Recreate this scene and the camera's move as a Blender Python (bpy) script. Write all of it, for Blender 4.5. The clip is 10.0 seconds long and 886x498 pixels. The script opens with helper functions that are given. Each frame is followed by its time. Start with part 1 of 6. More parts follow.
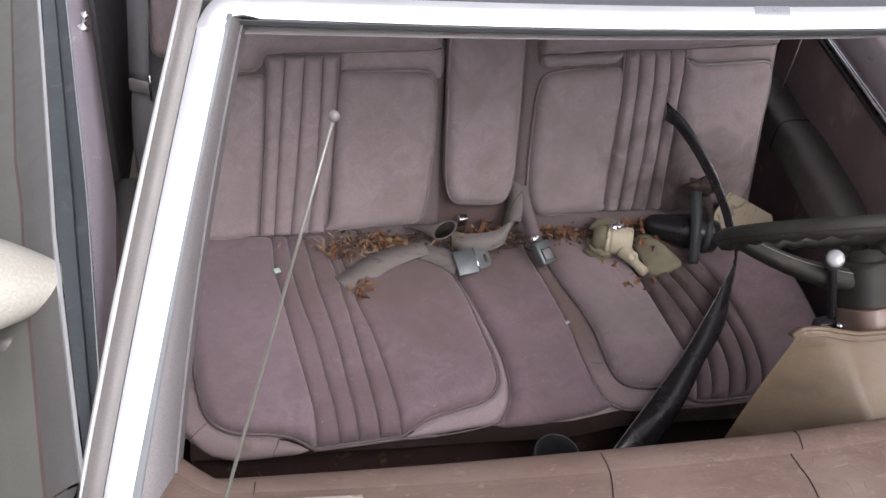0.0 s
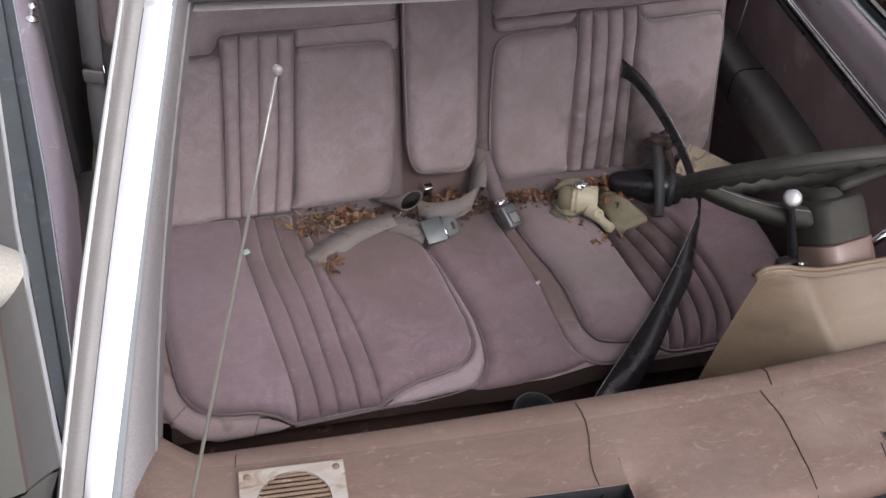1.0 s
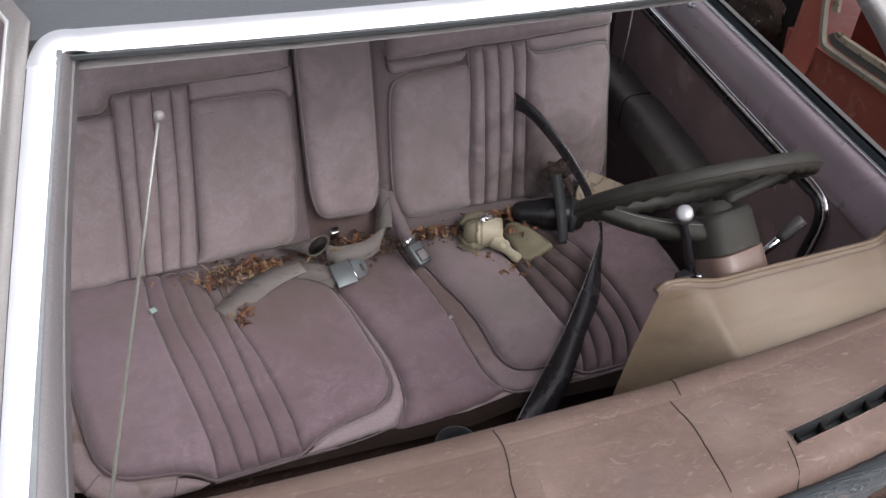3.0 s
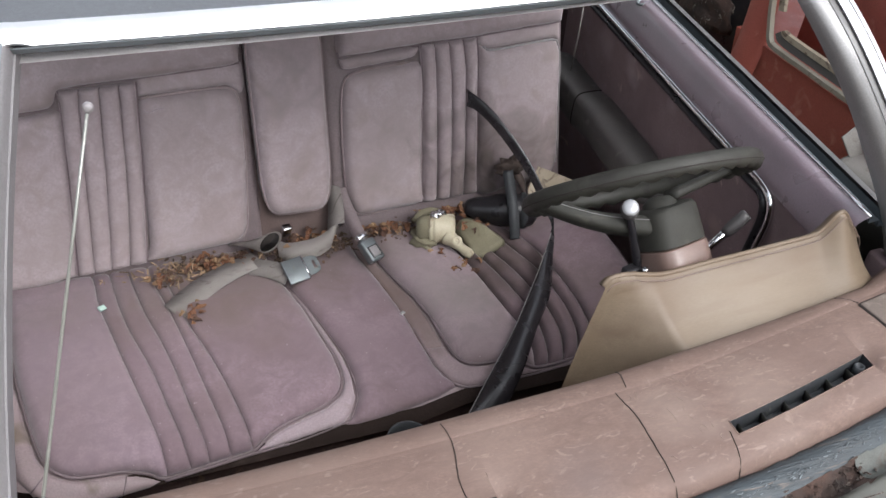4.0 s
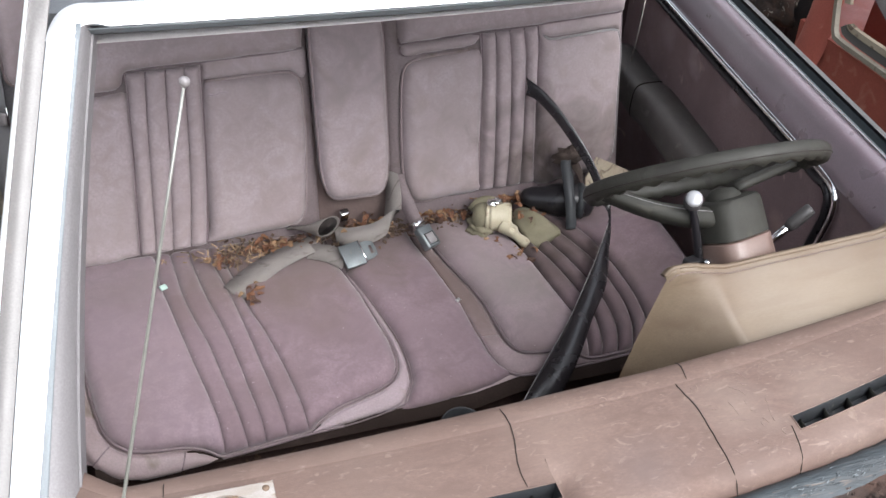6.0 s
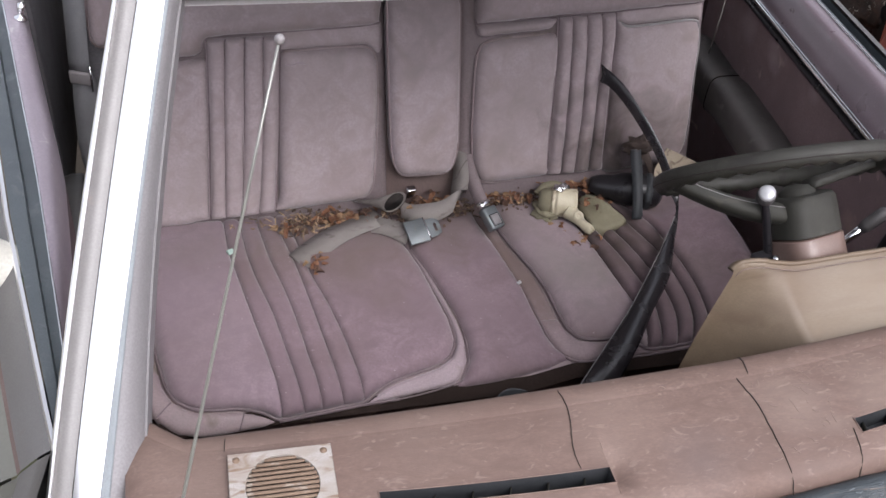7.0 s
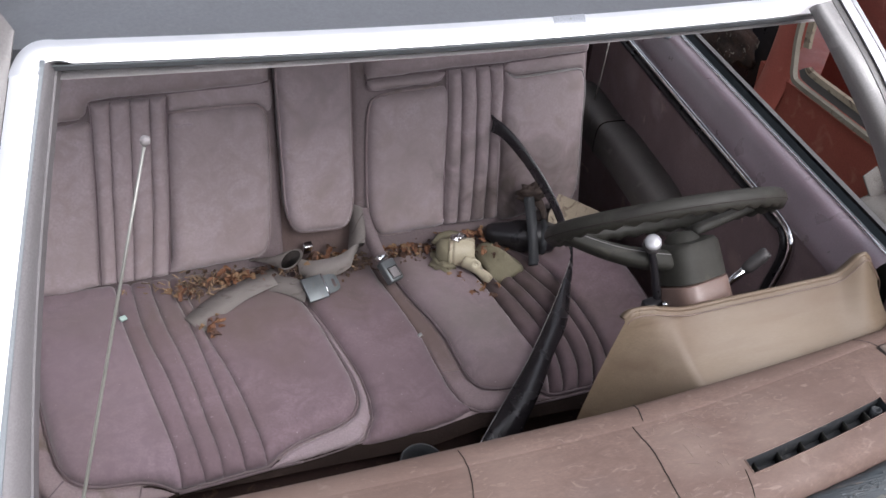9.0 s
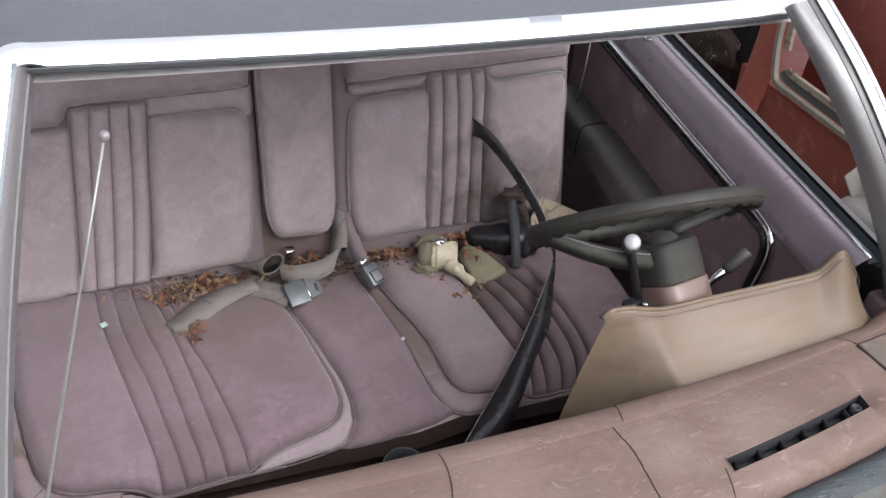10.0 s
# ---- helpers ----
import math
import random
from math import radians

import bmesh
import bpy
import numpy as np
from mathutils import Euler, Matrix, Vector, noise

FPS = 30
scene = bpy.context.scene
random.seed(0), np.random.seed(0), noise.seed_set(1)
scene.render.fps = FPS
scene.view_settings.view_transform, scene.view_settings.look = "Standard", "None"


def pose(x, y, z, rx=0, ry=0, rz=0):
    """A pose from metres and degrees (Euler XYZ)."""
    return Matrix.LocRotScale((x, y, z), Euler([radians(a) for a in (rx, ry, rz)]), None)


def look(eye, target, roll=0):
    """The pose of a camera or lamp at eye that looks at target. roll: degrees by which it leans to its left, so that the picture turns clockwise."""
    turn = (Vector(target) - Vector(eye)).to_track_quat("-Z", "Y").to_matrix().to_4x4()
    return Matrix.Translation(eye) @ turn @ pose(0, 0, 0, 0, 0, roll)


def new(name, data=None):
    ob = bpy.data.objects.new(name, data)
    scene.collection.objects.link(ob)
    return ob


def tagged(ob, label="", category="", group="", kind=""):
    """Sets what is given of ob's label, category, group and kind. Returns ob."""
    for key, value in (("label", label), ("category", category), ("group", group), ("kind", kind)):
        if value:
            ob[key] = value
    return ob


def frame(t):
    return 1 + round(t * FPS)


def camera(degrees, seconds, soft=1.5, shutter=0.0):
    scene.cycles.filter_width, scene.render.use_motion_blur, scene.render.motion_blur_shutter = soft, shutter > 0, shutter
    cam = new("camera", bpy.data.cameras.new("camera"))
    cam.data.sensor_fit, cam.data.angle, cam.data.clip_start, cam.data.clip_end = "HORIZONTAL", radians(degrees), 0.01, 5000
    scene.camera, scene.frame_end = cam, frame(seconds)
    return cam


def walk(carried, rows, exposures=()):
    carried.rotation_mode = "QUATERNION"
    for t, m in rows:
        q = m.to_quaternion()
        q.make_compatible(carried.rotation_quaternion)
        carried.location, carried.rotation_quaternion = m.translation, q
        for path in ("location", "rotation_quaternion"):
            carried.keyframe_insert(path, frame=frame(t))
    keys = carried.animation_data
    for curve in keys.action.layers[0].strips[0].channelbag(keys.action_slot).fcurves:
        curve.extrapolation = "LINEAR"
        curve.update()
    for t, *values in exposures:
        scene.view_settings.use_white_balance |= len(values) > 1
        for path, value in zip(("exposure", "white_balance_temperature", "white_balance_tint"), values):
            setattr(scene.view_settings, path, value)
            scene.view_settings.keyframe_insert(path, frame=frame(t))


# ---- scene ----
cam = camera(49.0, 10.0, soft=1.5)
PATH = [
    (0, (-0.467, -1.589, 1.891), (-0.101, -0.12, 0.585), 7.7),
    (0.5, (-0.447, -1.587, 1.897), (-0.024, -0.109, 0.617), 4.4),
    (1, (-0.458, -1.614, 1.884), (-0.043, -0.183, 0.55), 5.2),
    (1.5, (-0.457, -1.628, 1.885), (-0.028, -0.182, 0.573), 4.4),
    (2, (-0.467, -1.632, 1.887), (-0.064, -0.168, 0.585), 1.6),
    (2.5, (-0.459, -1.636, 1.881), (0.025, -0.199, 0.577), 3.3),
    (3, (-0.449, -1.632, 1.885), (0.144, -0.192, 0.63), 4.7),
    (3.2, (-0.441, -1.633, 1.887), (0.166, -0.184, 0.649), 4.0),
    (4.3, (-0.435, -1.655, 1.886), (0.246, -0.254, 0.632), 6.9),
    (4.5, (-0.436, -1.66, 1.884), (0.242, -0.255, 0.632), 6.9),
    (5, (-0.44, -1.658, 1.88), (0.246, -0.27, 0.613), 6.2),
    (5.5, (-0.453, -1.649, 1.882), (0.225, -0.251, 0.623), 6.7),
    (6, (-0.461, -1.646, 1.882), (0.118, -0.216, 0.609), 5.6),
    (6.2, (-0.465, -1.651, 1.879), (0.068, -0.214, 0.594), 5.6),
    (7.3, (-0.487, -1.656, 1.877), (-0.028, -0.212, 0.572), 6.4),
    (7.5, (-0.496, -1.647, 1.879), (-0.035, -0.199, 0.579), 6.3),
    (8, (-0.501, -1.634, 1.879), (-0.06, -0.186, 0.571), 6.9),
    (8.5, (-0.481, -1.635, 1.896), (0.059, -0.192, 0.621), 7.7),
    (9, (-0.455, -1.64, 1.906), (0.197, -0.202, 0.678), 8.0),
    (9.5, (-0.443, -1.652, 1.906), (0.234, -0.204, 0.705), 8.0),
    (10, (-0.44, -1.648, 1.899), (0.234, -0.208, 0.685), 7.9),
]
EXPOSURES = [(t, e, k, w) for t, e, k, w in ((0, .82, 6450, 16), (.5, .82, 6450, 16), (2.5, .75, 6450, 16), (3.0, .78, 6400, 14), (3.5, .98, 6350, 12), (4.5, 1.47, 6200, 9), (5.5, 1.57, 6200, 9), (6.2, 1.45, 6250, 11), (7.5, .97, 6250, 16), (8.5, .92, 6250, 16), (9.5, 1.06, 6250, 13), (10, 1.16, 6250, 13))]
walk(cam, [(t, look(eye, target, roll)) for t, eye, target, roll in PATH], EXPOSURES)

# ---- world and light ----
world = bpy.data.worlds.new("overcast_sky")
scene.world = world
world.use_nodes = True
wn, wl = world.node_tree.nodes, world.node_tree.links
sky = wn.new("ShaderNodeTexSky")
sky.sky_type, sky.sun_disc = "NISHITA", False
sky.sun_elevation, sky.sun_rotation = radians(51), radians(157)
sky.air_density, sky.dust_density, sky.ozone_density = 1.0, 4.0, 1.0
grey = wn.new("ShaderNodeHueSaturation")
grey.inputs["Saturation"].default_value = 0.22
wl.new(sky.outputs["Color"], grey.inputs["Color"])
wl.new(grey.outputs["Color"], wn["Background"].inputs["Color"])
wn["Background"].inputs["Strength"].default_value = 0.155
sun = new("sun", bpy.data.lights.new("sun", "SUN"))
sun.data.energy, sun.data.angle, sun.data.color = 0.95, radians(52), (1.0, 0.99, 0.97)
sun.matrix_world = look((0, 0, 5), (-0.38, 0.90, 5 - 1.20))


# ---- materials ----
def material(name, base, second=None, spots=None, scale=6.0, spot_scale=18.0, spot_at=0.62, spot_soft=0.06, rough=0.6, rough_to=None,
             bump=0.0, bump_scale=300.0, bump_mid=0.0, mid_scale=40.0, metal=0.0, sheen=0.0, spec=0.5, island=0.0, stretch=(1, 1, 1), coat=0.0, grain=0.82, nap=0.0, soiled=()):
    """A surface of two mingled colours with spots of a third, and relief at two sizes. soiled: patches of dirt and of
    painted shade.
    """
    m = bpy.data.materials.new(name)
    m.use_nodes = True
    n, k = m.node_tree.nodes, m.node_tree.links
    p = n["Principled BSDF"]
    co = n.new("ShaderNodeTexCoord")
    mp = n.new("ShaderNodeMapping")
    mp.inputs["Scale"].default_value = stretch
    k.new(co.outputs["Object"], mp.inputs["Vector"])

    def cloud(size, detail=5.0, warp=0.0):
        t = n.new("ShaderNodeTexNoise")
        t.inputs["Scale"].default_value, t.inputs["Detail"].default_value = size, detail
        t.inputs["Distortion"].default_value = warp
        k.new(mp.outputs["Vector"], t.inputs["Vector"])
        return t.outputs["Fac"]

    def ramp(source, low, high):
        r = n.new("ShaderNodeMapRange")
        r.inputs["From Min"].default_value, r.inputs["From Max"].default_value = low, high
        k.new(source, r.inputs["Value"])
        return r.outputs["Result"]

    def mix(fac, a, b, mode="MIX"):
        x = n.new("ShaderNodeMix")
        x.data_type, x.blend_type = "RGBA", mode
        for socket, value in ((x.inputs["Factor"], fac), (x.inputs[6], a), (x.inputs[7], b)):
            if isinstance(value, (tuple, float, int)):
                socket.default_value = (*value, 1) if isinstance(value, tuple) else value
            else:
                k.new(value, socket)
        return x.outputs[2]

    second = second or tuple(0.8 * c for c in base)
    big = cloud(scale, 6.0, 0.6)
    colour = mix(ramp(big, 0.36, 0.64), base, second)
    colour = mix(ramp(cloud(scale * 48, 4.0), 0.3, 0.75), colour, tuple(grain * c for c in second))
    if nap:
        colour = mix(ramp(cloud(scale * 5.5, 5.0, 1.6), 0.42, 0.70), colour, tuple((1 - nap) * c for c in second))
    if spots:
        spotted = ramp(cloud(spot_scale, 8.0, 1.2), spot_at, spot_at + spot_soft)
        colour = mix(spotted, colour, spots)
    for x, y, z, r, share, dirt_shade in soiled:
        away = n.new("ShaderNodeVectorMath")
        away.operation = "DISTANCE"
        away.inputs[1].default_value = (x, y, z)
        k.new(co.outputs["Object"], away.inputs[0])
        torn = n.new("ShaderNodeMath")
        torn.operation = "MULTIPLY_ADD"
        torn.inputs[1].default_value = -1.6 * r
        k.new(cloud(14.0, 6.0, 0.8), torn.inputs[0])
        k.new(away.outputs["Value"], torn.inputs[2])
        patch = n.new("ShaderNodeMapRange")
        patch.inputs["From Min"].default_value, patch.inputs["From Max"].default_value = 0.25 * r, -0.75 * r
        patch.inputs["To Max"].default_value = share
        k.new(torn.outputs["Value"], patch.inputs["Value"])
        colour = mix(patch.outputs["Result"], colour, dirt_shade)
    if island:
        info = n.new("ShaderNodeNewGeometry")
        hue = n.new("ShaderNodeHueSaturation")
        hue.inputs["Saturation"].default_value = 1.0
        v = n.new("ShaderNodeMapRange")
        v.inputs["To Min"].default_value, v.inputs["To Max"].default_value = 1 - island, 1 + island
        k.new(info.outputs["Random Per Island"], v.inputs["Value"])
        k.new(v.outputs["Result"], hue.inputs["Value"])
        k.new(colour, hue.inputs["Color"])
        colour = hue.outputs["Color"]
    k.new(colour, p.inputs["Base Color"])
    p.inputs["Metallic"].default_value = metal
    p.inputs["Specular IOR Level"].default_value = spec
    p.inputs["Sheen Weight"].default_value = sheen
    p.inputs["Sheen Roughness"].default_value = 0.45
    p.inputs["Coat Weight"].default_value, p.inputs["Coat Roughness"].default_value = coat, 0.32
    rr = n.new("ShaderNodeMapRange")
    rr.inputs["From Min"].default_value, rr.inputs["From Max"].default_value = 0.3, 0.7
    rr.inputs["To Min"].default_value, rr.inputs["To Max"].default_value = rough, rough_to or min(1, rough + 0.12)
    k.new(cloud(scale * 3), rr.inputs["Value"])
    k.new(rr.outputs["Result"], p.inputs["Roughness"])
    last = None
    for strength, size, dist in ((bump_mid, mid_scale, 0.004), (bump, bump_scale, 0.001)):
        if strength:
            b = n.new("ShaderNodeBump")
            b.inputs["Strength"].default_value, b.inputs["Distance"].default_value = strength, dist
            k.new(cloud(size, 4.0), b.inputs["Height"])
            if last:
                k.new(last, b.inputs["Normal"])
            last = b.outputs["Normal"]
    if last:
        k.new(last, p.inputs["Normal"])
    return m


VELOUR = material("mauve_velour", (0.345, 0.286, 0.299), (0.29, 0.238, 0.246), (0.215, 0.172, 0.162), 4.0, 5.0, 0.53, 0.25, 0.85, 0.95, 0.12, 800, 0.10, 34, sheen=0.3, spec=0.2, grain=0.94, nap=0.10, soiled=((-0.22, 0.12, 0.74, 0.16, 0.35, (0.20, 0.165, 0.155)), (0.0, 0.16, 0.93, 0.20, 0.55, (0.165, 0.14, 0.14)), (-0.40, 0.16, 0.93, 0.16, 0.4, (0.18, 0.15, 0.15)), (-0.14, 0.03, 0.54, 0.10, 0.5, (0.17, 0.125, 0.11)), (0.02, 0.06, 0.60, 0.10, 0.4, (0.18, 0.14, 0.125)), (-0.46, 0.06, 0.60, 0.13, 0.25, (0.19, 0.155, 0.145))))
# Foot patch mixes stain and painted shading; patches at z 0.90 paint roof shade plus dirt.
DVELOUR = material("mauve_velour_stain_shade", (0.335, 0.278, 0.290), (0.29, 0.238, 0.246), (0.215, 0.172, 0.162), 4.0, 5.0, 0.53, 0.25, 0.85, 0.95, 0.12, 800, 0.10, 34, sheen=0.3, spec=0.2, grain=0.94, nap=0.10, soiled=((0.468, 0.035, 0.600, 0.19, 0.92, (0.045, 0.034, 0.030)), (0.20, 0.15, 0.90, 0.13, 0.40, (0.19, 0.16, 0.155)), (0.58, 0.15, 0.90, 0.14, 0.35, (0.19, 0.16, 0.155)), (0.22, 0.12, 0.72, 0.14, 0.35, (0.16, 0.135, 0.12)), (0.56, 0.12, 0.66, 0.12, 0.3, (0.17, 0.145, 0.12))))
BACKBODY = material("mauve_vinyl_back", (0.185, 0.145, 0.150), (0.15, 0.118, 0.12), (0.10, 0.076, 0.068), 6.0, 8.0, 0.56, 0.15, 0.65, 0.8, 0.2, 500)
CUSHION = material("mauve_velour_soiled", (0.214, 0.154, 0.174), (0.166, 0.119, 0.132), (0.128, 0.090, 0.092), 4.0, 5.5, 0.50, 0.3, 0.85, 0.95, 0.14, 700, 0.12, 34, sheen=0.35, spec=0.2, grain=0.94, nap=0.10, soiled=((-0.14, -0.07, 0.50, 0.22, 0.6, (0.125, 0.092, 0.078)), (0.05, -0.02, 0.49, 0.16, 0.7, (0.10, 0.074, 0.062)), (0.38, -0.12, 0.50, 0.18, 0.6, (0.105, 0.078, 0.066)), (-0.33, -0.10, 0.50, 0.16, 0.5, (0.125, 0.092, 0.078)), (0.56, -0.30, 0.50, 0.12, 0.5, (0.11, 0.085, 0.075))))
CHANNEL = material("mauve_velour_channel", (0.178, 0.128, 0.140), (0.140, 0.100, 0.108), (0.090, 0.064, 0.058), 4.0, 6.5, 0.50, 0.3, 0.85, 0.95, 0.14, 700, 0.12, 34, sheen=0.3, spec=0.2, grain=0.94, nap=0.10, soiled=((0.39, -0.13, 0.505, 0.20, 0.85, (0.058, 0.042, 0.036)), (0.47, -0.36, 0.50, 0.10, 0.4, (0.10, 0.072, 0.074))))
WORN = material("mauve_velour_worn", (0.244, 0.182, 0.206), (0.198, 0.147, 0.166), (0.148, 0.108, 0.114), 4.5, 6.0, 0.52, 0.3, 0.85, 0.95, 0.14, 700, 0.12, 34, sheen=0.4, spec=0.2, grain=0.94, nap=0.10, soiled=((-0.50, -0.07, 0.50, 0.14, 0.45, (0.17, 0.128, 0.12)), (-0.53, -0.40, 0.50, 0.14, 0.5, (0.175, 0.13, 0.135)), (-0.46, -0.27, 0.50, 0.11, 0.35, (0.19, 0.142, 0.145))))
FADED = material("mauve_velour_faded", (0.280, 0.220, 0.233), (0.235, 0.183, 0.193), (0.178, 0.135, 0.132), 4.5, 6.0, 0.50, 0.3, 0.85, 0.95, 0.14, 700, 0.12, 34, sheen=0.4, spec=0.2, grain=0.94, nap=0.10, soiled=((0.27, -0.26, 0.52, 0.11, 0.5, (0.185, 0.165, 0.145)), (0.17, -0.06, 0.51, 0.08, 0.6, (0.14, 0.108, 0.095)), (0.24, -0.42, 0.51, 0.09, 0.5, (0.16, 0.12, 0.118))))
BORDER = material("mauve_vinyl_border", (0.27, 0.208, 0.215), (0.22, 0.168, 0.17), (0.14, 0.105, 0.085), 6.0, 8.0, 0.56, 0.15, 0.6, 0.75, 0.2, 500, sheen=0.2, grain=0.92)
PALEBORDER = material("pale_mauve_border", (0.335, 0.264, 0.286), (0.265, 0.206, 0.222), (0.18, 0.135, 0.128), 8, 12, 0.6, 0.15, 0.7, 0.85, 0.2, 500, sheen=0.3)
# Brown patches hold dirt and the painted shade of the border's left-facing side.
DRIVERBORDER = material("mauve_border_dirt_and_shade", (0.25, 0.190, 0.198), (0.20, 0.150, 0.155), (0.13, 0.098, 0.085), 6.0, 8.0, 0.56, 0.15, 0.7, 0.85, 0.2, 500, sheen=0.2, grain=0.92, soiled=((0.14, -0.12, 0.50, 0.30, 0.95, (0.115, 0.080, 0.072)), (0.15, -0.26, 0.50, 0.16, 0.8, (0.115, 0.080, 0.072))))
# Soiled brown taken near black: the shade under the cushion edge is painted in.
FRONTSHADE = material("brown_front_shade", (0.032, 0.022, 0.019), (0.020, 0.014, 0.012), (0.062, 0.043, 0.038), 8, 10, 0.60, 0.2, 0.9, 1.0, 0.3, 400, spec=0.08)
# Pale seam colour paints the highlights along the cushion grooves.
SEAM = material("highlight_seam", (0.34, 0.28, 0.30), (0.20, 0.155, 0.168), (0.44, 0.38, 0.39), 30, 60, 0.62, 0.1, 0.85, 0.95)
MAUVEBROWN = material("dark_mauve_brown", (0.142, 0.100, 0.092), (0.108, 0.076, 0.068), (0.18, 0.135, 0.128), 10, 14, 0.6, 0.15, 0.85, 0.95, 0.3, 400)
PIPING = material("mauve_piping", (0.17, 0.125, 0.135), (0.12, 0.09, 0.095), rough=0.6, scale=20)
DASH = material("faded_brown_vinyl", (0.158, 0.105, 0.085), (0.129, 0.084, 0.068), (0.184, 0.132, 0.111), 5.0, 62.0, 0.60, 0.14, 0.62, 0.8, 0.35, 420, 0.16, 30, grain=0.88, nap=0.16, stretch=(0.7, 1.4, 1.0), soiled=((0.10, -1.03, 0.908, 0.06, 0.45, (0.115, 0.085, 0.078)), (0.26, -0.97, 0.91, 0.07, 0.4, (0.245, 0.19, 0.16)), (0.42, -0.97, 0.915, 0.10, 0.35, (0.235, 0.18, 0.15)), (0.0, -0.93, 0.905, 0.09, 0.3, (0.225, 0.165, 0.138)), (-0.25, -0.92, 0.905, 0.10, 0.35, (0.15, 0.108, 0.09)), (-0.50, -0.95, 0.905, 0.12, 0.4, (0.135, 0.098, 0.083))))
COVER = material("dusty_brown_plastic", (0.150, 0.118, 0.100), (0.125, 0.098, 0.083), (0.19, 0.155, 0.135), 9, 40, 0.62, 0.12, 0.6, 0.75, 0.3, 420)
# Brown streaks and pale dust; the last patch paints the shade on the left flank.
TAN = material("tan_plastic", (0.140, 0.104, 0.070), (0.118, 0.086, 0.056), (0.092, 0.061, 0.038), 5.0, 9.0, 0.54, 0.2, 0.5, 0.65, 0.15, 500, grain=0.92, stretch=(0.5, 2.0, 2.0), soiled=((0.37, -0.755, 0.945, 0.07, 0.55, (0.085, 0.052, 0.030)), (0.50, -0.755, 0.955, 0.08, 0.4, (0.095, 0.060, 0.034)), (0.64, -0.75, 0.965, 0.08, 0.5, (0.09, 0.056, 0.032)), (0.52, -0.83, 0.905, 0.13, 0.4, (0.185, 0.148, 0.108)), (0.27, -0.84, 0.89, 0.11, 0.6, (0.075, 0.052, 0.036))))
COLUMN = material("brown_plastic", (0.165, 0.112, 0.094), (0.125, 0.084, 0.070), rough=0.3, scale=12, bump=0.1)
OLIVE = material("dusty_olive_vinyl", (0.032, 0.031, 0.025), (0.023, 0.022, 0.018), (0.054, 0.049, 0.039), 14, 20, 0.6, 0.12, 0.58, 0.72, 0.3, 420, spec=0.3)
RIM = material("dusty_olive_rim", (0.031, 0.030, 0.024), (0.021, 0.020, 0.016), (0.014, 0.012, 0.010), 10, 22, 0.56, 0.12, 0.52, 0.68, 0.3, 420, spec=0.35)
GREYVINYL = material("dark_grey_vinyl", (0.050, 0.046, 0.046), (0.040, 0.037, 0.037), (0.075, 0.068, 0.066), 8, 24, 0.64, 0.1, 0.45, 0.6, 0.3)
DOORPAD = material("lilac_door_vinyl", (0.205, 0.156, 0.180), (0.165, 0.124, 0.144), (0.33, 0.28, 0.29), 7, 60, 0.72, 0.04, 0.26, 0.36, 0.6, 520, spec=1.0, coat=0.7)
MAROON = material("dark_maroon_carpet", (0.095, 0.060, 0.062), (0.072, 0.046, 0.047), (0.19, 0.125, 0.10), 8, 14, 0.64, 0.08, 0.6, 0.75, 0.3, 300)
CHROME = material("chrome", (0.86, 0.87, 0.88), (0.82, 0.83, 0.84), (0.6, 0.6, 0.58), 10, 40, 0.72, 0.05, 0.08, 0.2, metal=1.0)
MOULDING = material("bright_moulding", (0.93, 0.93, 0.93), (0.92, 0.92, 0.925), (0.88, 0.88, 0.88), 6, 30, 0.72, 0.1, 0.34, 0.42, metal=1.0, grain=0.99)
STEEL = material("dull_steel", (0.215, 0.238, 0.246), (0.175, 0.193, 0.200), (0.2, 0.19, 0.17), 30, 60, 0.64, 0.06, 0.42, 0.55, metal=0.7)
RUBBER = material("black_rubber", (0.03, 0.033, 0.037), (0.022, 0.024, 0.027), (0.09, 0.085, 0.075), 10, 30, 0.66, 0.1, 0.55, 0.75, 0.15, 200)
GLOSSBLACK = material("black_plastic_strip", (0.012, 0.011, 0.013), (0.017, 0.016, 0.018), (0.032, 0.028, 0.028), 9, 22, 0.60, 0.15, 0.24, 0.40, 0.05, 200, spec=0.35)
PILLAR = material("pillar_paint", (0.150, 0.141, 0.138), (0.132, 0.124, 0.120), (0.15, 0.128, 0.118), 9, 30, 0.66, 0.1, 0.28, 0.42)
BELTPAINT = material("grey_belt_paint", (0.112, 0.109, 0.106), (0.096, 0.092, 0.090), (0.095, 0.078, 0.068), 9, 30, 0.66, 0.1, 0.32, 0.46)
SEALGREY = material("grey_weathered_seal", (0.19, 0.212, 0.226), (0.16, 0.178, 0.19), (0.16, 0.16, 0.16), 12, 30, 0.6, 0.1, 0.5, 0.65)
# Blue-grey in place of black: the bluish reflection on the slots is painted in.
SLOT = material("blue_grey_rubber_sheen", (0.078, 0.092, 0.100), (0.058, 0.068, 0.075), (0.09, 0.10, 0.108), 10, 26, 0.6, 0.1, 0.4, 0.55, 0.15, 200)
# Lighter copy of the door vinyl: grazing sky sheen is painted into the colour.
LILAC = material("lilac_vinyl_sky_sheen", (0.30, 0.265, 0.305), (0.26, 0.228, 0.262), (0.36, 0.33, 0.35), 6, 40, 0.66, 0.06, 0.3, 0.42, 0.3, 520, spec=0.7)
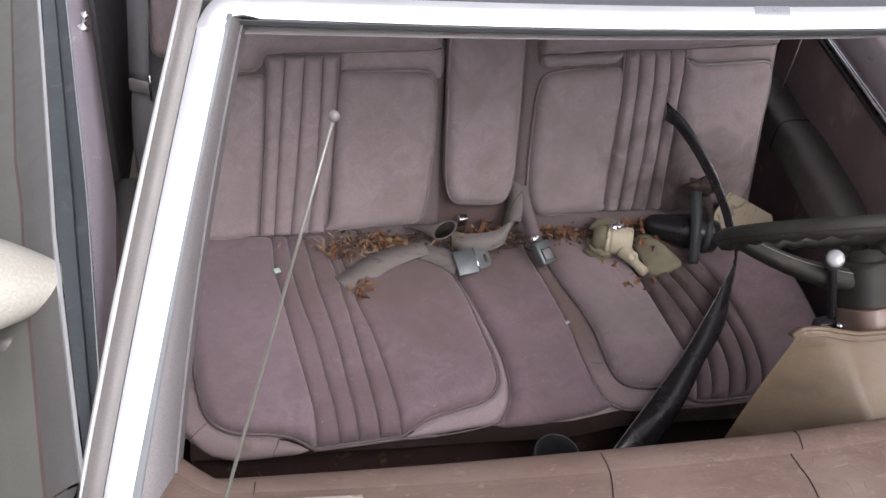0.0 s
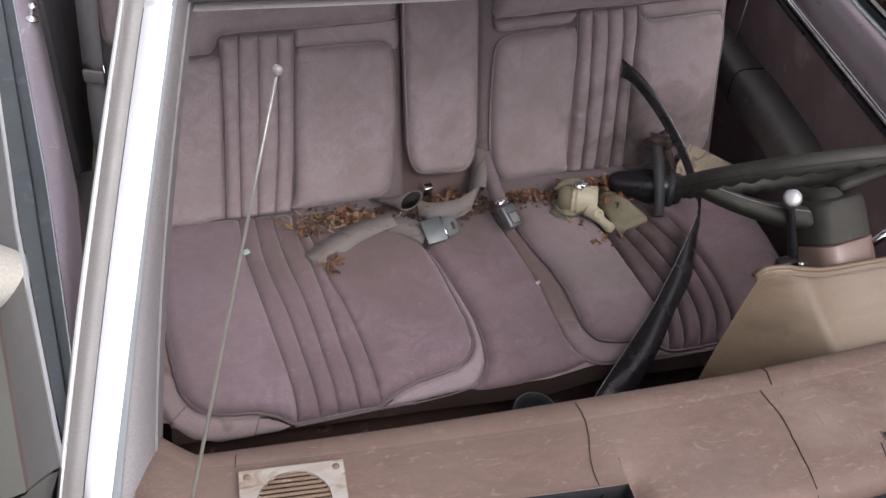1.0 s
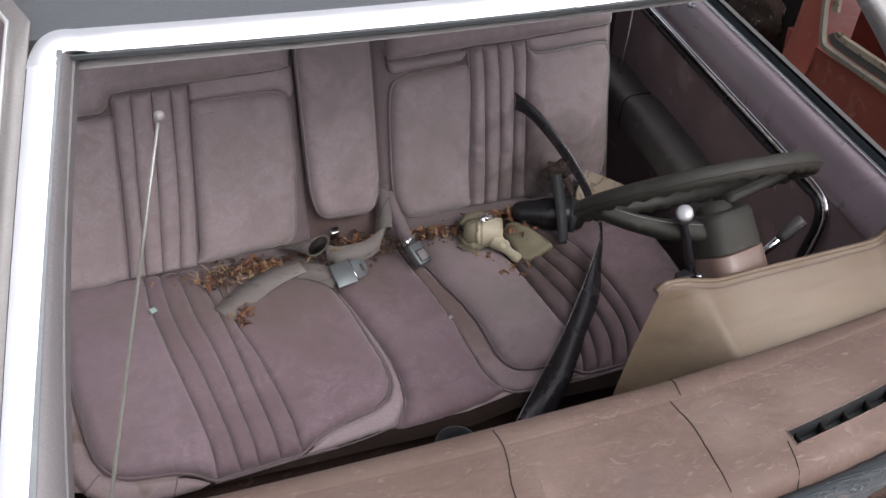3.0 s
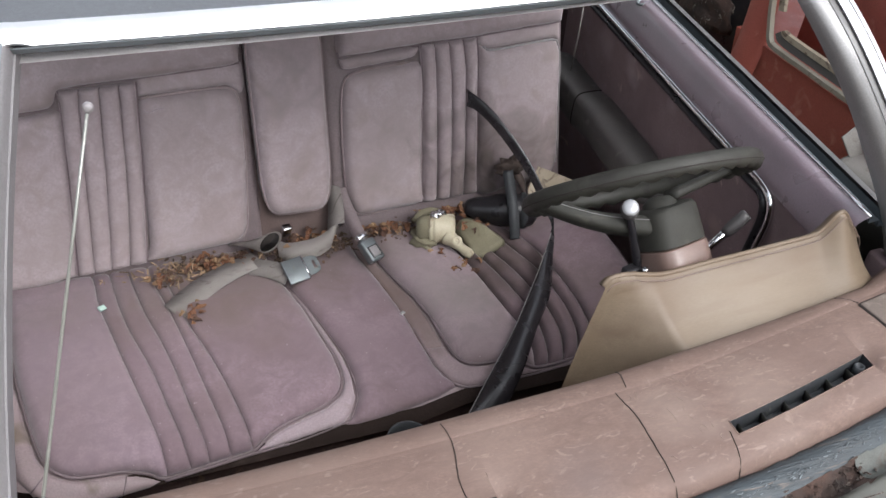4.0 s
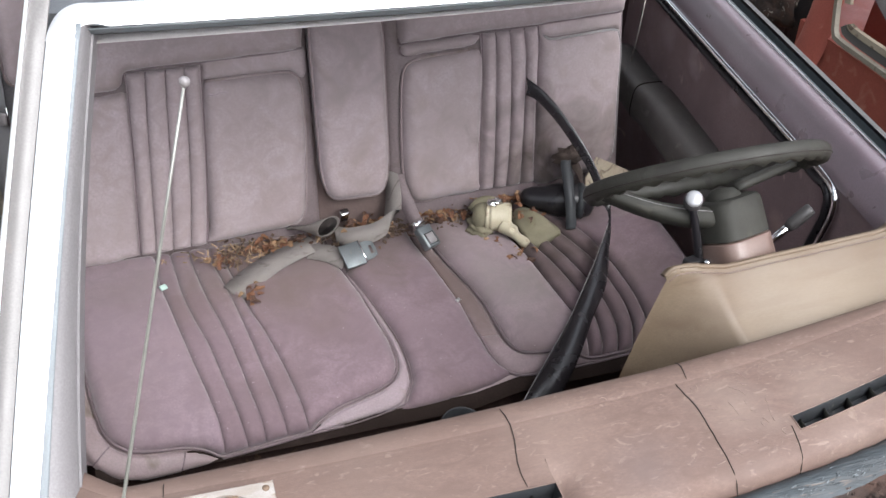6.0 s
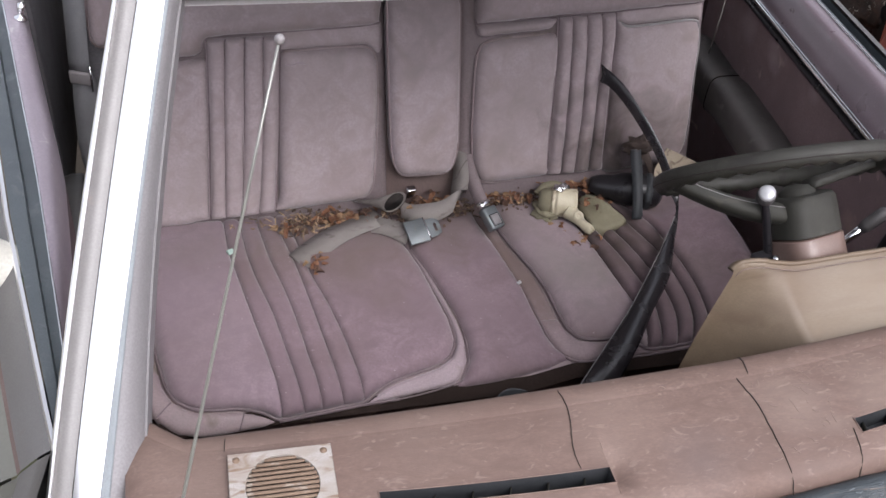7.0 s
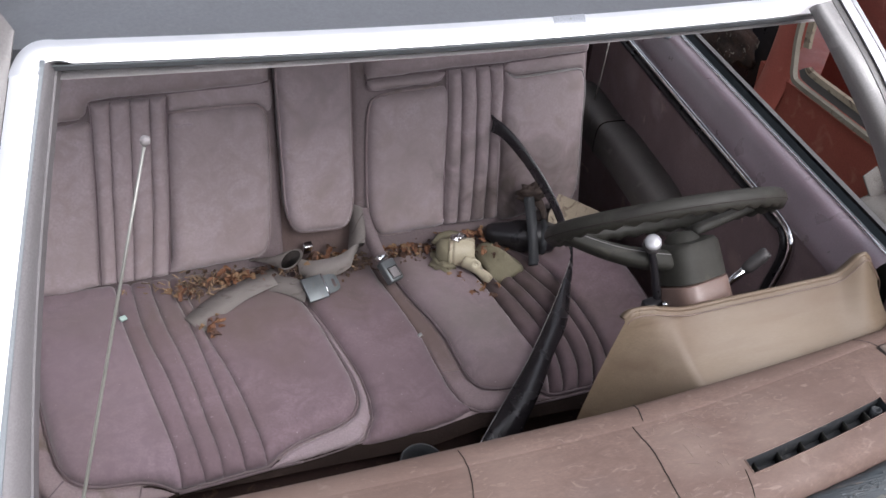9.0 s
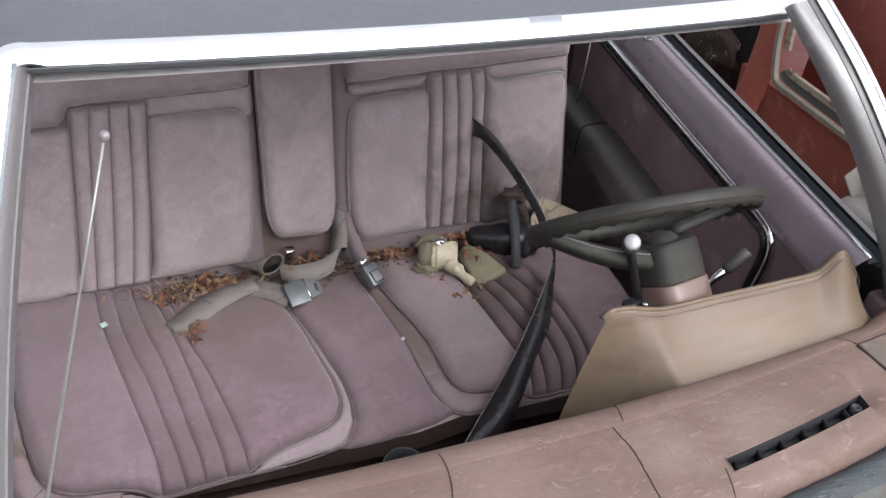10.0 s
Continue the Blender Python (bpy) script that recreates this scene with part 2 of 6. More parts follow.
# Maroon raised to stand in for lens haze; the pale patches are scuffs.
DOORMAROON = material("maroon_door_panel", (0.270, 0.196, 0.200), (0.205, 0.146, 0.150), (0.36, 0.27, 0.24), 9, 16, 0.64, 0.08, 0.4, 0.55, 0.3, 300, soiled=((0.788, 0.03, 0.835, 0.045, 0.55, (0.50, 0.42, 0.42)), (0.80, 0.17, 0.83, 0.05, 0.4, (0.44, 0.36, 0.36)), (0.775, -0.16, 0.86, 0.03, 0.4, (0.46, 0.38, 0.37)), (0.77, -0.42, 0.72, 0.03, 0.4, (0.46, 0.33, 0.26))))
KNOB = material("silvered_knob", (0.44, 0.44, 0.45), (0.38, 0.38, 0.39), rough=0.25, metal=0.4, scale=30)
TRIM = material("grey_lilac_trim", (0.225, 0.208, 0.212), (0.19, 0.176, 0.178), (0.15, 0.132, 0.125), 9, 22, 0.62, 0.12, 0.34, 0.48, 0.15, 400)
ROOF = material("dark_grey_roof", (0.10, 0.105, 0.115), (0.085, 0.09, 0.098), (0.15, 0.15, 0.155), 4, 60, 0.7, 0.06, 0.42, 0.55, 0.25, 500)
MIRRORPAINT = material("pale_cream_paint", (0.50, 0.49, 0.44), (0.46, 0.45, 0.40), (0.36, 0.33, 0.27), 5, 16, 0.70, 0.1, 0.3, 0.45)
INNERTRIM = material("grey_lilac_pillar_trim", (0.205, 0.195, 0.200), (0.178, 0.168, 0.172), (0.14, 0.13, 0.132), 7, 18, 0.62, 0.14, 0.4, 0.55, 0.1, 400)
PILLARTRIM = material("pale_grey_trim", (0.62, 0.595, 0.59), (0.56, 0.53, 0.525), (0.38, 0.34, 0.32), 9, 22, 0.64, 0.1, 0.35, 0.5, 0.1, 400)
CREAM = material("cream_paint", (0.112, 0.112, 0.098), (0.098, 0.098, 0.085), (0.084, 0.075, 0.063), 5, 16, 0.68, 0.08, 0.32, 0.5, grain=0.97)
RED = material("oxidised_red_paint", (0.44, 0.118, 0.086), (0.37, 0.100, 0.074), (0.45, 0.18, 0.14), 5, 14, 0.6, 0.12, 0.4, 0.6, 0.1, 200)
GUTTER = material("grey_green_gutter", (0.085, 0.092, 0.082), (0.058, 0.060, 0.053), (0.06, 0.045, 0.034), 12, 24, 0.56, 0.12, 0.5, 0.7, 0.5, 160, 0.3, 40)
FLAKES = material("pale_flaking_paint", (0.125, 0.142, 0.150), (0.07, 0.080, 0.085), rough=0.7, scale=40, island=0.5)
SEALANT = material("old_sealant", (0.040, 0.054, 0.062), (0.024, 0.030, 0.034), (0.090, 0.070, 0.056), 14, 60, 0.62, 0.08, 0.4, 0.6, 0.6, 160, 0.6, 40, stretch=(0.22, 2.6, 2.6))
RUST = material("flaking_rust", (0.070, 0.034, 0.022), (0.024, 0.016, 0.013), (0.24, 0.21, 0.18), 26, 50, 0.63, 0.06, 0.8, 0.95, 0.8, 260, 0.6, 70)
RUSTPLATE = material("rusty_white_plate", (0.37, 0.35, 0.335), (0.27, 0.235, 0.205), (0.155, 0.098, 0.062), 22, 30, 0.50, 0.16, 0.6, 0.8, 0.4, 240, stretch=(0.7, 1.8, 1))
RUSTGRILLE = material("rusty_grille", (0.180, 0.124, 0.086), (0.138, 0.092, 0.062), (0.23, 0.19, 0.155), 26, 40, 0.6, 0.1, 0.7, 0.85, 0.3, 300)
WEBBING = material("grey_belt_webbing", (0.205, 0.184, 0.170), (0.168, 0.150, 0.138), (0.085, 0.070, 0.062), 12, 18, 0.6, 0.12, 0.7, 0.85, 0.5, 500, stretch=(1, 3, 1))
BEIGE = material("yellowed_plastic", (0.49, 0.445, 0.325), (0.41, 0.365, 0.26), (0.20, 0.16, 0.11), 18, 24, 0.58, 0.12, 0.45, 0.6, 0.3, 200)
RAG = material("khaki_cloth", (0.215, 0.195, 0.130), (0.165, 0.148, 0.098), (0.11, 0.092, 0.06), 16, 28, 0.6, 0.12, 0.85, 0.95, 0.4, 400, 0.4, 60)
CARD = material("weathered_card", (0.40, 0.345, 0.265), (0.32, 0.27, 0.20), (0.13, 0.095, 0.07), 12, 30, 0.56, 0.12, 0.8, 0.9, 0.2, 200)
STRIP = material("dusty_black_strip", (0.015, 0.013, 0.015), (0.019, 0.017, 0.019), (0.032, 0.028, 0.029), 9, 12, 0.58, 0.2, 0.18, 0.32, 0.04, 120, spec=0.6)
SCRATCH = material("bare_scratch", (0.215, 0.160, 0.136), (0.18, 0.13, 0.11), rough=0.8, scale=30)
PILLARVINYL = material("grey_pillar_vinyl", (0.235, 0.228, 0.224), (0.205, 0.198, 0.194), (0.27, 0.26, 0.255), 9, 22, 0.64, 0.12, 0.30, 0.40, 0.12, 400, spec=0.9)
PALETRIM = material("tarnished_pale_trim", (0.46, 0.43, 0.36), (0.36, 0.33, 0.27), (0.20, 0.17, 0.13), 10, 26, 0.58, 0.12, 0.32, 0.5, 0.1, 200, metal=0.4)
CARTON = material("weathered_tan_card", (0.235, 0.222, 0.205), (0.195, 0.183, 0.168), (0.12, 0.104, 0.08), 7, 20, 0.58, 0.14, 0.85, 0.95, 0.2, 200)
LEAFS = [material("dry_leaf_" + t, c, None, s, 30, 60, 0.55, 0.15, 0.7, 0.85, 0.3, 300) for t, c, s in (("orange", (0.215, 0.100, 0.048), (0.13, 0.060, 0.030)), ("brown", (0.17, 0.072, 0.034), (0.09, 0.040, 0.021)), ("tan", (0.27, 0.165, 0.090), (0.15, 0.080, 0.042)), ("dark", (0.075, 0.036, 0.022), (0.14, 0.062, 0.032)))]
CHIP = material("pale_plant_litter", (0.28, 0.195, 0.125), (0.19, 0.130, 0.082), rough=0.85, scale=30, island=0.7)
GRIME = material("dark_leaf_debris", (0.115, 0.070, 0.045), (0.075, 0.046, 0.031), rough=0.9, scale=30, island=0.5)
QUARTER = material("dark_grey_lining", (0.135, 0.130, 0.138), (0.105, 0.100, 0.108), (0.075, 0.070, 0.072), 5, 12, 0.6, 0.15, 0.7, 0.85, 0.2, 300)
DARKCLOTH = material("dark_brown_cloth", (0.062, 0.042, 0.034), (0.042, 0.029, 0.024), rough=0.9, scale=20, bump=0.3, bump_scale=300)
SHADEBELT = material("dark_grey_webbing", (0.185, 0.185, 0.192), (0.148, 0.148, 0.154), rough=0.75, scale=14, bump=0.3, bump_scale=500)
# Grey raised a little for the same lens haze as the door panel.
ARMREST = material("grey_armrest_vinyl", (0.125, 0.118, 0.111), (0.100, 0.094, 0.088), (0.15, 0.14, 0.132), 8, 24, 0.64, 0.1, 0.42, 0.58, 0.3)
DARK = material("dark_crack", (0.02, 0.014, 0.012), rough=0.9)
CARPET = material("brown_carpet", (0.07, 0.045, 0.04), (0.05, 0.033, 0.03), (0.12, 0.08, 0.055), 10, 30, 0.6, 0.1, 0.95, 1.0, 0.7, 300, spec=0.08)
EARTH = material("dry_earth", (0.17, 0.135, 0.10), (0.13, 0.105, 0.075), (0.08, 0.10, 0.045), 2, 3, 0.55, 0.1, 0.95, 1.0, 0.6, 60, 0.6, 12)
GREYMAST = material("antenna_steel", (0.30, 0.30, 0.275), (0.25, 0.25, 0.23), rough=0.35, metal=0.6, scale=40)
GREENGLASS = material("pale_green_glass", (0.42, 0.56, 0.50), rough=0.15, scale=60)


# ---- building ----
def mesh(name, verts, faces, mat, smooth=True):
    d = bpy.data.meshes.new(name)
    d.from_pydata([tuple(map(float, v)) for v in verts], [], [tuple(int(i) for i in f) for f in faces])
    d.materials.append(mat)
    if smooth:
        d.polygons.foreach_set("use_smooth", [True] * len(d.polygons))
    d.validate()
    return d


def thing(name, at, label, category, group="", kind=""):
    e = new(name)
    e.empty_display_size = 0.05
    e.location = at
    return tagged(e, label, category, group, kind)


def part(name, data, parent, label=""):
    """Links a mesh whose points are in the world's own metres under a thing or a part."""
    o = new(name, data)
    o.parent = parent
    if not parent.parent:
        o.matrix_parent_inverse = Matrix.Translation(-Vector(parent.location))
    return tagged(o, label)


def whole(name, data, label, category, group="", kind=""):
    return tagged(new(name, data), label, category, group, kind)


def soften(data, angle=35):
    data.set_sharp_from_angle(angle=radians(angle))
    return data


def joined(name, parts, mat, smooth=True):
    """One mesh from several (verts, faces)."""
    v, f = [], []
    for a, b in parts:
        f += [tuple(i + len(v) for i in q) for q in b]
        v += [tuple(p) for p in a]
    return mesh(name, v, f, mat, smooth)


def curve(points, n=8, closed=False):
    """A smooth line through the points (Catmull-Rom)."""
    p = np.array(points, float)
    m = len(p)
    out = []
    for i in range(m if closed else m - 1):
        a, b, c, d = (p[(i + j) % m] if closed else p[min(max(i + j, 0), m - 1)] for j in (-1, 0, 1, 2))
        for t in np.arange(n) / n:
            out.append(0.5 * (2 * b + (c - a) * t + (2 * a - 5 * b + 4 * c - d) * t * t + (3 * b - a - 3 * c + d) * t**3))
    if not closed:
        out.append(p[-1])
    return np.array(out)


def corners(points, n=6):
    """A closed outline from (x, y, radius) corners, rounded."""
    out = []
    m = len(points)
    for i in range(m):
        a, b, c = (np.array(points[(i + j) % m][:2], float) for j in (-1, 0, 1))
        r = points[i][2]
        u, w = (a - b) / np.linalg.norm(a - b), (c - b) / np.linalg.norm(c - b)
        if r <= 0:
            out.append(b)
            continue
        for t in np.linspace(0, 1, n):
            out.append((1 - t) ** 2 * (b + r * u) + 2 * t * (1 - t) * b + t * t * (b + r * w))
    return np.array(out)


def tube(points, r, n=8, closed=False, flat=1.0):
    """(verts, faces) of a round bar along the points; r may be a list."""
    p = np.array(points, float)
    m = len(p)
    rr = np.broadcast_to(np.array(r, float), (m,))
    tan = np.roll(p, -1, 0) - np.roll(p, 1, 0) if closed else np.gradient(p, axis=0)
    tan /= np.linalg.norm(tan, axis=1)[:, None] + 1e-12
    side = np.cross(tan[0], (0, 0, 1) if abs(tan[0][2]) < 0.9 else (1, 0, 0))
    v, f = [], []
    for i in range(m):
        side = side - tan[i] * (side @ tan[i])
        side /= np.linalg.norm(side)
        up = np.cross(side, tan[i])
        for j in range(n):
            a = 2 * math.pi * j / n
            v.append(p[i] + rr[i] * (math.cos(a) * side + flat * math.sin(a) * up))
    for i in range(m if closed else m - 1):
        for j in range(n):
            k, q = (i + 1) % m, (j + 1) % n
            f.append((i * n + j, i * n + q, k * n + q, k * n + j))
    if not closed:
        f += [tuple(range(n))[::-1], tuple(range((m - 1) * n, m * n))]
    return v, f


def loft(rows, closed=False, caps=False):
    """(verts, faces) of a skin over rows of points; closed: each row is a ring."""
    rows = np.array(rows, float)
    a, b = rows.shape[:2]
    f = []
    for i in range(a - 1):
        for j in range(b if closed else b - 1):
            q = (j + 1) % b
            f.append((i * b + j, i * b + q, (i + 1) * b + q, (i + 1) * b + j))
    if caps:
        f += [tuple(range(b))[::-1], tuple(range((a - 1) * b, a * b))]
    return rows.reshape(-1, 3), f


def lathe(profile, at, axis, n=24, closed=False):
    """(verts, faces) of (radius, height) turned round an axis."""
    ax = Vector(axis).normalized()
    q = ax.to_track_quat("Z", "Y").to_matrix()
    rows = []
    for r, h in profile:
        rows.append([Vector(at) + q @ Vector((r * math.cos(2 * math.pi * j / n), r * math.sin(2 * math.pi * j / n), h)) for j in range(n)])
    return loft(rows, True, not closed)


def box(size, m=Matrix(), bevel=0.004, seg=2, tweak=None):
    """(verts, faces) of a box with rounded edges."""
    bm = bmesh.new()
    bmesh.ops.create_cube(bm, size=1)
    bmesh.ops.scale(bm, vec=size, verts=bm.verts)
    if tweak:
        for v in bm.verts:
            v.co = tweak(v.co)
    if bevel:
        bmesh.ops.bevel(bm, geom=bm.edges[:], offset=bevel, segments=seg, affect="EDGES", profile=0.5)
    bm.transform(m)
    bm.verts.index_update()
    out = [v.co.copy() for v in bm.verts], [[v.index for v in f.verts] for f in bm.faces]
    bm.free()
    return out


def ribbon(points, sides, width, thick):
    """(verts, faces) of a flat band along the points; sides: its crosswise direction at each."""
    p, s = np.array(points, float), np.array(sides, float)
    s /= np.linalg.norm(s, axis=1)[:, None]
    w = np.broadcast_to(np.array(width, float), (len(p),))[:, None] / 2
    tan = np.gradient(p, axis=0)
    nrm = np.cross(tan, s)
    nrm /= np.linalg.norm(nrm, axis=1)[:, None] + 1e-12
    h = thick / 2 * nrm
    rows = np.stack([p - w * s - h, p + w * s - h, p + w * s + h, p - w * s + h], 1)
    return loft(rows, True, True)


def slab(a, b, nrm, thick, bulge=0.0, n=5):
    """(verts, faces) of a strip between two edges, thick along nrm and bowed out by bulge."""
    a, b, nrm = np.array(a, float), np.array(b, float), np.array(nrm, float)
    nrm = nrm / np.linalg.norm(nrm)
    rows = []
    for p, q in zip(a, b):
        top = [p + (q - p) * t + nrm * (thick + bulge * math.sin(math.pi * t)) for t in np.linspace(0, 1, n)]
        rows.append([p - 0 * nrm, *top, q - 0 * nrm])
    return loft(rows, True, True)


def to_line(px, py, line, closed):
    """Distance of points to a line of points, and the nearest places on it."""
    a = np.array(line, float)
    b = np.roll(a, -1, 0) if closed else a[1:]
    a = a if closed else a[:-1]
    best, bx, by = np.full(px.shape, 1e9), px.copy(), py.copy()
    for (x0, y0), (x1, y1) in zip(a, b):
        dx, dy = x1 - x0, y1 - y0
        t = np.clip(((px - x0) * dx + (py - y0) * dy) / (dx * dx + dy * dy + 1e-12), 0, 1)
        qx, qy = x0 + t * dx, y0 + t * dy
        d = np.hypot(px - qx, py - qy)
        near = d < best
        best, bx, by = np.where(near, d, best), np.where(near, qx, bx), np.where(near, qy, by)
    return best, bx, by


def within(px, py, line):
    a = np.array(line, float)
    b = np.roll(a, -1, 0)
    odd = np.zeros(px.shape, bool)
    for (x0, y0), (x1, y1) in zip(a, b):
        cross = (y0 > py) != (y1 > py)
        odd ^= cross & (px < (x1 - x0) * (py - y0) / (y1 - y0 + 1e-15) + x0)
    return odd


def pad(outline, place, high=0.02, edge=0.03, between=(None, None), crease=0.35, swell=0.014, res=0.006, sink=0.004, lumps=0.003, seed=0.0):
    """(verts, faces) of an upholstered pad: a soft swelling inside a closed outline, or its part between two sewn lines."""
    lo, hi = outline.min(0), outline.max(0)
    nx, ny = (int(v) + 3 for v in (hi - lo) / res)
    gx, gy = np.meshgrid(lo[0] - res + res * np.arange(nx + 1), lo[1] - res + res * np.arange(ny + 1), indexing="ij")
    inside = within(gx, gy, outline)
    d, qx, qy = to_line(gx, gy, outline, True)
    ux, uy = np.where(inside, gx, qx), np.where(inside, gy, qy)
    low = np.full(ux.shape, -9.0) if between[0] is None else np.interp(uy, between[0][:, 1], between[0][:, 0])
    top = np.full(ux.shape, 9.0) if between[1] is None else np.interp(uy, between[1][:, 1], between[1][:, 0])
    inside &= (gx > low) & (gx < top)
    ux = np.clip(ux, low, top)
    use = np.hypot(ux - gx, uy - gy) < 1.5 * res
    d = np.where(within(ux, uy, outline), to_line(ux, uy, outline, True)[0], 0)
    h = high * np.sqrt(1 - (1 - np.clip(d / edge, 0, 1)) ** 2)
    near = np.clip(np.minimum(ux - low, top - ux) / swell, 0, 1)
    h *= crease + (1 - crease) * np.sqrt(1 - (1 - near) ** 2)
    if lumps:
        ws = np.array([noise.noise((float(x) * 9 + seed, float(y) * 9, seed)) for x, y in zip(ux.ravel(), uy.ravel())]).reshape(ux.shape)
        h += lumps * ws * np.clip(d / edge, 0, 1) * near
    ids = np.full(use.shape, -1)
    ids[use] = np.arange(use.sum())
    verts = place(ux[use], uy[use], h[use] - sink)
    faces = []
    for i in range(use.shape[0] - 1):
        for j in range(use.shape[1] - 1):
            q = (ids[i, j], ids[i + 1, j], ids[i + 1, j + 1], ids[i, j + 1])
            if min(q) >= 0 and (inside[i, j] or inside[i + 1, j] or inside[i + 1, j + 1] or inside[i, j + 1]):
                faces.append(q)
    return verts, faces


def on_back(u, v, h=0.0):
    """The seat back's own surface: u across, v up along the slope, h out of it."""
    u, v, h = np.broadcast_arrays(np.array(u, float), np.array(v, float), np.array(h, float))
    x = u - 0.23 * v * np.minimum(0, u + 0.1)
    over = np.maximum(v - 0.43, 0)
    return np.stack([x, 0.037 + 0.308 * v - 0.951 * h + 2.2 * over**2, 0.524 + 0.951 * v + 0.308 * h - 3.0 * over**2], -1)


def on_cushion(x, v, h=0.0):
    """The cushion's own surface: x across, v forward from the bite, rolling down over the front."""
    x, v, h = np.broadcast_arrays(np.array(x, float), np.array(v, float), np.array(h, float))
    r, v0 = 0.075, 0.445
    a = np.clip((v - v0) / r, 0, math.pi / 2)
    down = np.maximum(v - v0 - r * math.pi / 2, 0)
    y = -np.minimum(v, v0) - (r + h) * np.sin(a)
    z = 0.486 - r + (r + h) * np.cos(a) - down - 0.012 * np.clip(1 - v / 0.12, 0, 1)
    return np.stack([x, y, z], -1)


# ---- the car's shell ----
car = thing("car_shell", (0.06, -0.2, 0.2), "weathered two-door car body with dark roof and bright windscreen moulding", "car body", kind="structure")
FRONT = (-0.05, -0.7, 0.7)

# Ground under and around the car.
gx = np.linspace(-60, 60, 41)
ground_v, ground_f = loft([[(x, y, 0.03 * noise.noise((x * 0.4, y * 0.4, 0))) for x in gx] for y in gx])
whole("ground", mesh("ground", ground_v, ground_f, EARTH), "dry bare earth with thin weeds around the parked cars", "ground", kind="structure")

# Roof skin with its crown, and an unseen lining below, pale to bounce light.
def roof_at(s, t, drop=0.0):
    x0, x1 = -0.55 - 0.05 * min(1, t * 3), 0.735 + 0.05 * min(1, t * 3)
    x = x0 + (x1 - x0) * s
    e = min(s, 1 - s) * 2
    y = -0.452 + 1.5 * t - 0.02 * math.sin(math.pi * s)
    return (x, y, 1.312 + 0.05 * math.sin(math.pi * min(1, t * 1.1) / 1.6) - 0.05 * (1 - min(1, e * 5)) ** 2 * min(1, t * 8) + 0.02 * (s - 0.4) * max(0, 1 - 2 * t) - drop)
S, TT = np.linspace(0, 1, 41), np.linspace(0, 1, 25)
part("roof_skin", joined("roof_skin", [loft([[roof_at(s, t) for s in S] for t in TT]), loft([[roof_at(s, t, 0.03) for s in S[::-1]] for t in TT]),
     loft([[roof_at(s, 0, d) for s in S[::-1]] for d in (0, 0.03)])], ROOF), car, "dark grey roof skin")
part("headliner", joined("headliner", [loft([[roof_at(s, t, 0.045) for s in S[::-1]] for t in TT])], PILLARTRIM), car, "unseen headliner, pale grey to bounce light")

# Windscreen opening: bright moulding along the header and down both pillars.
head = np.linspace(0, 1, 25)
h_in = [(-0.512 + 1.205 * s, -0.48 - 0.012 * math.sin(math.pi * s), 1.294 + 0.012 * s - 0.006 * math.sin(math.pi * s)) for s in head]
h_out = [(-0.532 + 1.250 * s, -0.453 - 0.012 * math.sin(math.pi * s), 1.313 + 0.012 * s - 0.006 * math.sin(math.pi * s)) for s in head]
part("header_moulding", soften(mesh("header_moulding", *slab(h_in[1:], h_out[1:], FRONT, 0.008, 0.005), MOULDING)), car, "bright metal windscreen header moulding")
h_low = [(x, y + 0.012, z - 0.014) for x, y, z in h_in]
part("header_seal", mesh("header_seal", *slab(h_low, h_in, (0, -0.8, 0.5), 0.004), SEALGREY), car, "grey rubber seal under the header")
ci = [np.array(h_in[i]) - (0, 0.0004, 0.0004) for i in (14, 15)]
co_ = [np.array(h_out[i]) + (0, 0.0004, 0.0004) for i in (14, 15)]
part("moulding_joint", soften(mesh("moulding_joint", *slab(ci, co_, FRONT, 0.0088, 0.0052), CHROME)), car, "chrome sleeve joining the moulding")

def line(a, b, n=14, bow=(0, 0, 0)):
    a, b, bow = np.array(a), np.array(b), np.array(bow)
    return [a + (b - a) * t + bow * math.sin(math.pi * t) for t in np.linspace(0, 1, n)]

# Passenger-side pillar, band by band from the glass opening outwards.
pl = lambda x0, x1, bow: line((x0, -0.468, 1.335), (x1, -1.05, 0.770), 15, (bow, 0, 0))
bands = [pl(-0.475, -0.595, -0.017), pl(-0.492, -0.663, -0.002), pl(-0.524, -0.690, -0.006), pl(-0.548, -0.714, -0.006), pl(-0.553, -0.718, -0.008)]
seal_edge = pl(-0.486, -0.646, -0.007)
BRIGHT = (0.12, -0.68, 0.72)
below = lambda b: [0.35 * b[0] + 0.65 * b[1], *b[1:]]
rise = lambda b: [b[0] + np.array(o) for o in ((-0.090, 0.95, 0.035), (-0.085, 0.40, 0.040), (-0.045, 0.12, 0.022), (-0.016, 0.035, 0.010))] + list(b)
pillar_l = part("pillar", soften(mesh("pillar", *slab(rise(bands[2]), rise(bands[3]), FRONT, 0.006, 0.003), PILLAR)), car, "brownish grey painted windscreen pillar")
part("pillar_moulding", soften(mesh("pillar_moulding", *slab(bands[1][1:], bands[2][1:], BRIGHT, 0.009, 0.005), MOULDING)), pillar_l, "bright windscreen pillar moulding")
part("drip_rail", soften(mesh("drip_rail", *slab(rise(bands[3]), rise(bands[4]), BRIGHT, 0.010, 0.003), MOULDING)), pillar_l, "bright drip rail")
def bend(a, m_, b):
    a, m_, b = (np.array(p, float) for p in (a, m_, b))
    return [(1 - t) ** 2 * a + 2 * t * (1 - t) * m_ + t * t * b for t in np.linspace(0, 1, 12)]
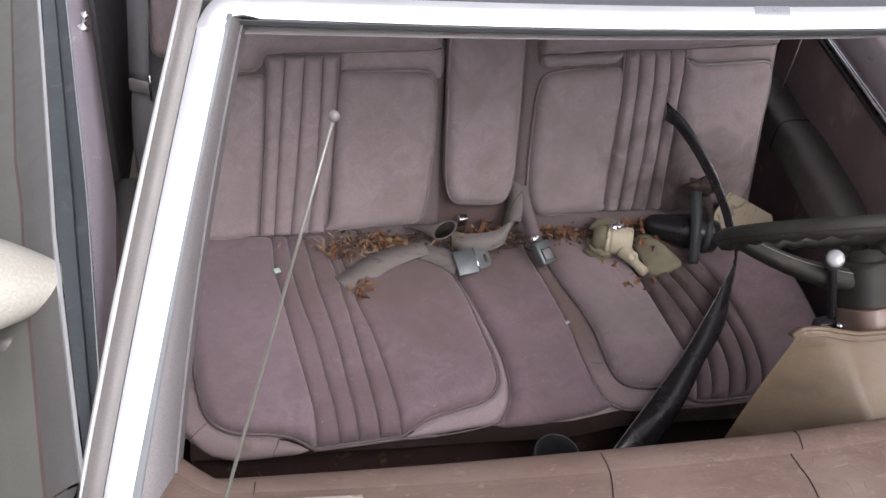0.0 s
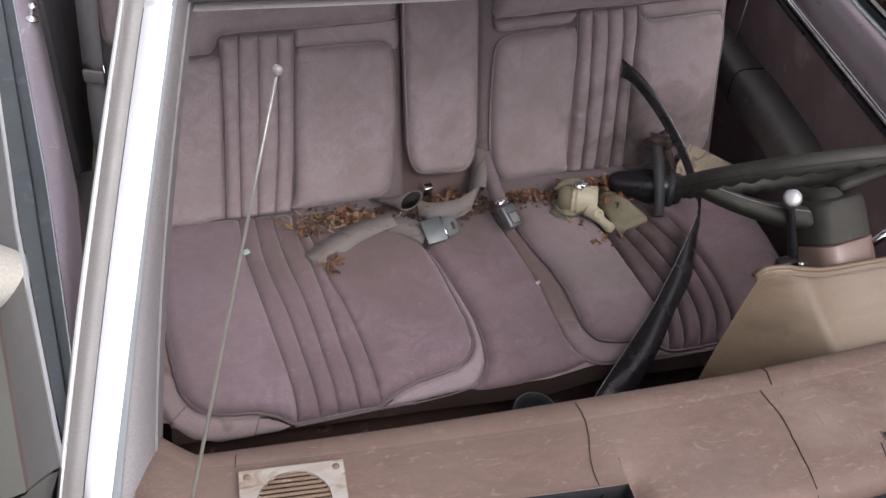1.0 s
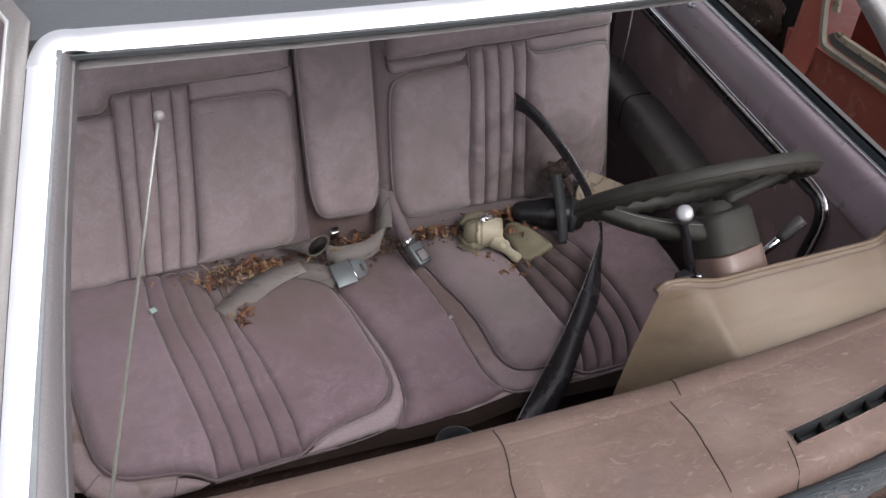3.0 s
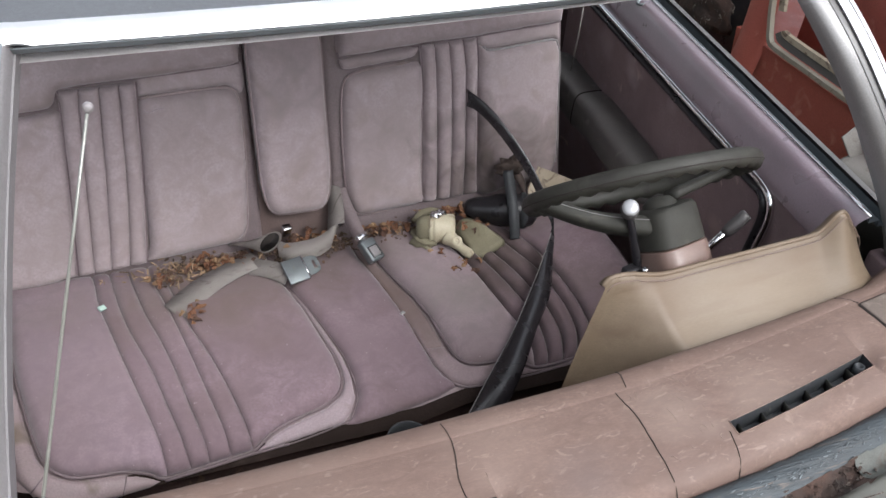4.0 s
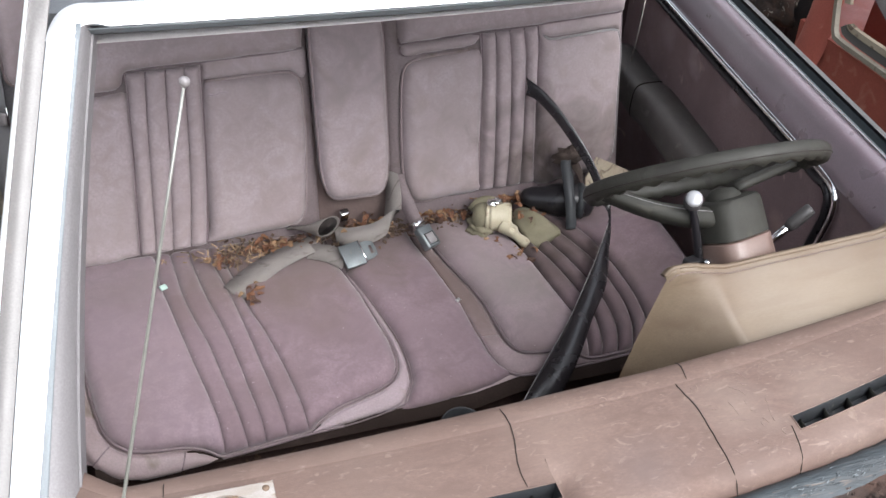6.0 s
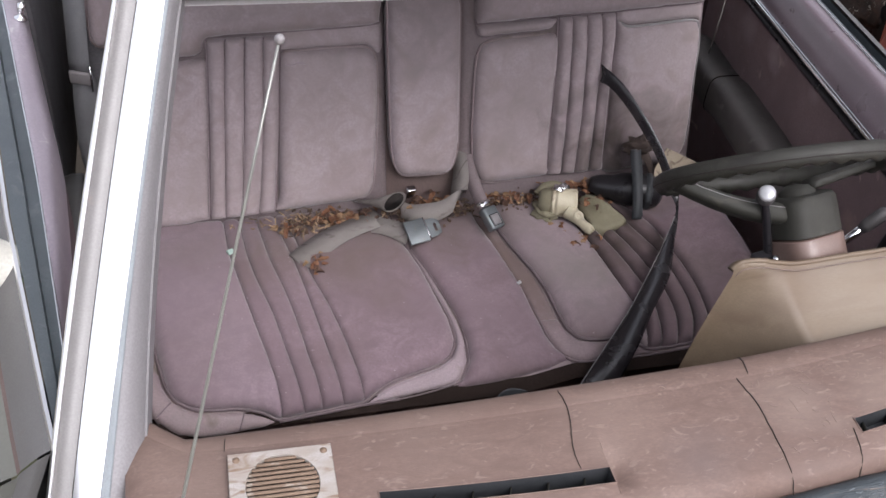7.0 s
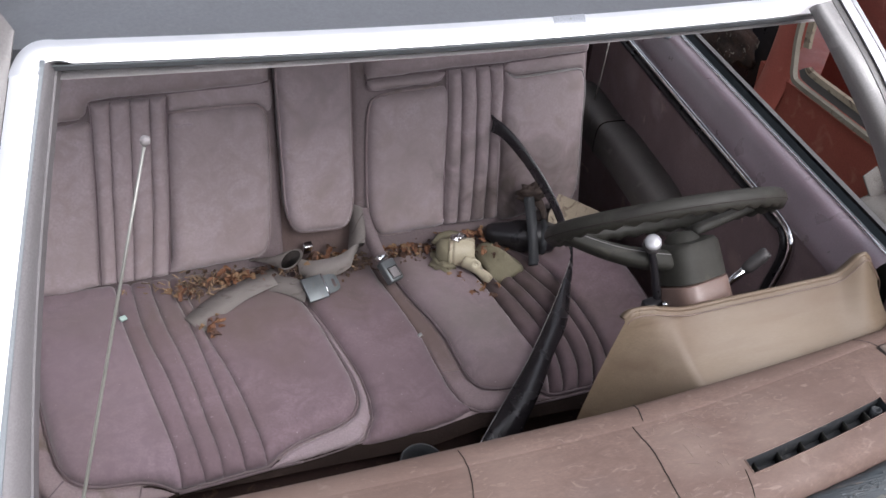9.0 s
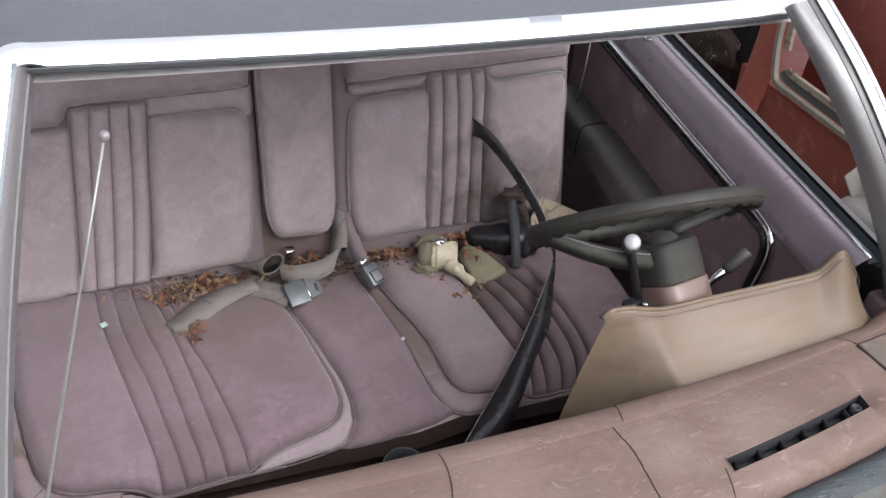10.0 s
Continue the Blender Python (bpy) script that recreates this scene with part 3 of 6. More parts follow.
part("moulding_corner", soften(mesh("moulding_corner", *slab(bend(bands[1][1], (-0.498, -0.478, 1.306), h_in[1]), bend(bands[2][1], (-0.522, -0.462, 1.324), h_out[1]), FRONT, 0.0082, 0.0045), MOULDING)), pillar_l, "bright rounded corner of the moulding")
part("pillar_seal", mesh("pillar_seal", *slab(below(seal_edge), below(bands[1]), FRONT, 0.003), SEALGREY), pillar_l, "blue-grey seal edge")
lip = [p + np.array((-0.001, 0.028, -0.022)) for p in below(bands[0])]
mid = [p + np.array((0.0, 0.004, -0.003)) for p in below(seal_edge)]
part("pillar_trim", soften(mesh("pillar_trim", *slab(lip, mid, FRONT, 0.003, 0.007), INNERTRIM)), pillar_l, "grey inner pillar trim")
inn = [p + np.array((0.002, 0.06, -0.05)) for p in below(bands[0])]
part("pillar_return", soften(mesh("pillar_return", *slab(inn, lip, (1, -0.2, 0.2), 0.003), INNERTRIM)), pillar_l)

# Driver-side pillar: its inner trim faces the opening, the moulding stands beyond.
i0 = curve([(0.632, -0.498, 1.325), (0.672, -0.598, 1.235), (0.720, -0.650, 1.150), (0.774, -0.703, 1.036), (0.802, -0.728, 0.972), (0.817, -0.752, 0.912), (0.832, -0.775, 0.86)], 5)
i1 = curve([(0.655, -0.515, 1.345), (0.673, -0.620, 1.282), (0.707, -0.690, 1.205), (0.750, -0.760, 1.105), (0.786, -0.810, 1.025), (0.812, -0.845, 0.965), (0.836, -0.880, 0.900)], 5)
i1u = np.r_[[i1[0] + (i1[0] - i1[3]) * 0.5], i1]
i2, i3, i4, i5 = (i1u + np.array(o) for o in ((0.012, -0.003, 0.0), (0.028, -0.006, 0.001), (0.033, -0.003, 0.001), (0.039, -0.004, 0.002)))
pillar_r = part("pillar", soften(mesh("pillar", *slab(i0, i1, (-0.75, -0.5, 0.3), 0.004, 0.020, 11), PILLARVINYL)), car, "grey lilac inner windscreen pillar trim")
part("pillar_seal", mesh("pillar_seal", *slab(i1u, i2, (-0.7, -0.6, 0.3), 0.003), BELTPAINT), pillar_r, "dark grey seal edge")
part("pillar_moulding", soften(mesh("pillar_moulding", *slab(i2, i3, (-0.3, -0.7, 0.6), 0.007, 0.003), MOULDING)), pillar_r, "bright windscreen pillar moulding")
part("rail_gap", mesh("rail_gap", *slab(i3, i4, (-0.3, -0.7, 0.5), 0.002), TRIM), pillar_r, "grey strip beside the moulding")
part("drip_rail", soften(mesh("drip_rail", *slab(i4, i5, (-0.3, -0.7, 0.5), 0.006, 0.003), MOULDING)), pillar_r, "bright drip rail")
part("trim_screw", mesh("trim_screw", *lathe([(0.0, 0.002), (0.004, 0.0015), (0.005, 0)], (0.790, -0.722, 1.022), (-0.8, -0.45, 0.3), 10), STEEL), pillar_r, "trim screw")

# Floor, firewall, sides and rear of the cabin.
floor_rows = [[(x, y, 0.27 + 0.09 * math.exp(-((x - 0.06) / 0.14) ** 2) + 0.006 * noise.noise((x * 8, y * 8, 2))) for x in np.linspace(-0.72, 0.84, 40)] for y in np.linspace(-1.05, 1.3, 40)]
part("floor_carpet", mesh("floor_carpet", *loft(floor_rows), CARPET), car, "dark brown floor carpet with a transmission hump")
part("firewall", mesh("firewall", *box((1.5, 0.03, 0.58), pose(0.06, -1.03, 0.53), 0.004), MAROON), car, "dark firewall")
part("kick_panel", mesh("kick_panel", *box((0.03, 0.34, 0.52), pose(0.815, -0.905, 0.645), 0.006), DOORMAROON), car, "dark maroon kick panel")
part("rear_bulkhead", mesh("rear_bulkhead", *box((1.6, 0.05, 0.62), pose(0.06, 1.1, 0.61), 0.01), MAROON), car, "dark rear bulkhead")
part("rear_bench", mesh("rear_bench", *box((1.4, 0.55, 0.3), pose(0.03, 0.78, 0.45), 0.05, 4), MAROON), car, "dark rear bench")
part("rear_bench_back", mesh("rear_bench_back", *box((1.4, 0.16, 0.55), pose(0.03, 1.0, 0.78, -15), 0.05, 4), MAROON), car)
for sx, name in ((-0.80, "quarter_panel"), (0.93, "quarter_panel")):
    part(name, mesh(name, *box((0.06, 0.9, 0.75), pose(sx + (-0.12 if sx < 0 else 0.03), 0.96, 0.62), 0.02), CREAM), car, "rear quarter panel")
    part("inner_liner", mesh("inner_liner", *box((0.02, 0.86, 0.75), pose(sx + (-0.02 if sx < 0 else -0.02), 0.86, 0.62), 0.005), QUARTER if sx < 0 else MAROON), car, "dark inner quarter lining")
    part("sail_panel", mesh("sail_panel", *box((0.05, 0.5, 0.4), pose(sx + (0.12 if sx < 0 else -0.12), 0.86, 1.15, 0, 14 if sx < 0 else -14), 0.02), ROOF), car, "dark roof pillar")
    part("rocker", mesh("rocker", *box((0.08, 1.4, 0.2), pose(sx + (0.02 if sx < 0 else -0.02), -0.3, 0.3), 0.03), BELTPAINT), car, "grey door sill")

# Cowl in front of the dash: sealant left on the flange, a rusted gutter, then painted metal.
def front_y(x):
    return -1.084 + 0.068 * ((x - 0.06) / 0.6) ** 2

xs = np.linspace(-0.66, 0.86, 120)
rows = []
for k, (dy, z) in enumerate(((0.012, 0.868), (0.003, 0.883), (-0.007, 0.8875), (-0.017, 0.886), (-0.027, 0.881), (-0.036, 0.873))):
    rows.append([(x, front_y(x) + dy + 0.003 * noise.noise((x * 30, k * 3.1, 0)), z + 0.003 * noise.noise((x * 60, k * 2.3, 5))) for x in xs])
part("sealant_flange", mesh("sealant_flange", *loft(rows[::-1]), SEALANT), car, "blue-grey flange with flaking old windscreen sealant")
def gutter(xs, deep, amp):
    return loft([[(x, front_y(x) + dy + amp * noise.noise((x * 22, k * 4.1, 1)), 0.874 - deep * d + amp * 1.4 * noise.noise((x * 38, k * 5.3, 9))) for x in xs]
                 for k, (dy, d) in enumerate(((-0.034, 0.0), (-0.042, 0.6), (-0.051, 1.0), (-0.060, 0.9), (-0.068, 0.3), (-0.074, -0.1)))][::-1])
for x0, x1 in ((-0.66, 0.268), (0.490, 0.86)):
    part("cowl_gutter", mesh("cowl_gutter", *gutter(np.linspace(x0, x1, 60), 0.012, 0.002), GUTTER), car, "grey-green painted cowl gutter")
part("rusted_gutter", mesh("rusted_gutter", *gutter(np.linspace(0.262, 0.496, 60), 0.020, 0.006), RUST), car, "rusted-through cowl gutter with debris")
rows = [[(x, front_y(x) * (1 - q) + (-1.75) * q + dy, z + 0.03 * (1 - ((x - 0.06) / 0.85) ** 2) * q + 0.002 * noise.noise((x * 7, q * 9, 2))) for x in np.linspace(-0.66, 0.86, 50)]
        for q, dy, z in ((0, -0.068, 0.858), (0, -0.071, 0.872), (0, -0.084, 0.8765), (0.12, -0.08, 0.875), (0.3, -0.06, 0.872), (0.6, -0.04, 0.868), (1, 0, 0.85))]
part("cowl_panel", mesh("cowl_panel", *loft(rows[::-1]), CREAM), car, "weathered cream cowl and bonnet")
wp = curve([(0.20, -1.195, 0.886), (0.298, -1.170, 0.889), (0.360, -1.151, 0.890), (0.43, -1.150, 0.889), (0.476, -1.150, 0.888)], 6)
part("wiper_arm", mesh("wiper_arm", *tube(wp, 0.0009, 6), RUST), car, "thin rusty wire on the cowl")
random.seed(3)
chips = []
for i in range(260):
    x = random.uniform(0.05, 0.70)
    dy = random.gauss(-0.022, 0.0035) if i % 4 else random.uniform(-0.034, -0.006)
    s_ = random.uniform(0.0006, 0.0017)
    chips.append(box((s_ * random.uniform(1.5, 5.0), s_, 0.0006), pose(x, front_y(x) + dy, float(np.interp(dy, [-0.036, -0.027, -0.017, -0.007, 0.0], [0.875, 0.8825, 0.8872, 0.8888, 0.888])) + 0.001, random.uniform(-14, 14), random.uniform(-14, 14), random.gauss(12, 16)), 0))
part("paint_flakes", joined("paint_flakes", chips, FLAKES, False), car, "pale flakes of old paint and sealant")["kind"] = "stuff"
random.seed(4)
flakes = []
for i in range(160):
    x = random.uniform(0.24, 0.52)
    y = front_y(x) + random.uniform(-0.070, -0.036)
    s = random.uniform(0.0015, 0.0045)
    flakes.append(box((s * 1.6, s, s * 0.35), pose(x, y, 0.862 + random.uniform(-0.004, 0.008), random.uniform(-40, 40), random.uniform(-40, 40), random.uniform(0, 180)), 0))
part("rust_flakes", joined("rust_flakes", flakes, RUST, False), car, "loose rust flakes and old leaves")["kind"] = "stuff"


# ---- doors ----
def door(name, label, stations, section, panels):
    d = thing(name, (stations[1][0], -0.2, 0.35), label, "car door")
    for title, i, j, mat, text, fine in panels:
        rows = []
        for st in stations:
            pts = section(st)[i:j + 1]
            rows.append(curve(pts, fine) if fine else np.array(pts, float))
        part(title, soften(mesh(title, *loft(rows), mat), 40), d, text)
    return d

# Driver's door. Stations: x of the inner belt edge, y.
def driver_section(st):
    x, y = st
    return [(x - 0.00, y, 0.30), (x - 0.030, y, 0.50), (x - 0.034, y, 0.75), (x - 0.040, y, 0.885), (x - 0.042, y, 0.900),
            (x - 0.045, y, 0.906), (x - 0.0445, y, 0.922), (x - 0.036, y, 0.946), (x - 0.022, y, 0.976), (x, y, 0.986),
            (x + 0.001, y, 0.974), (x + 0.024, y, 0.976), (x + 0.026, y, 0.962), (x + 0.038, y, 0.962), (x + 0.040, y, 0.980),
            (x + 0.041, y, 0.986), (x + 0.050, y, 0.988), (x + 0.055, y, 0.982), (x + 0.085, y, 0.92), (x + 0.115, y, 0.75), (x + 0.10, y, 0.35)]
dx = lambda y: 0.798 + 0.090 * (y + 0.33)
st_r = [(dx(y), y) for y in np.linspace(0.42, -0.742, 22)]
ddoor = door("driver_door", "closed car door with lilac vinyl top and dark maroon panel", st_r, driver_section,
             [("lower_panel", 0, 5, DOORMAROON, "dark maroon carpeted lower panel", 0), ("top_pad", 5, 9, DOORPAD, "lilac grained vinyl top pad", 5),
              ("window_slot", 9, 14, SLOT, "dark rubber window seals and slot", 0), ("belt_moulding", 15, 17, BELTPAINT, "dull grey belt moulding", 0), ("outer_skin", 17, 20, CREAM, "cream outer door skin", 4)])
bead = [(dx(y) - 0.046, y, 0.905) for y in np.linspace(0.42, -0.50, 16)] + [(dx(-0.54) - 0.047, -0.540, 0.900), (dx(-0.56) - 0.047, -0.560, 0.884), (dx(-0.56) - 0.047, -0.566, 0.85), (dx(-0.56) - 0.045, -0.558, 0.79), (dx(-0.55) - 0.043, -0.545, 0.70)]
part("chrome_bead", mesh("chrome_bead", *tube(curve(bead, 3), 0.0075, 10), CHROME), ddoor, "chrome bead round the door panel")
bead2 = [(x - 0.002, y + (0.016 if i > 15 else 0), z - (0.017 if i <= 15 else 0.008)) for i, (x, y, z) in enumerate(bead)]
part("black_bead", mesh("black_bead", *tube(curve(bead2, 3), 0.008, 8), GLOSSBLACK), ddoor, "black bead below the chrome")
part("seal_edge", mesh("seal_edge", *tube([(dx(y) + 0.001, y, 0.987) for y in np.linspace(0.42, -0.742, 20)], 0.0034, 6), CHROME), ddoor, "thin bright edge of the inner seal")
arm_rows = []
for y, r in zip(np.linspace(0.42, -0.24, 16), np.r_[0.5, 0.85, np.ones(11), 0.95, 0.8, 0.45]):
    c = (dx(y) - 0.062, 0.66)
    square = lambda v: math.copysign(abs(v) ** 0.5, v)
    arm_rows.append([(c[0] + 0.046 * r * square(math.cos(a)), y, c[1] + 0.050 * r * square(math.sin(a)) + 0.012 * min(1.0, max(0.0, (0.16 - y) / 0.06))) for a in np.linspace(0, 2 * math.pi, 29)[:-1]])
armrest = part("armrest", mesh("armrest", *loft(arm_rows, True, True), ARMREST), ddoor, "grey padded armrest")
part("seam", mesh("seam", *tube(np.array(arm_rows[6]) + (0, 0.004, 0.001), 0.0016, 5, True), DARK), armrest, "sewn joint across the armrest")
part("door_switch", mesh("door_switch", *box((0.012, 0.052, 0.034), pose(0.747, -0.592, 0.830, 32), 0.004), STEEL), ddoor, "bright ribbed door switch plate")
part("lock_grommet", mesh("lock_grommet", *lathe([(0.0125, 0.0), (0.0120, 0.003), (0.0095, 0.0042), (0.0065, 0.0030), (0.0060, 0.0005), (0.0, 0.0004)], (dx(0.09) - 0.020, 0.09, 0.9755), (-0.25, 0, 1), 18), STEEL), ddoor, "dull metal lock grommet")
whole("seat_belt_cable", mesh("seat_belt_cable", *tube([(0.735, 0.20, 0.92), (0.74, 0.207, 0.85), (0.742, 0.214, 0.745)], 0.0018, 6), WEBBING), "thin pale belt guide cable beside the seat", "belt cable")

# Passenger's door, seen from above along its belt line.
lx = lambda y: -0.803 - 0.172 * (y - 0.10) - 0.014 * min(1.0, max(0.0, (-0.45 - y) / 0.4))
def passenger_section(st):
    x, y = st
    k = min(1.0, max(0.1, (y + 0.80) / 0.5))
    w = 0.047 * min(1, max(0.12, (y + 1.35) / 0.85))
    o = 0.052 * min(1, max(0.85, (y + 1.1) / 0.8))
    f = -0.055 * min(1.0, max(0.0, (-0.45 - y) / 0.4))
    pts = [(x + 0.02 * k, y, 0.30), (x + 0.034 * k, y, 0.60), (x + 0.038 * k, y, 0.88), (x + 0.037 * k, y, 0.94), (x + 0.029 * k, y, 0.978), (x + 0.010 * k, y, 0.991), (x, y, 0.993),
           (x - 0.001, y, 0.978), (x - 0.4 * w, y, 0.974), (x - 0.45 * w, y, 0.986), (x - w + 0.004, y, 0.99), (x - w + 0.002, y, 0.992), (x - w - 0.0025, y, 0.993), (x - w - 0.005, y, 0.986),
           (x - w - 0.5 * o, y, 0.975), (x - w - o, y, 0.955), (x - w - o - 0.005, y, 0.948), (x - w - o - 0.034, y, 0.932), (x - w - o - 0.080, y, 0.88), (x - w - o - 0.105, y, 0.70), (x - w - o - 0.07, y, 0.35)]
    return [(a, b, c + f) for a, b, c in pts]
st_l = [(lx(y), y) for y in np.linspace(0.5, -0.89, 27)]
pdoor = door("passenger_door", "closed car door with lilac top and cream outer skin", st_l, passenger_section,
             [("lower_panel", 0, 2, MAROON, "dark maroon lower panel", 0), ("top_pad", 2, 6, LILAC, "lilac vinyl inner trim, sky sheen in its colour", 4), ("window_slot", 6, 10, SLOT, "dark rubber window seals and slot", 0), ("belt_moulding", 11, 13, MOULDING, "bright belt moulding", 0),
              ("belt_panel", 13, 15, BELTPAINT, "brownish grey painted belt panel", 3), ("pinstripe", 15, 16, MAUVEBROWN, "brown pinstripe", 0), ("outer_skin", 16, 20, CREAM, "cream outer door skin", 4)])
part("seal_edge", mesh("seal_edge", *tube([(lx(y), y, 0.994 - 0.055 * min(1.0, max(0.0, (-0.45 - y) / 0.4))) for y in np.linspace(0.5, -0.84, 20)], 0.0016, 6), CHROME), pdoor, "thin bright edge of the inner seal")
wing = lambda sec, st, lo, hi: [[(a, y, c - 0.03 - 0.97 * min(0.17, st[1] - y)) for a, _, c in sec(st)[lo:hi]] for y in np.linspace(st[1] - 0.004, -1.75, 14)]
part("front_wing", soften(mesh("front_wing", *loft([[(a - 0.22 * min(0.45, st_l[-1][1] - y), y, c - 0.10 * min(0.45, st_l[-1][1] - y)) for a, _, c in passenger_section(st_l[-1])[15:21]] for y in np.linspace(st_l[-1][1] - 0.004, -1.75, 14)]), CREAM), 40), car, "weathered cream front wing")
part("wing_ledge", soften(mesh("wing_ledge", *loft([[(a - 0.22 * d, st_l[-1][1] - d, c - 0.10 * d) for a, _, c in passenger_section(st_l[-1])[12:16]] for d in np.linspace(0.004, 0.45, 8)]), BELTPAINT), 40), car, "grey ledge inside the front wing")
part("front_wing", soften(mesh("front_wing", *loft(wing(driver_section, st_r[-1], 15, 21)), CREAM), 40), car, "weathered cream front wing")
kx, ky = lx(0.05) + 0.024, 0.05
knob = part("lock_knob", mesh("lock_knob", *lathe([(0.0, 0.034), (0.007, 0.031), (0.007, 0.018), (0.004, 0.008), (0.011, 0.004), (0.012, 0)], (kx, ky, 0.986), (0.25, 0, 1), 14), CHROME), pdoor, "chrome lock knob")


# ---- bench seat ----
def piping(name, outline, place, r, parent, h=0.004, closed=False, mat=None):
    o = np.array(outline, float)
    pts = place(o[:, 0], o[:, 1], h)
    part(name, mesh(name, *tube(pts, r, 6, closed), mat or PIPING), parent)


def back_shell(name, parent, x0, x1, top=0.47):
    """The upholstered body behind the pads: front face, rolled top and back."""
    rows = []
    for u in np.r_[x0, x0 + 0.008, np.linspace(x0 + 0.02, x1 - 0.02, 24), x1 - 0.008, x1]:
        e = min(u - x0, x1 - u)
        q = 0.016 * (1 - math.sqrt(max(0, 1 - (1 - min(1, e / 0.02)) ** 2)))
        ring = [on_back(u, -0.10, -0.01 - q), on_back(u, 0.0, -0.006 - q), on_back(u, 0.2, -0.004 - q), on_back(u, 0.33, -0.004 - q), on_back(u, 0.42, -0.004 - q)]
        t = on_back(u, top, -0.006)
        ring += [t + (0, 0.012, 0.004 - q), t + (0, 0.05, 0.006 - q), t + (0, 0.085, -0.015 - q), t + (0, 0.10, -0.07 - q), t + (0, 0.06, -0.45)]
        rows.append(ring)
    part(name, mesh(name, *loft(rows, True, True), BACKBODY), parent, "mauve upholstered seat back body")


def roll(name, parent, low, x0, x1, top=0.455, seed=0.0):
    """The padded roll along the top of the seat back, its lower edge as given."""
    out = np.array([*low, (x1, 0.45), (x1 - 0.01, top + 0.02), (x0 + 0.01, top + 0.02), (x0, 0.45)])
    part(name, mesh(name, *pad(out, on_back, 0.036, 0.030, seed=seed), VELOUR), parent, "velour top panel")
    piping("seam", np.array(low), on_back, 0.0022, parent, 0.003)


def sewn(parent, name, outline, seams, high, crease, seed, look=None, r=0.0011):
    """Channels side by side on the seat back, each swelling between two curved seams, given from the top down."""
    lines = [np.array([(p[0][0], 0.6), *p, (p[-1][0], -0.2)])[::-1] for p in seams]
    for i in range(len(lines) - 1):
        part(name, mesh(name, *pad(outline, on_back, high, 0.012, (lines[i], lines[i + 1]), crease, 0.017, res=0.0034, lumps=0.002, seed=seed + i), look or VELOUR), parent)
    for p in seams:
        pts = curve(p, 6)
        piping("crease", pts + (0.0014, 0), on_back, 0.0016, parent, high * crease - 0.0036)
        piping("welt", pts - (0.0016, 0), on_back, r, parent, high * crease - 0.0024, mat=PALEBORDER)


# Passenger's seat back.
pback = thing("passenger_seat_back", (-0.35, 0.05, 0.46), "faded mauve velour seat back with sewn vertical channels", "seat back", "bench seat backs")
back_shell("body", pback, -0.625, -0.076)
p_seams = [[(-0.484, 0.372), (-0.478, 0.342), (-0.474, 0.19), (-0.471, -0.019)], [(-0.440, 0.368), (-0.440, 0.189), (-0.438, -0.02)], [(-0.397, 0.368), (-0.398, 0.189), (-0.403, -0.018)],
           [(-0.356, 0.368), (-0.356, 0.20), (-0.360, 0.08), (-0.366, -0.016)], [(-0.320, 0.370), (-0.321, 0.29), (-0.324, 0.133), (-0.331, -0.015)]]
outer = np.array([(-0.614, -0.03), (-0.54, -0.031), (-0.4715, -0.02), (-0.4745, 0.19), (-0.478, 0.325), (-0.488, 0.331), (-0.536, 0.326), (-0.60, 0.322), (-0.616, 0.30)])
part("outer_pad", mesh("outer_pad", *pad(outer, on_back, 0.021, 0.022, seed=1), VELOUR), pback)
chan = np.array([(-0.4715, -0.021), (-0.403, -0.019), (-0.331, -0.016), (-0.323, 0.133), (-0.3195, 0.371), (-0.40, 0.370), (-0.484, 0.369), (-0.4745, 0.19)])
sewn(pback, "channel", chan, p_seams, 0.0215, 0.42, 2)
inner = curve([(-0.322, 0.02), (-0.330, -0.012), (-0.236, -0.008), (-0.150, -0.002), (-0.120, 0.014), (-0.110, 0.05), (-0.104, 0.116), (-0.099, 0.187), (-0.098, 0.257), (-0.101, 0.315), (-0.120, 0.338), (-0.177, 0.341), (-0.262, 0.339), (-0.306, 0.337), (-0.318, 0.325), (-0.321, 0.29), (-0.323, 0.133)], 4, True)
part("inner_pad", mesh("inner_pad", *pad(inner, on_back, 0.027, 0.030, seed=7), VELOUR), pback)
piping("piping", inner[12:54], on_back, 0.0024, pback, 0.001, mat=BORDER)
recess = corners([(-0.318, 0.340, 0.006), (-0.12, 0.344, 0.01), (-0.094, 0.32, 0.01), (-0.084, 0.34, 0.01), (-0.086, 0.392, 0.01), (-0.318, 0.384, 0.006)])
part("recess_panel", mesh("recess_panel", *pad(recess, on_back, 0.009, 0.012, seed=9), VELOUR), pback, "velour panel sunk under the top roll")
roll("top_roll", pback, curve([(-0.622, 0.332), (-0.54, 0.333), (-0.502, 0.337), (-0.489, 0.347), (-0.484, 0.362), (-0.474, 0.372), (-0.397, 0.375), (-0.324, 0.377), (-0.222, 0.380), (-0.130, 0.383), (-0.092, 0.388)], 5), -0.622, -0.084, seed=11)

# Driver's seat back.
dback = thing("driver_seat_back", (0.38, 0.05, 0.46), "faded mauve velour seat back with sewn channels, foot stained and painted with shade", "seat back", "bench seat backs")
back_shell("body", dback, 0.082, 0.668)
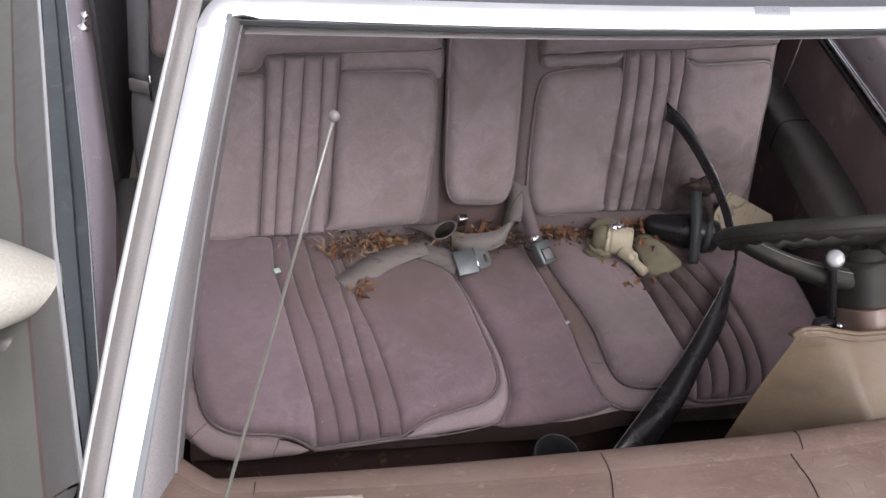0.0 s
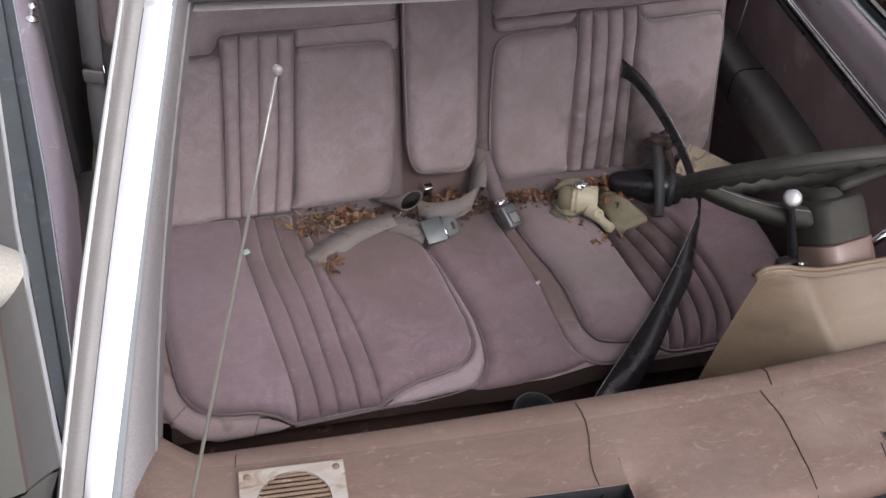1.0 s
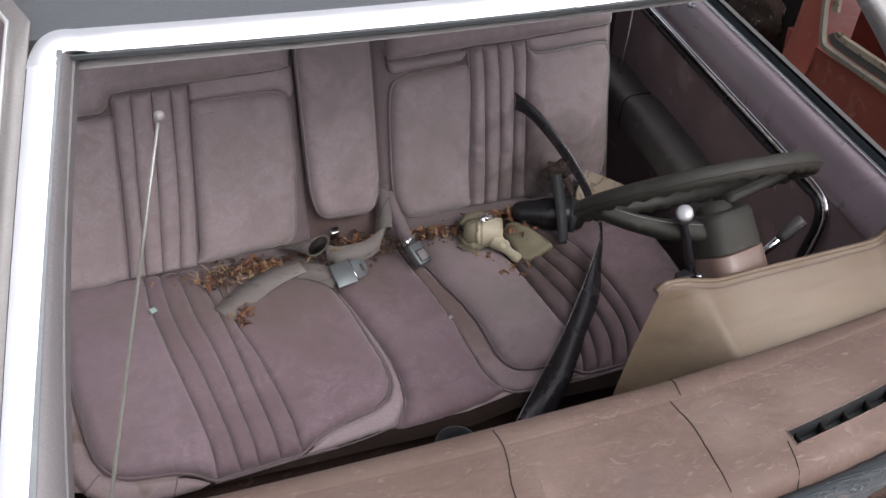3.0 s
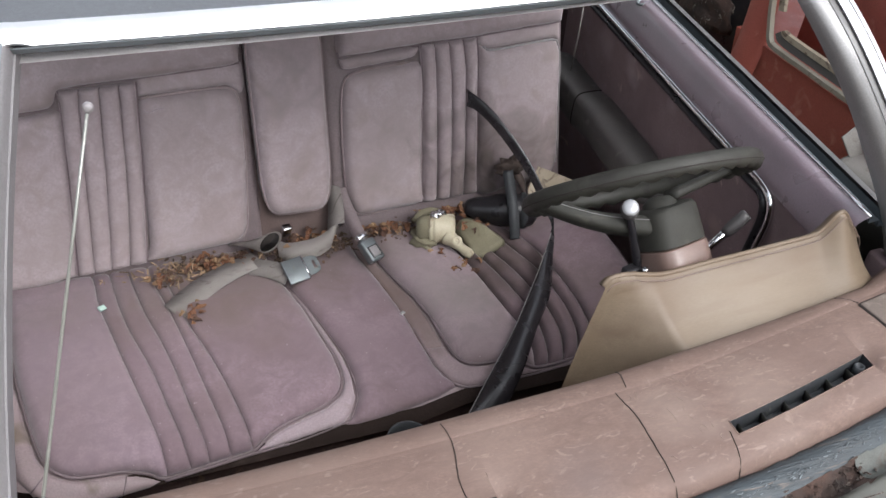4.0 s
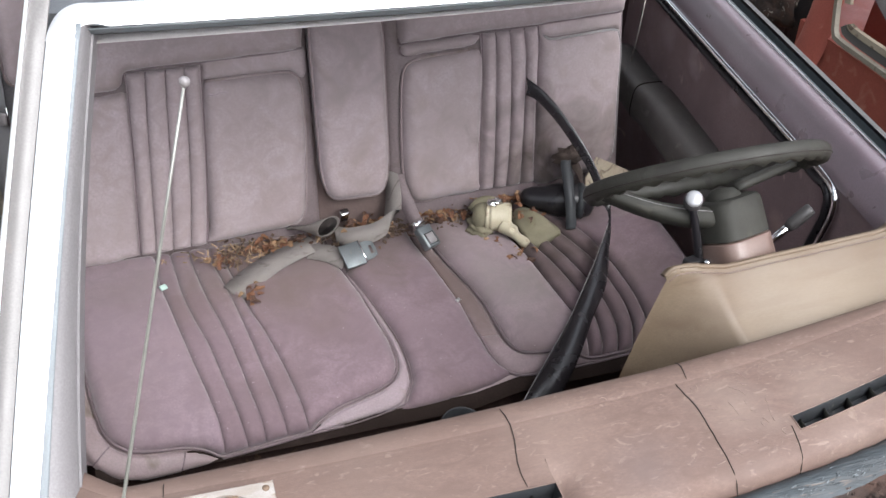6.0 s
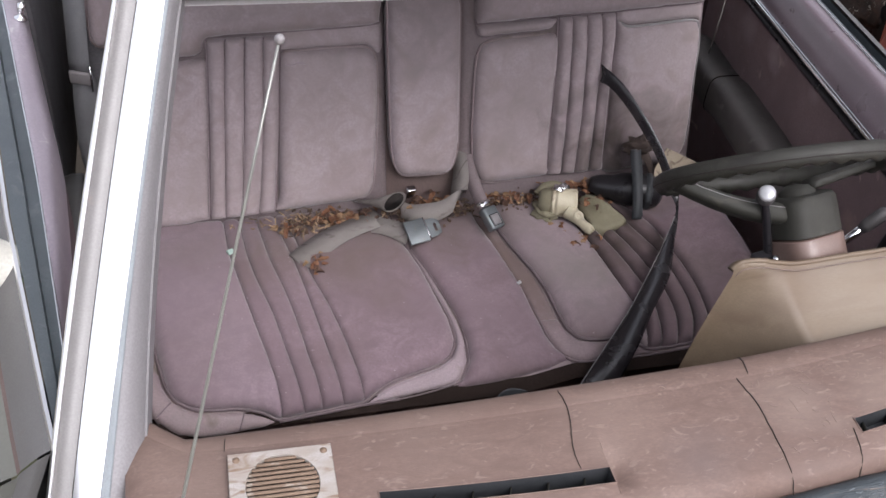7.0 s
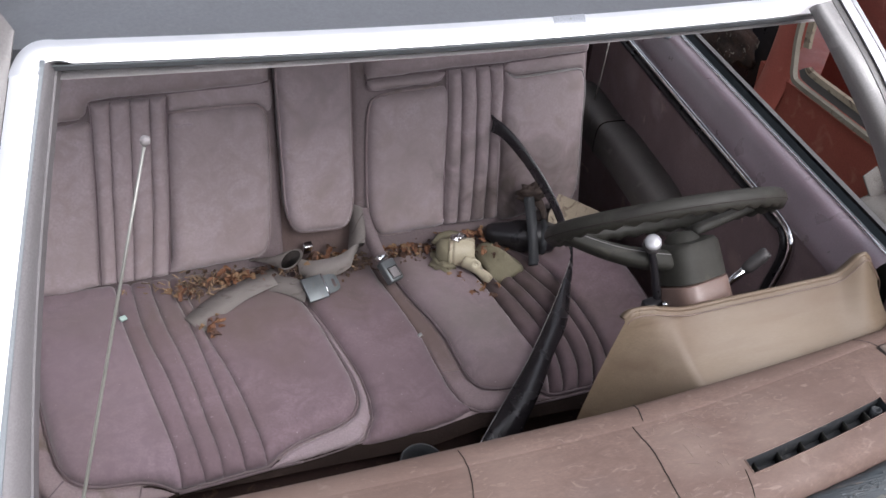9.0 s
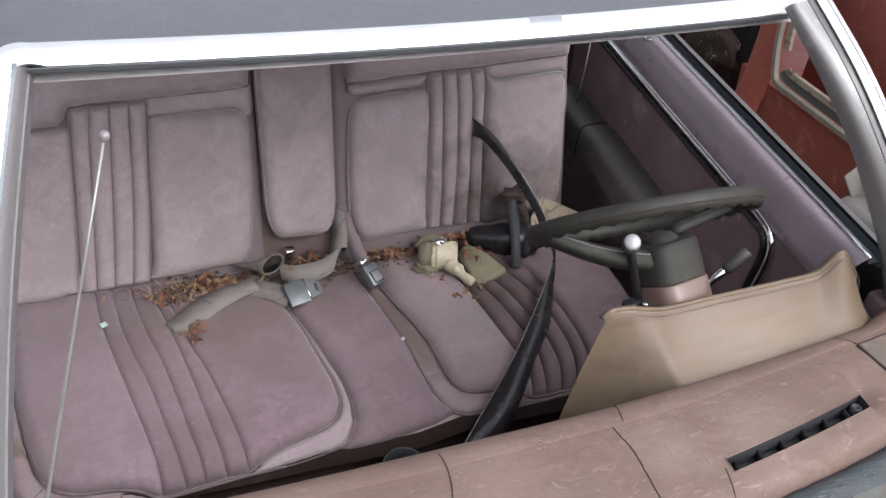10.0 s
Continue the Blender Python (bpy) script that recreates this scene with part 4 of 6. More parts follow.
d_seams = [[(0.308, 0.384), (0.3095, 0.282), (0.303, 0.169), (0.299, 0.059), (0.298, 0.022)], [(0.340, 0.384), (0.343, 0.334), (0.342, 0.245), (0.338, 0.114), (0.333, 0.024)], [(0.375, 0.386), (0.379, 0.312), (0.377, 0.168), (0.371, 0.082), (0.366, 0.022)],
           [(0.409, 0.388), (0.415, 0.327), (0.412, 0.222), (0.407, 0.113), (0.401, 0.024)], [(0.443, 0.389), (0.446, 0.342), (0.443, 0.275), (0.439, 0.15), (0.437, 0.026)]]
inner = curve([(0.297, 0.022), (0.22, 0.017), (0.152, 0.014), (0.128, 0.034), (0.117, 0.078), (0.115, 0.155), (0.119, 0.267), (0.126, 0.316), (0.143, 0.336), (0.186, 0.345), (0.24, 0.348), (0.292, 0.350), (0.3075, 0.340), (0.309, 0.282), (0.302, 0.169), (0.298, 0.059)], 4, True)
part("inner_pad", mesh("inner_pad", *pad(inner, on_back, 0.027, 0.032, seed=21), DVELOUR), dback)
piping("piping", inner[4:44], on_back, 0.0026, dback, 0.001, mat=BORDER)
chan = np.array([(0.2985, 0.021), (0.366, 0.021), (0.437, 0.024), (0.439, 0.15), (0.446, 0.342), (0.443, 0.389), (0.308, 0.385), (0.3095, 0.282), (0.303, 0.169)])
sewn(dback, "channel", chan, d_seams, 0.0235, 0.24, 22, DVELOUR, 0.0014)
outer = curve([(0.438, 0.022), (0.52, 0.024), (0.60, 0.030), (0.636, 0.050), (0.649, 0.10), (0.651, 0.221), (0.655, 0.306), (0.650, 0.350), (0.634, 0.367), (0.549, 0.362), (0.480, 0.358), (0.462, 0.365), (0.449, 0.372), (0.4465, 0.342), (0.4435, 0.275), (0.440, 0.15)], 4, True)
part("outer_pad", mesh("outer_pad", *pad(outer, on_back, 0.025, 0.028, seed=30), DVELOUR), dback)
piping("piping", outer[14:46], on_back, 0.0030, dback, 0.002, mat=TRIM)
band = curve([(0.121, 0.372), (0.124, 0.354), (0.142, 0.348), (0.164, 0.351), (0.225, 0.355), (0.282, 0.359), (0.297, 0.368), (0.300, 0.384), (0.227, 0.380), (0.139, 0.376)], 4, True)
part("upper_band", mesh("upper_band", *pad(band, on_back, 0.019, 0.013, res=0.0034, seed=33), DVELOUR), dback, "narrow velour band under the top roll")
piping("seam", band[:30], on_back, 0.0016, dback, 0.002)
recess = corners([(0.448, 0.372, 0.004), (0.476, 0.362, 0.01), (0.636, 0.371, 0.01), (0.655, 0.36, 0.006), (0.655, 0.408, 0.006), (0.448, 0.398, 0.004)])
part("recess_panel", mesh("recess_panel", *pad(recess, on_back, 0.009, 0.012, seed=34), DVELOUR), dback, "velour panel sunk under the top roll")
roll("top_roll", dback, curve([(0.117, 0.388), (0.122, 0.377), (0.139, 0.378), (0.227, 0.383), (0.300, 0.388), (0.37, 0.390), (0.443, 0.393), (0.535, 0.399), (0.60, 0.403), (0.655, 0.407)], 5), 0.117, 0.662, seed=35)

# Added filler, coloured dark for the shade in the gaps beside the armrest.
part("centre_filler", mesh("centre_filler", *box((0.21, 0.03, 0.40), pose(0.003, 0.115, 0.66, -18), 0.008), MAUVEBROWN), dback, "added filler behind the armrest, gap shade in its colour")

# Centre armrest, folded up between the two backs.
arm = thing("centre_armrest", (0.0, 0.0, 0.57), "mauve velour folding armrest standing upright between the seat backs", "armrest")
face = corners([(-0.060, 0.052, 0.028), (0.062, 0.050, 0.028), (0.078, 0.105, 0.028), (0.079, 0.40, 0.03), (0.074, 0.49, 0.02), (-0.076, 0.49, 0.02), (-0.079, 0.40, 0.03), (-0.074, 0.11, 0.028)])
lift = lambda u, v, h: on_back(u, v, np.array(h) + 0.022)
part("front_pad", mesh("front_pad", *pad(face, lift, 0.022, 0.028, seed=40), VELOUR), arm)
piping("piping", face, lift, 0.0026, arm, -0.002, True, BORDER)
ring = lambda h, k: np.array([on_back(u * k, 0.27 + (v - 0.27) * (0.5 + 0.5 * k), h) for u, v in face])
part("shell", mesh("shell", *loft([ring(0.021, 0.985), ring(0.012, 1.0), ring(-0.05, 1.0)], True, True), BORDER), arm, "mauve vinyl side of the armrest")

# Seat cushion, one bench: body, middle section and the two piped pads.
cush = thing("bench_seat_cushion", (0.0, -0.25, 0.36), "soiled mauve velour bench cushion with piped pads and sewn channels", "seat cushion")


def on_driver(x, v, h=0.0):
    """The driver's side, whose outer part stands up fuller."""
    k, d = np.clip((np.array(x, float) - 0.50) / 0.14, 0, 1), np.clip(np.array(v, float) / 0.12, 0, 1) * np.clip((0.50 - np.array(v, float)) / 0.16, 0, 1)
    return on_cushion(x, v, np.array(h, float) + 0.026 * k * k * (3 - 2 * k) * d)


rows = []
for x in np.r_[-0.640, -0.632, np.linspace(-0.615, 0.675, 62), 0.692, 0.702]:
    e = min(x + 0.640, 0.702 - x)
    q = 0.03 * (1 - math.sqrt(max(0, 1 - (1 - min(1, e / 0.03)) ** 2)))
    f = 0.03 * max(0, 1 - (x + 0.64) / 0.09) ** 2 + 0.03 * max(0, 1 - (0.70 - x) / 0.09) ** 2
    rows.append([on_driver(x, v, -q) + np.array((0, f if v > 0.3 else 0, 0)) for v in (-0.12, 0.0, 0.1, 0.2, 0.3, 0.4, 0.445, 0.455, 0.463, 0.470, 0.478, 0.486, 0.494)])
part("body", mesh("body", *loft(rows[::-1]), BORDER), cush, "mauve seat cushion body")
# Front face and valance are coloured dark for the shaded gap below the pads.
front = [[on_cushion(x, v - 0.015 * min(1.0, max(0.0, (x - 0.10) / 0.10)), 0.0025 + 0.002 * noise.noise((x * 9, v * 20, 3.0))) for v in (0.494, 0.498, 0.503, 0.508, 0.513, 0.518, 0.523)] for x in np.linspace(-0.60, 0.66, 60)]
part("front_face", mesh("front_face", *loft(front[::-1]), FRONTSHADE), cush, "brown soiled front face of the cushion, shade in its colour")
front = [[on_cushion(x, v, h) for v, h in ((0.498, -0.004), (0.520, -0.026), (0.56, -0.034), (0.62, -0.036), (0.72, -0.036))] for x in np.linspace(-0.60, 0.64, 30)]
part("front_valance", mesh("front_valance", *loft(front[::-1]), CARPET), cush, "dark valance standing in for the shaded gap under the cushion")
pass_out = np.r_[[(-0.078, -0.05), (-0.075, 0.05), (-0.066, 0.103), (-0.047, 0.182), (-0.035, 0.27)],
                 curve([(-0.026, 0.335), (-0.026, 0.375), (-0.031, 0.405), (-0.047, 0.433), (-0.076, 0.451), (-0.115, 0.461), (-0.156, 0.470), (-0.185, 0.480), (-0.207, 0.492), (-0.228, 0.503), (-0.265, 0.505), (-0.302, 0.508), (-0.345, 0.511),
                        (-0.385, 0.513), (-0.404, 0.503), (-0.422, 0.495), (-0.452, 0.487), (-0.490, 0.484), (-0.528, 0.479), (-0.552, 0.468), (-0.568, 0.452), (-0.582, 0.420), (-0.596, 0.342)], 4),
                 [(-0.609, 0.241), (-0.618, 0.12), (-0.622, -0.05)]]


def groove(*points):
    """A sewn line from the bite to the front edge, given by a few places on it."""
    p = curve(points, 6)
    return np.r_[[(p[0][0] - 0.006, -0.08)], p, [(p[-1][0], 0.58)]]


def sections(outline, lines, place, high, edge, looks, names, crease=0.35, seed=0, seam=None, last=0.49):
    for i, (lo, hi) in enumerate(zip([None, *lines], [*lines, None])):
        part(names[i][0], mesh(names[i][0], *pad(outline, place, high, edge, (lo, hi), crease, 0.015, res=0.0042, lumps=0.002, seed=seed + i), looks[i]), cush, names[i][1])
    for g in lines:
        keep = np.array([p for p in g if -0.01 < p[1] < last])
        piping("crease", keep + (0.0014, 0), place, 0.0013, cush, high * crease - 0.0034)
        piping("seam", keep - (0.0014, 0), place, 0.0010, cush, high * crease - 0.0028, mat=seam or SEAM)


p_grooves = [groove((-0.444, 0.0), (-0.442, 0.075), (-0.429, 0.166), (-0.405, 0.315), (-0.388, 0.417), (-0.380, 0.478), (-0.380, 0.507)),
             groove((-0.410, 0.0), (-0.404, 0.10), (-0.392, 0.177), (-0.371, 0.273), (-0.355, 0.386), (-0.343, 0.469), (-0.338, 0.505)),
             groove((-0.372, 0.0), (-0.359, 0.12), (-0.341, 0.209), (-0.327, 0.302), (-0.316, 0.406), (-0.307, 0.471), (-0.305, 0.505)),
             groove((-0.332, 0.0), (-0.306, 0.163), (-0.290, 0.287), (-0.279, 0.383), (-0.269, 0.467), (-0.265, 0.503)),
             groove((-0.306, 0.0), (-0.282, 0.169), (-0.260, 0.261), (-0.244, 0.352), (-0.235, 0.42), (-0.228, 0.478), (-0.226, 0.50))]
sections(pass_out, p_grooves, on_cushion, 0.030, 0.03, [WORN, CUSHION, CUSHION, CUSHION, CUSHION, CUSHION],
         [("outer_section", "faded mauve velour outer section")] + [("channel", "")] * 4 + [("inner_section", "soiled mauve velour inner section")], 0.66, 50)
piping("piping", pass_out[:-1], on_cushion, 0.0034, cush, 0.005)
band = np.r_[[(-0.060, 0.120), (-0.044, 0.185), (-0.032, 0.27)], [(-0.023, 0.335), (-0.023, 0.378), (-0.028, 0.408), (-0.045, 0.437), (-0.075, 0.455), (-0.115, 0.465), (-0.156, 0.474), (-0.184, 0.484), (-0.206, 0.496), (-0.226, 0.506)],
             [(-0.196, 0.507), (-0.12, 0.500), (-0.070, 0.495), (-0.049, 0.490), (-0.035, 0.480), (-0.016, 0.448), (-0.008, 0.398), (-0.009, 0.336), (-0.020, 0.271), (-0.038, 0.182), (-0.056, 0.120)]]
# Paler than the other borders: light from the right is put into its colour.
part("border", mesh("border", *pad(band, on_cushion, 0.0125, 0.009, res=0.003, lumps=0.001, seed=55), PALEBORDER), cush, "mauve border of the passenger pad, painted pale as if lit")
piping("seam", curve([(-0.058, 0.11), (-0.037, 0.182), (-0.019, 0.271), (-0.008, 0.336), (-0.007, 0.398), (-0.014, 0.448), (-0.033, 0.480), (-0.048, 0.491), (-0.12, 0.502), (-0.20, 0.508)], 5), on_cushion, 0.0016, cush, 0.005)
piping("piping", curve([(-0.385, 0.517), (-0.302, 0.512), (-0.228, 0.507), (-0.16, 0.505)], 5), on_cushion, 0.0028, cush, 0.006)
bandl = np.array([(-0.612, 0.241), (-0.600, 0.342), (-0.586, 0.422), (-0.571, 0.456), (-0.553, 0.472), (-0.528, 0.483), (-0.490, 0.488), (-0.452, 0.491), (-0.424, 0.499), (-0.406, 0.507), (-0.389, 0.517), (-0.40, 0.523), (-0.46, 0.529), (-0.524, 0.530), (-0.566, 0.519), (-0.600, 0.492), (-0.622, 0.452), (-0.632, 0.37), (-0.634, 0.25)])
part("border", mesh("border", *pad(bandl, on_cushion, 0.015, 0.014, seed=56), BORDER), cush, "mauve front corner border")
for a, b in (((-0.602, 0.488), (-0.572, 0.463)), ((-0.446, 0.494), (-0.457, 0.522))):
    piping("seam", np.linspace(a, b, 6), on_cushion, 0.0014, cush, 0.0105)
middle = np.array([(-0.060, -0.05), (0.112, -0.05), (0.120, 0.05), (0.128, 0.106), (0.141, 0.184), (0.153, 0.267), (0.157, 0.364), (0.160, 0.41), (0.168, 0.446), (0.188, 0.472), (0.14, 0.486), (0.081, 0.494), (0.02, 0.500), (-0.029, 0.502), (-0.052, 0.496), (-0.032, 0.482), (-0.012, 0.448), (-0.004, 0.398), (-0.006, 0.336), (-0.017, 0.271), (-0.036, 0.182), (-0.056, 0.103)])
part("middle_pad", mesh("middle_pad", *pad(middle, on_cushion, 0.022, 0.030, seed=60), CUSHION), cush, "mauve velour middle section")
drv_out = np.r_[[(0.146, -0.05), (0.150, 0.03), (0.157, 0.085), (0.168, 0.142), (0.190, 0.218)],
                curve([(0.201, 0.28), (0.203, 0.348), (0.207, 0.395), (0.222, 0.424), (0.25, 0.435), (0.284, 0.439), (0.316, 0.447), (0.340, 0.462), (0.358, 0.472), (0.40, 0.473), (0.455, 0.470), (0.52, 0.467), (0.58, 0.458), (0.632, 0.434), (0.665, 0.39), (0.680, 0.30)], 4), [(0.688, 0.2), (0.688, -0.05)]]
d_grooves = [groove((0.310, 0.0), (0.322, 0.08), (0.338, 0.154), (0.348, 0.225), (0.358, 0.308), (0.366, 0.365), (0.367, 0.42), (0.356, 0.47)),
             groove((0.335, 0.0), (0.352, 0.07), (0.373, 0.145), (0.391, 0.211), (0.404, 0.285), (0.409, 0.345), (0.406, 0.393), (0.394, 0.447), (0.385, 0.471)),
             groove((0.365, 0.0), (0.385, 0.06), (0.407, 0.129), (0.428, 0.197), (0.441, 0.267), (0.448, 0.343), (0.441, 0.414), (0.421, 0.469)),
             groove((0.405, 0.0), (0.425, 0.05), (0.446, 0.102), (0.470, 0.172), (0.484, 0.222), (0.489, 0.30), (0.488, 0.36), (0.477, 0.416), (0.457, 0.465)),
             groove((0.445, 0.0), (0.47, 0.05), (0.495, 0.10), (0.512, 0.163), (0.520, 0.25), (0.522, 0.32), (0.518, 0.371), (0.510, 0.418), (0.492, 0.462))]
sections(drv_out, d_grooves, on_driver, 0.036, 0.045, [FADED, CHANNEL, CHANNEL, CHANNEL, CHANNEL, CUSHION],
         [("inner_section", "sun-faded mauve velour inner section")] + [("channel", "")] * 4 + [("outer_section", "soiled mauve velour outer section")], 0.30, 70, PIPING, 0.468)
piping("piping", drv_out[:-1], on_driver, 0.0036, cush, 0.005)
dband = np.array([(0.113, -0.04), (0.143, -0.04), (0.147, 0.03), (0.154, 0.085), (0.165, 0.142), (0.187, 0.218), (0.197, 0.28), (0.199, 0.345), (0.198, 0.37), (0.153, 0.37), (0.150, 0.30), (0.147, 0.267), (0.136, 0.184), (0.123, 0.106), (0.116, 0.05)])
part("border", mesh("border", *pad(dband, on_cushion, 0.012, 0.012, res=0.004, seed=75), DRIVERBORDER), cush, "soiled border of the driver pad, darkened with painted shade")
dlow = np.array([(0.153, 0.362), (0.199, 0.366), (0.203, 0.397), (0.219, 0.428), (0.25, 0.439), (0.284, 0.443), (0.314, 0.451), (0.338, 0.466), (0.356, 0.476), (0.40, 0.477), (0.40, 0.484), (0.344, 0.482), (0.258, 0.480), (0.205, 0.478), (0.174, 0.459), (0.163, 0.419)])
part("border", mesh("border", *pad(dlow, on_cushion, 0.0125, 0.012, res=0.004, seed=76), DRIVERBORDER), cush, "mauve rounded corner border of the driver pad")
piping("piping", curve([(0.156, 0.30), (0.159, 0.364), (0.161, 0.419), (0.171, 0.458), (0.201, 0.478), (0.258, 0.482), (0.344, 0.483), (0.44, 0.479), (0.54, 0.474)], 5), on_cushion, 0.0026, cush, 0.004)


# ---- dashboard ----
def rear_y(x):
    return -0.872 + 0.004 * math.sin(5 * x) + 0.135 * max(0, x - 0.18) ** 1.5 + 0.28 * max(0, x - 0.725) + 1.1 * max(0, -0.528 - x) ** 1.1

# Profile across the top: share of the way from the rear edge to the front edge, and height.
PROF = [(-0.115, 0.70), (-0.105, 0.80), (-0.085, 0.856), (-0.070, 0.876), (-0.048, 0.888), (-0.015, 0.8965), (0.035, 0.9015), (0.10, 0.9045), (0.165, 0.9056), (0.173, 0.9053), (0.182, 0.9053), (0.190, 0.9058), (0.205, 0.9055),
        (0.22, 0.9060), (0.35, 0.9075), (0.50, 0.908), (0.60, 0.9072), (0.64, 0.907), (0.68, 0.907), (0.74, 0.9065), (0.795, 0.906), (0.87, 0.904), (0.94, 0.900), (0.975, 0.892), (1.0, 0.876), (1.0, 0.85)]
def dash_point(x, s, z):
    a, b = rear_y(x), front_y(x) + 0.006
    s = s - 0.30 * max(0.0, min(0.3, x - 0.33)) * math.sin(math.pi * min(1, max(0, s)))
    return (x, a + (b - a) * s, z + 0.02 * (x - 0.0) * (1 if x > 0 else 0.3) * 0.9)
def dash_z(x, s):
    return float(np.interp(s, [p[0] for p in PROF[3:-1]], [p[1] for p in PROF[3:-1]]))
VENTS = [(0.327, 0.598), (-0.312, -0.024)]
VS = (0.68, 0.795)
xs = sorted({round(v, 4) for v in [*np.linspace(-0.600, 0.865, 105), *np.linspace(0.598, 0.65, 9), *np.linspace(-0.024, 0.03, 9), *VENTS[0], *VENTS[1]]})
def hollow(x, s):
    """The shallow scoop past the end of each defroster slot."""
    return max(0.019 * max(0.0, 1 - (x - b) / 0.036) * max(0.0, 1 - ((s - 0.70) / 0.13) ** 2) * min(1.0, (x - b) / 0.002) for a, b in VENTS) if any(b < x < b + 0.036 for a, b in VENTS) else 0.0
prof = PROF
dash_v, dash_f = [], []
for x in xs:
    end = 0.012 * max(0, (-0.580 - x) / 0.02)
    dash_v += [dash_point(x, s, z - end - hollow(x, s)) for s, z in prof]
np_ = len(prof)
for i in range(len(xs) - 1):
    for j in range(np_ - 1):
        hole = any(a - 1e-6 <= xs[i] and xs[i + 1] <= b + 1e-6 for a, b in VENTS) and VS[0] - 1e-6 <= prof[j][0] and prof[j + 1][0] <= VS[1] + 1e-6
        if not hole:
            dash_f.append((i * np_ + j, i * np_ + j + 1, (i + 1) * np_ + j + 1, (i + 1) * np_ + j))
dash_f += [tuple(range(np_)), tuple(range((len(xs) - 1) * np_, len(xs) * np_))[::-1]]
dash = thing("dashboard", (0.05, -0.97, 0.7), "faded brown vinyl dashboard with cracked top and defroster slots", "dashboard")
part("top_pad", soften(mesh("top_pad", dash_v, dash_f, DASH), 50), dash, "sun-faded brown vinyl pad, cracked and scuffed")
for a, b in VENTS:
    vx = np.linspace(a, b, 14)
    rows = [[dash_point(x, s, dash_z(x, s) - d) for x in vx] for s, d in ((VS[0], 0.0), (VS[0] + 0.01, 0.03), (VS[1] - 0.01, 0.03), (VS[1], 0.0))]
    vent = part("defroster_slot", soften(mesh("defroster_slot", *loft(rows), RUBBER), 40), dash, "dark recessed defroster slot")
    ends = []
    for x in (a, b):
        ends.append(([dash_point(x, s, dash_z(x, s) - d) for s, d in ((VS[0], 0.0), (VS[1], 0.0), (VS[1], 0.03), (VS[0], 0.03))], [(0, 1, 2, 3)]))
    for e_ in ends:
        part("slot_end", mesh("slot_end", *e_, RUBBER, False), vent)
    for x in np.linspace(a + 0.022, b - 0.03, 6):
        lo, hi = dash_point(x, VS[0] + 0.008, dash_z(x, VS[0]) - 0.02), dash_point(x - 0.008, VS[1] - 0.004, dash_z(x, VS[1]) - 0.004)
        mid = [(np.array(lo) + np.array(hi)) / 2 + d for d in ((0, 0, 0.002), (0, 0, -0.016))]
        part("louvre", mesh("louvre", *ribbon([np.array(lo) - (0, 0, 0.004), mid[1] * 0.5 + mid[0] * 0.5, np.array(hi) - (0, 0, 0.006)], [(0, 0.2, 1)] * 3, [0.018, 0.017, 0.012], 0.0022), OLIVE), vent, "thin grey louvre")
    rim = [dash_point(x, VS[0], dash_z(x, VS[0]) + 0.0005) for x in vx] + [dash_point(x, VS[1], dash_z(x, VS[1]) + 0.0005) for x in vx[::-1]]
    part("slot_rim", mesh("slot_rim", *tube(rim, 0.0012, 6, True), DASH), vent)

# Cracks that run across the pad.
def crack(points, w):
    pts = curve(points, 6)
    p3 = np.array([(x, y, dash_z(x, (y - rear_y(x)) / (front_y(x) + 0.006 - rear_y(x))) + 0.018 * max(0, x) + 0.0054 * min(0, x) + 0.0006) for x, y in pts])
    p3[:, 0] += [0.0009 * noise.noise((2.3 * i, w * 900, 0)) for i in range(len(p3))]
    t = np.linspace(0, 1, len(p3))
    part("crack", mesh("crack", *ribbon(p3, [(1, 0, 0)] * len(p3), 0.75 * w * (0.45 + 0.55 * np.sin(math.pi * np.clip(t, 0.06, 0.97))), 0.0016), DARK), dash, "dark open crack")
crack([(0.232, -0.858), (0.230, -0.872), (0.226, -0.887), (0.223, -0.900)], 0.0016)
crack([(0.203, -0.905), (0.206, -0.930), (0.209, -0.958), (0.206, -1.02), (0.204, -1.086)], 0.0016)
crack([(0.318, -1.014), (0.312, -1.044), (0.303, -1.078)], 0.0010)
crack([(-0.047, -0.878), (-0.045, -0.905), (-0.050, -0.938), (-0.060, -0.975), (-0.061, -1.008)], 0.0014)
crack([(0.648, -0.828), (0.660, -0.842), (0.670, -0.856)], 0.0018)
crack([(-0.482, -0.885), (-0.484, -0.905)], 0.0014)

# Pale curled scratches in the sun-baked vinyl.
random.seed(21)
marks = []
for i in range(36):
    x, y = (random.gauss(0.25, 0.05), random.uniform(-1.05, -0.90)) if i < 30 else (random.uniform(-0.15, 0.60), random.uniform(-1.04, -0.90))
    if any(a - 0.012 < x < b + 0.05 for a, b in VENTS) and y < rear_y(x) - 0.105:
        continue
    turn_, step, pts = random.uniform(0, 6.3), random.uniform(0.0020, 0.0042), []
    bend_ = random.uniform(-0.5, 0.5)
    for k in range(random.randint(4, 8)):
        share = (y - rear_y(x)) / (front_y(x) + 0.006 - rear_y(x))
        pts.append((x, y, dash_z(x, share) + 0.018 * max(0, x) + 0.0054 * min(0, x) + 0.0002))
        x, y, turn_ = x + step * math.cos(turn_), y + step * math.sin(turn_), turn_ + bend_
    marks.append(ribbon(pts, [(math.sin(turn_), math.cos(turn_), 0.0)] * len(pts), random.uniform(0.0005, 0.0011), 0.0005))
part("scratches", joined("scratches", marks, SCRATCH), dash, "pale curled scratches in the vinyl")["kind"] = "stuff"
boss = Vector(dash_point(0.583, 0.735, 0.900))
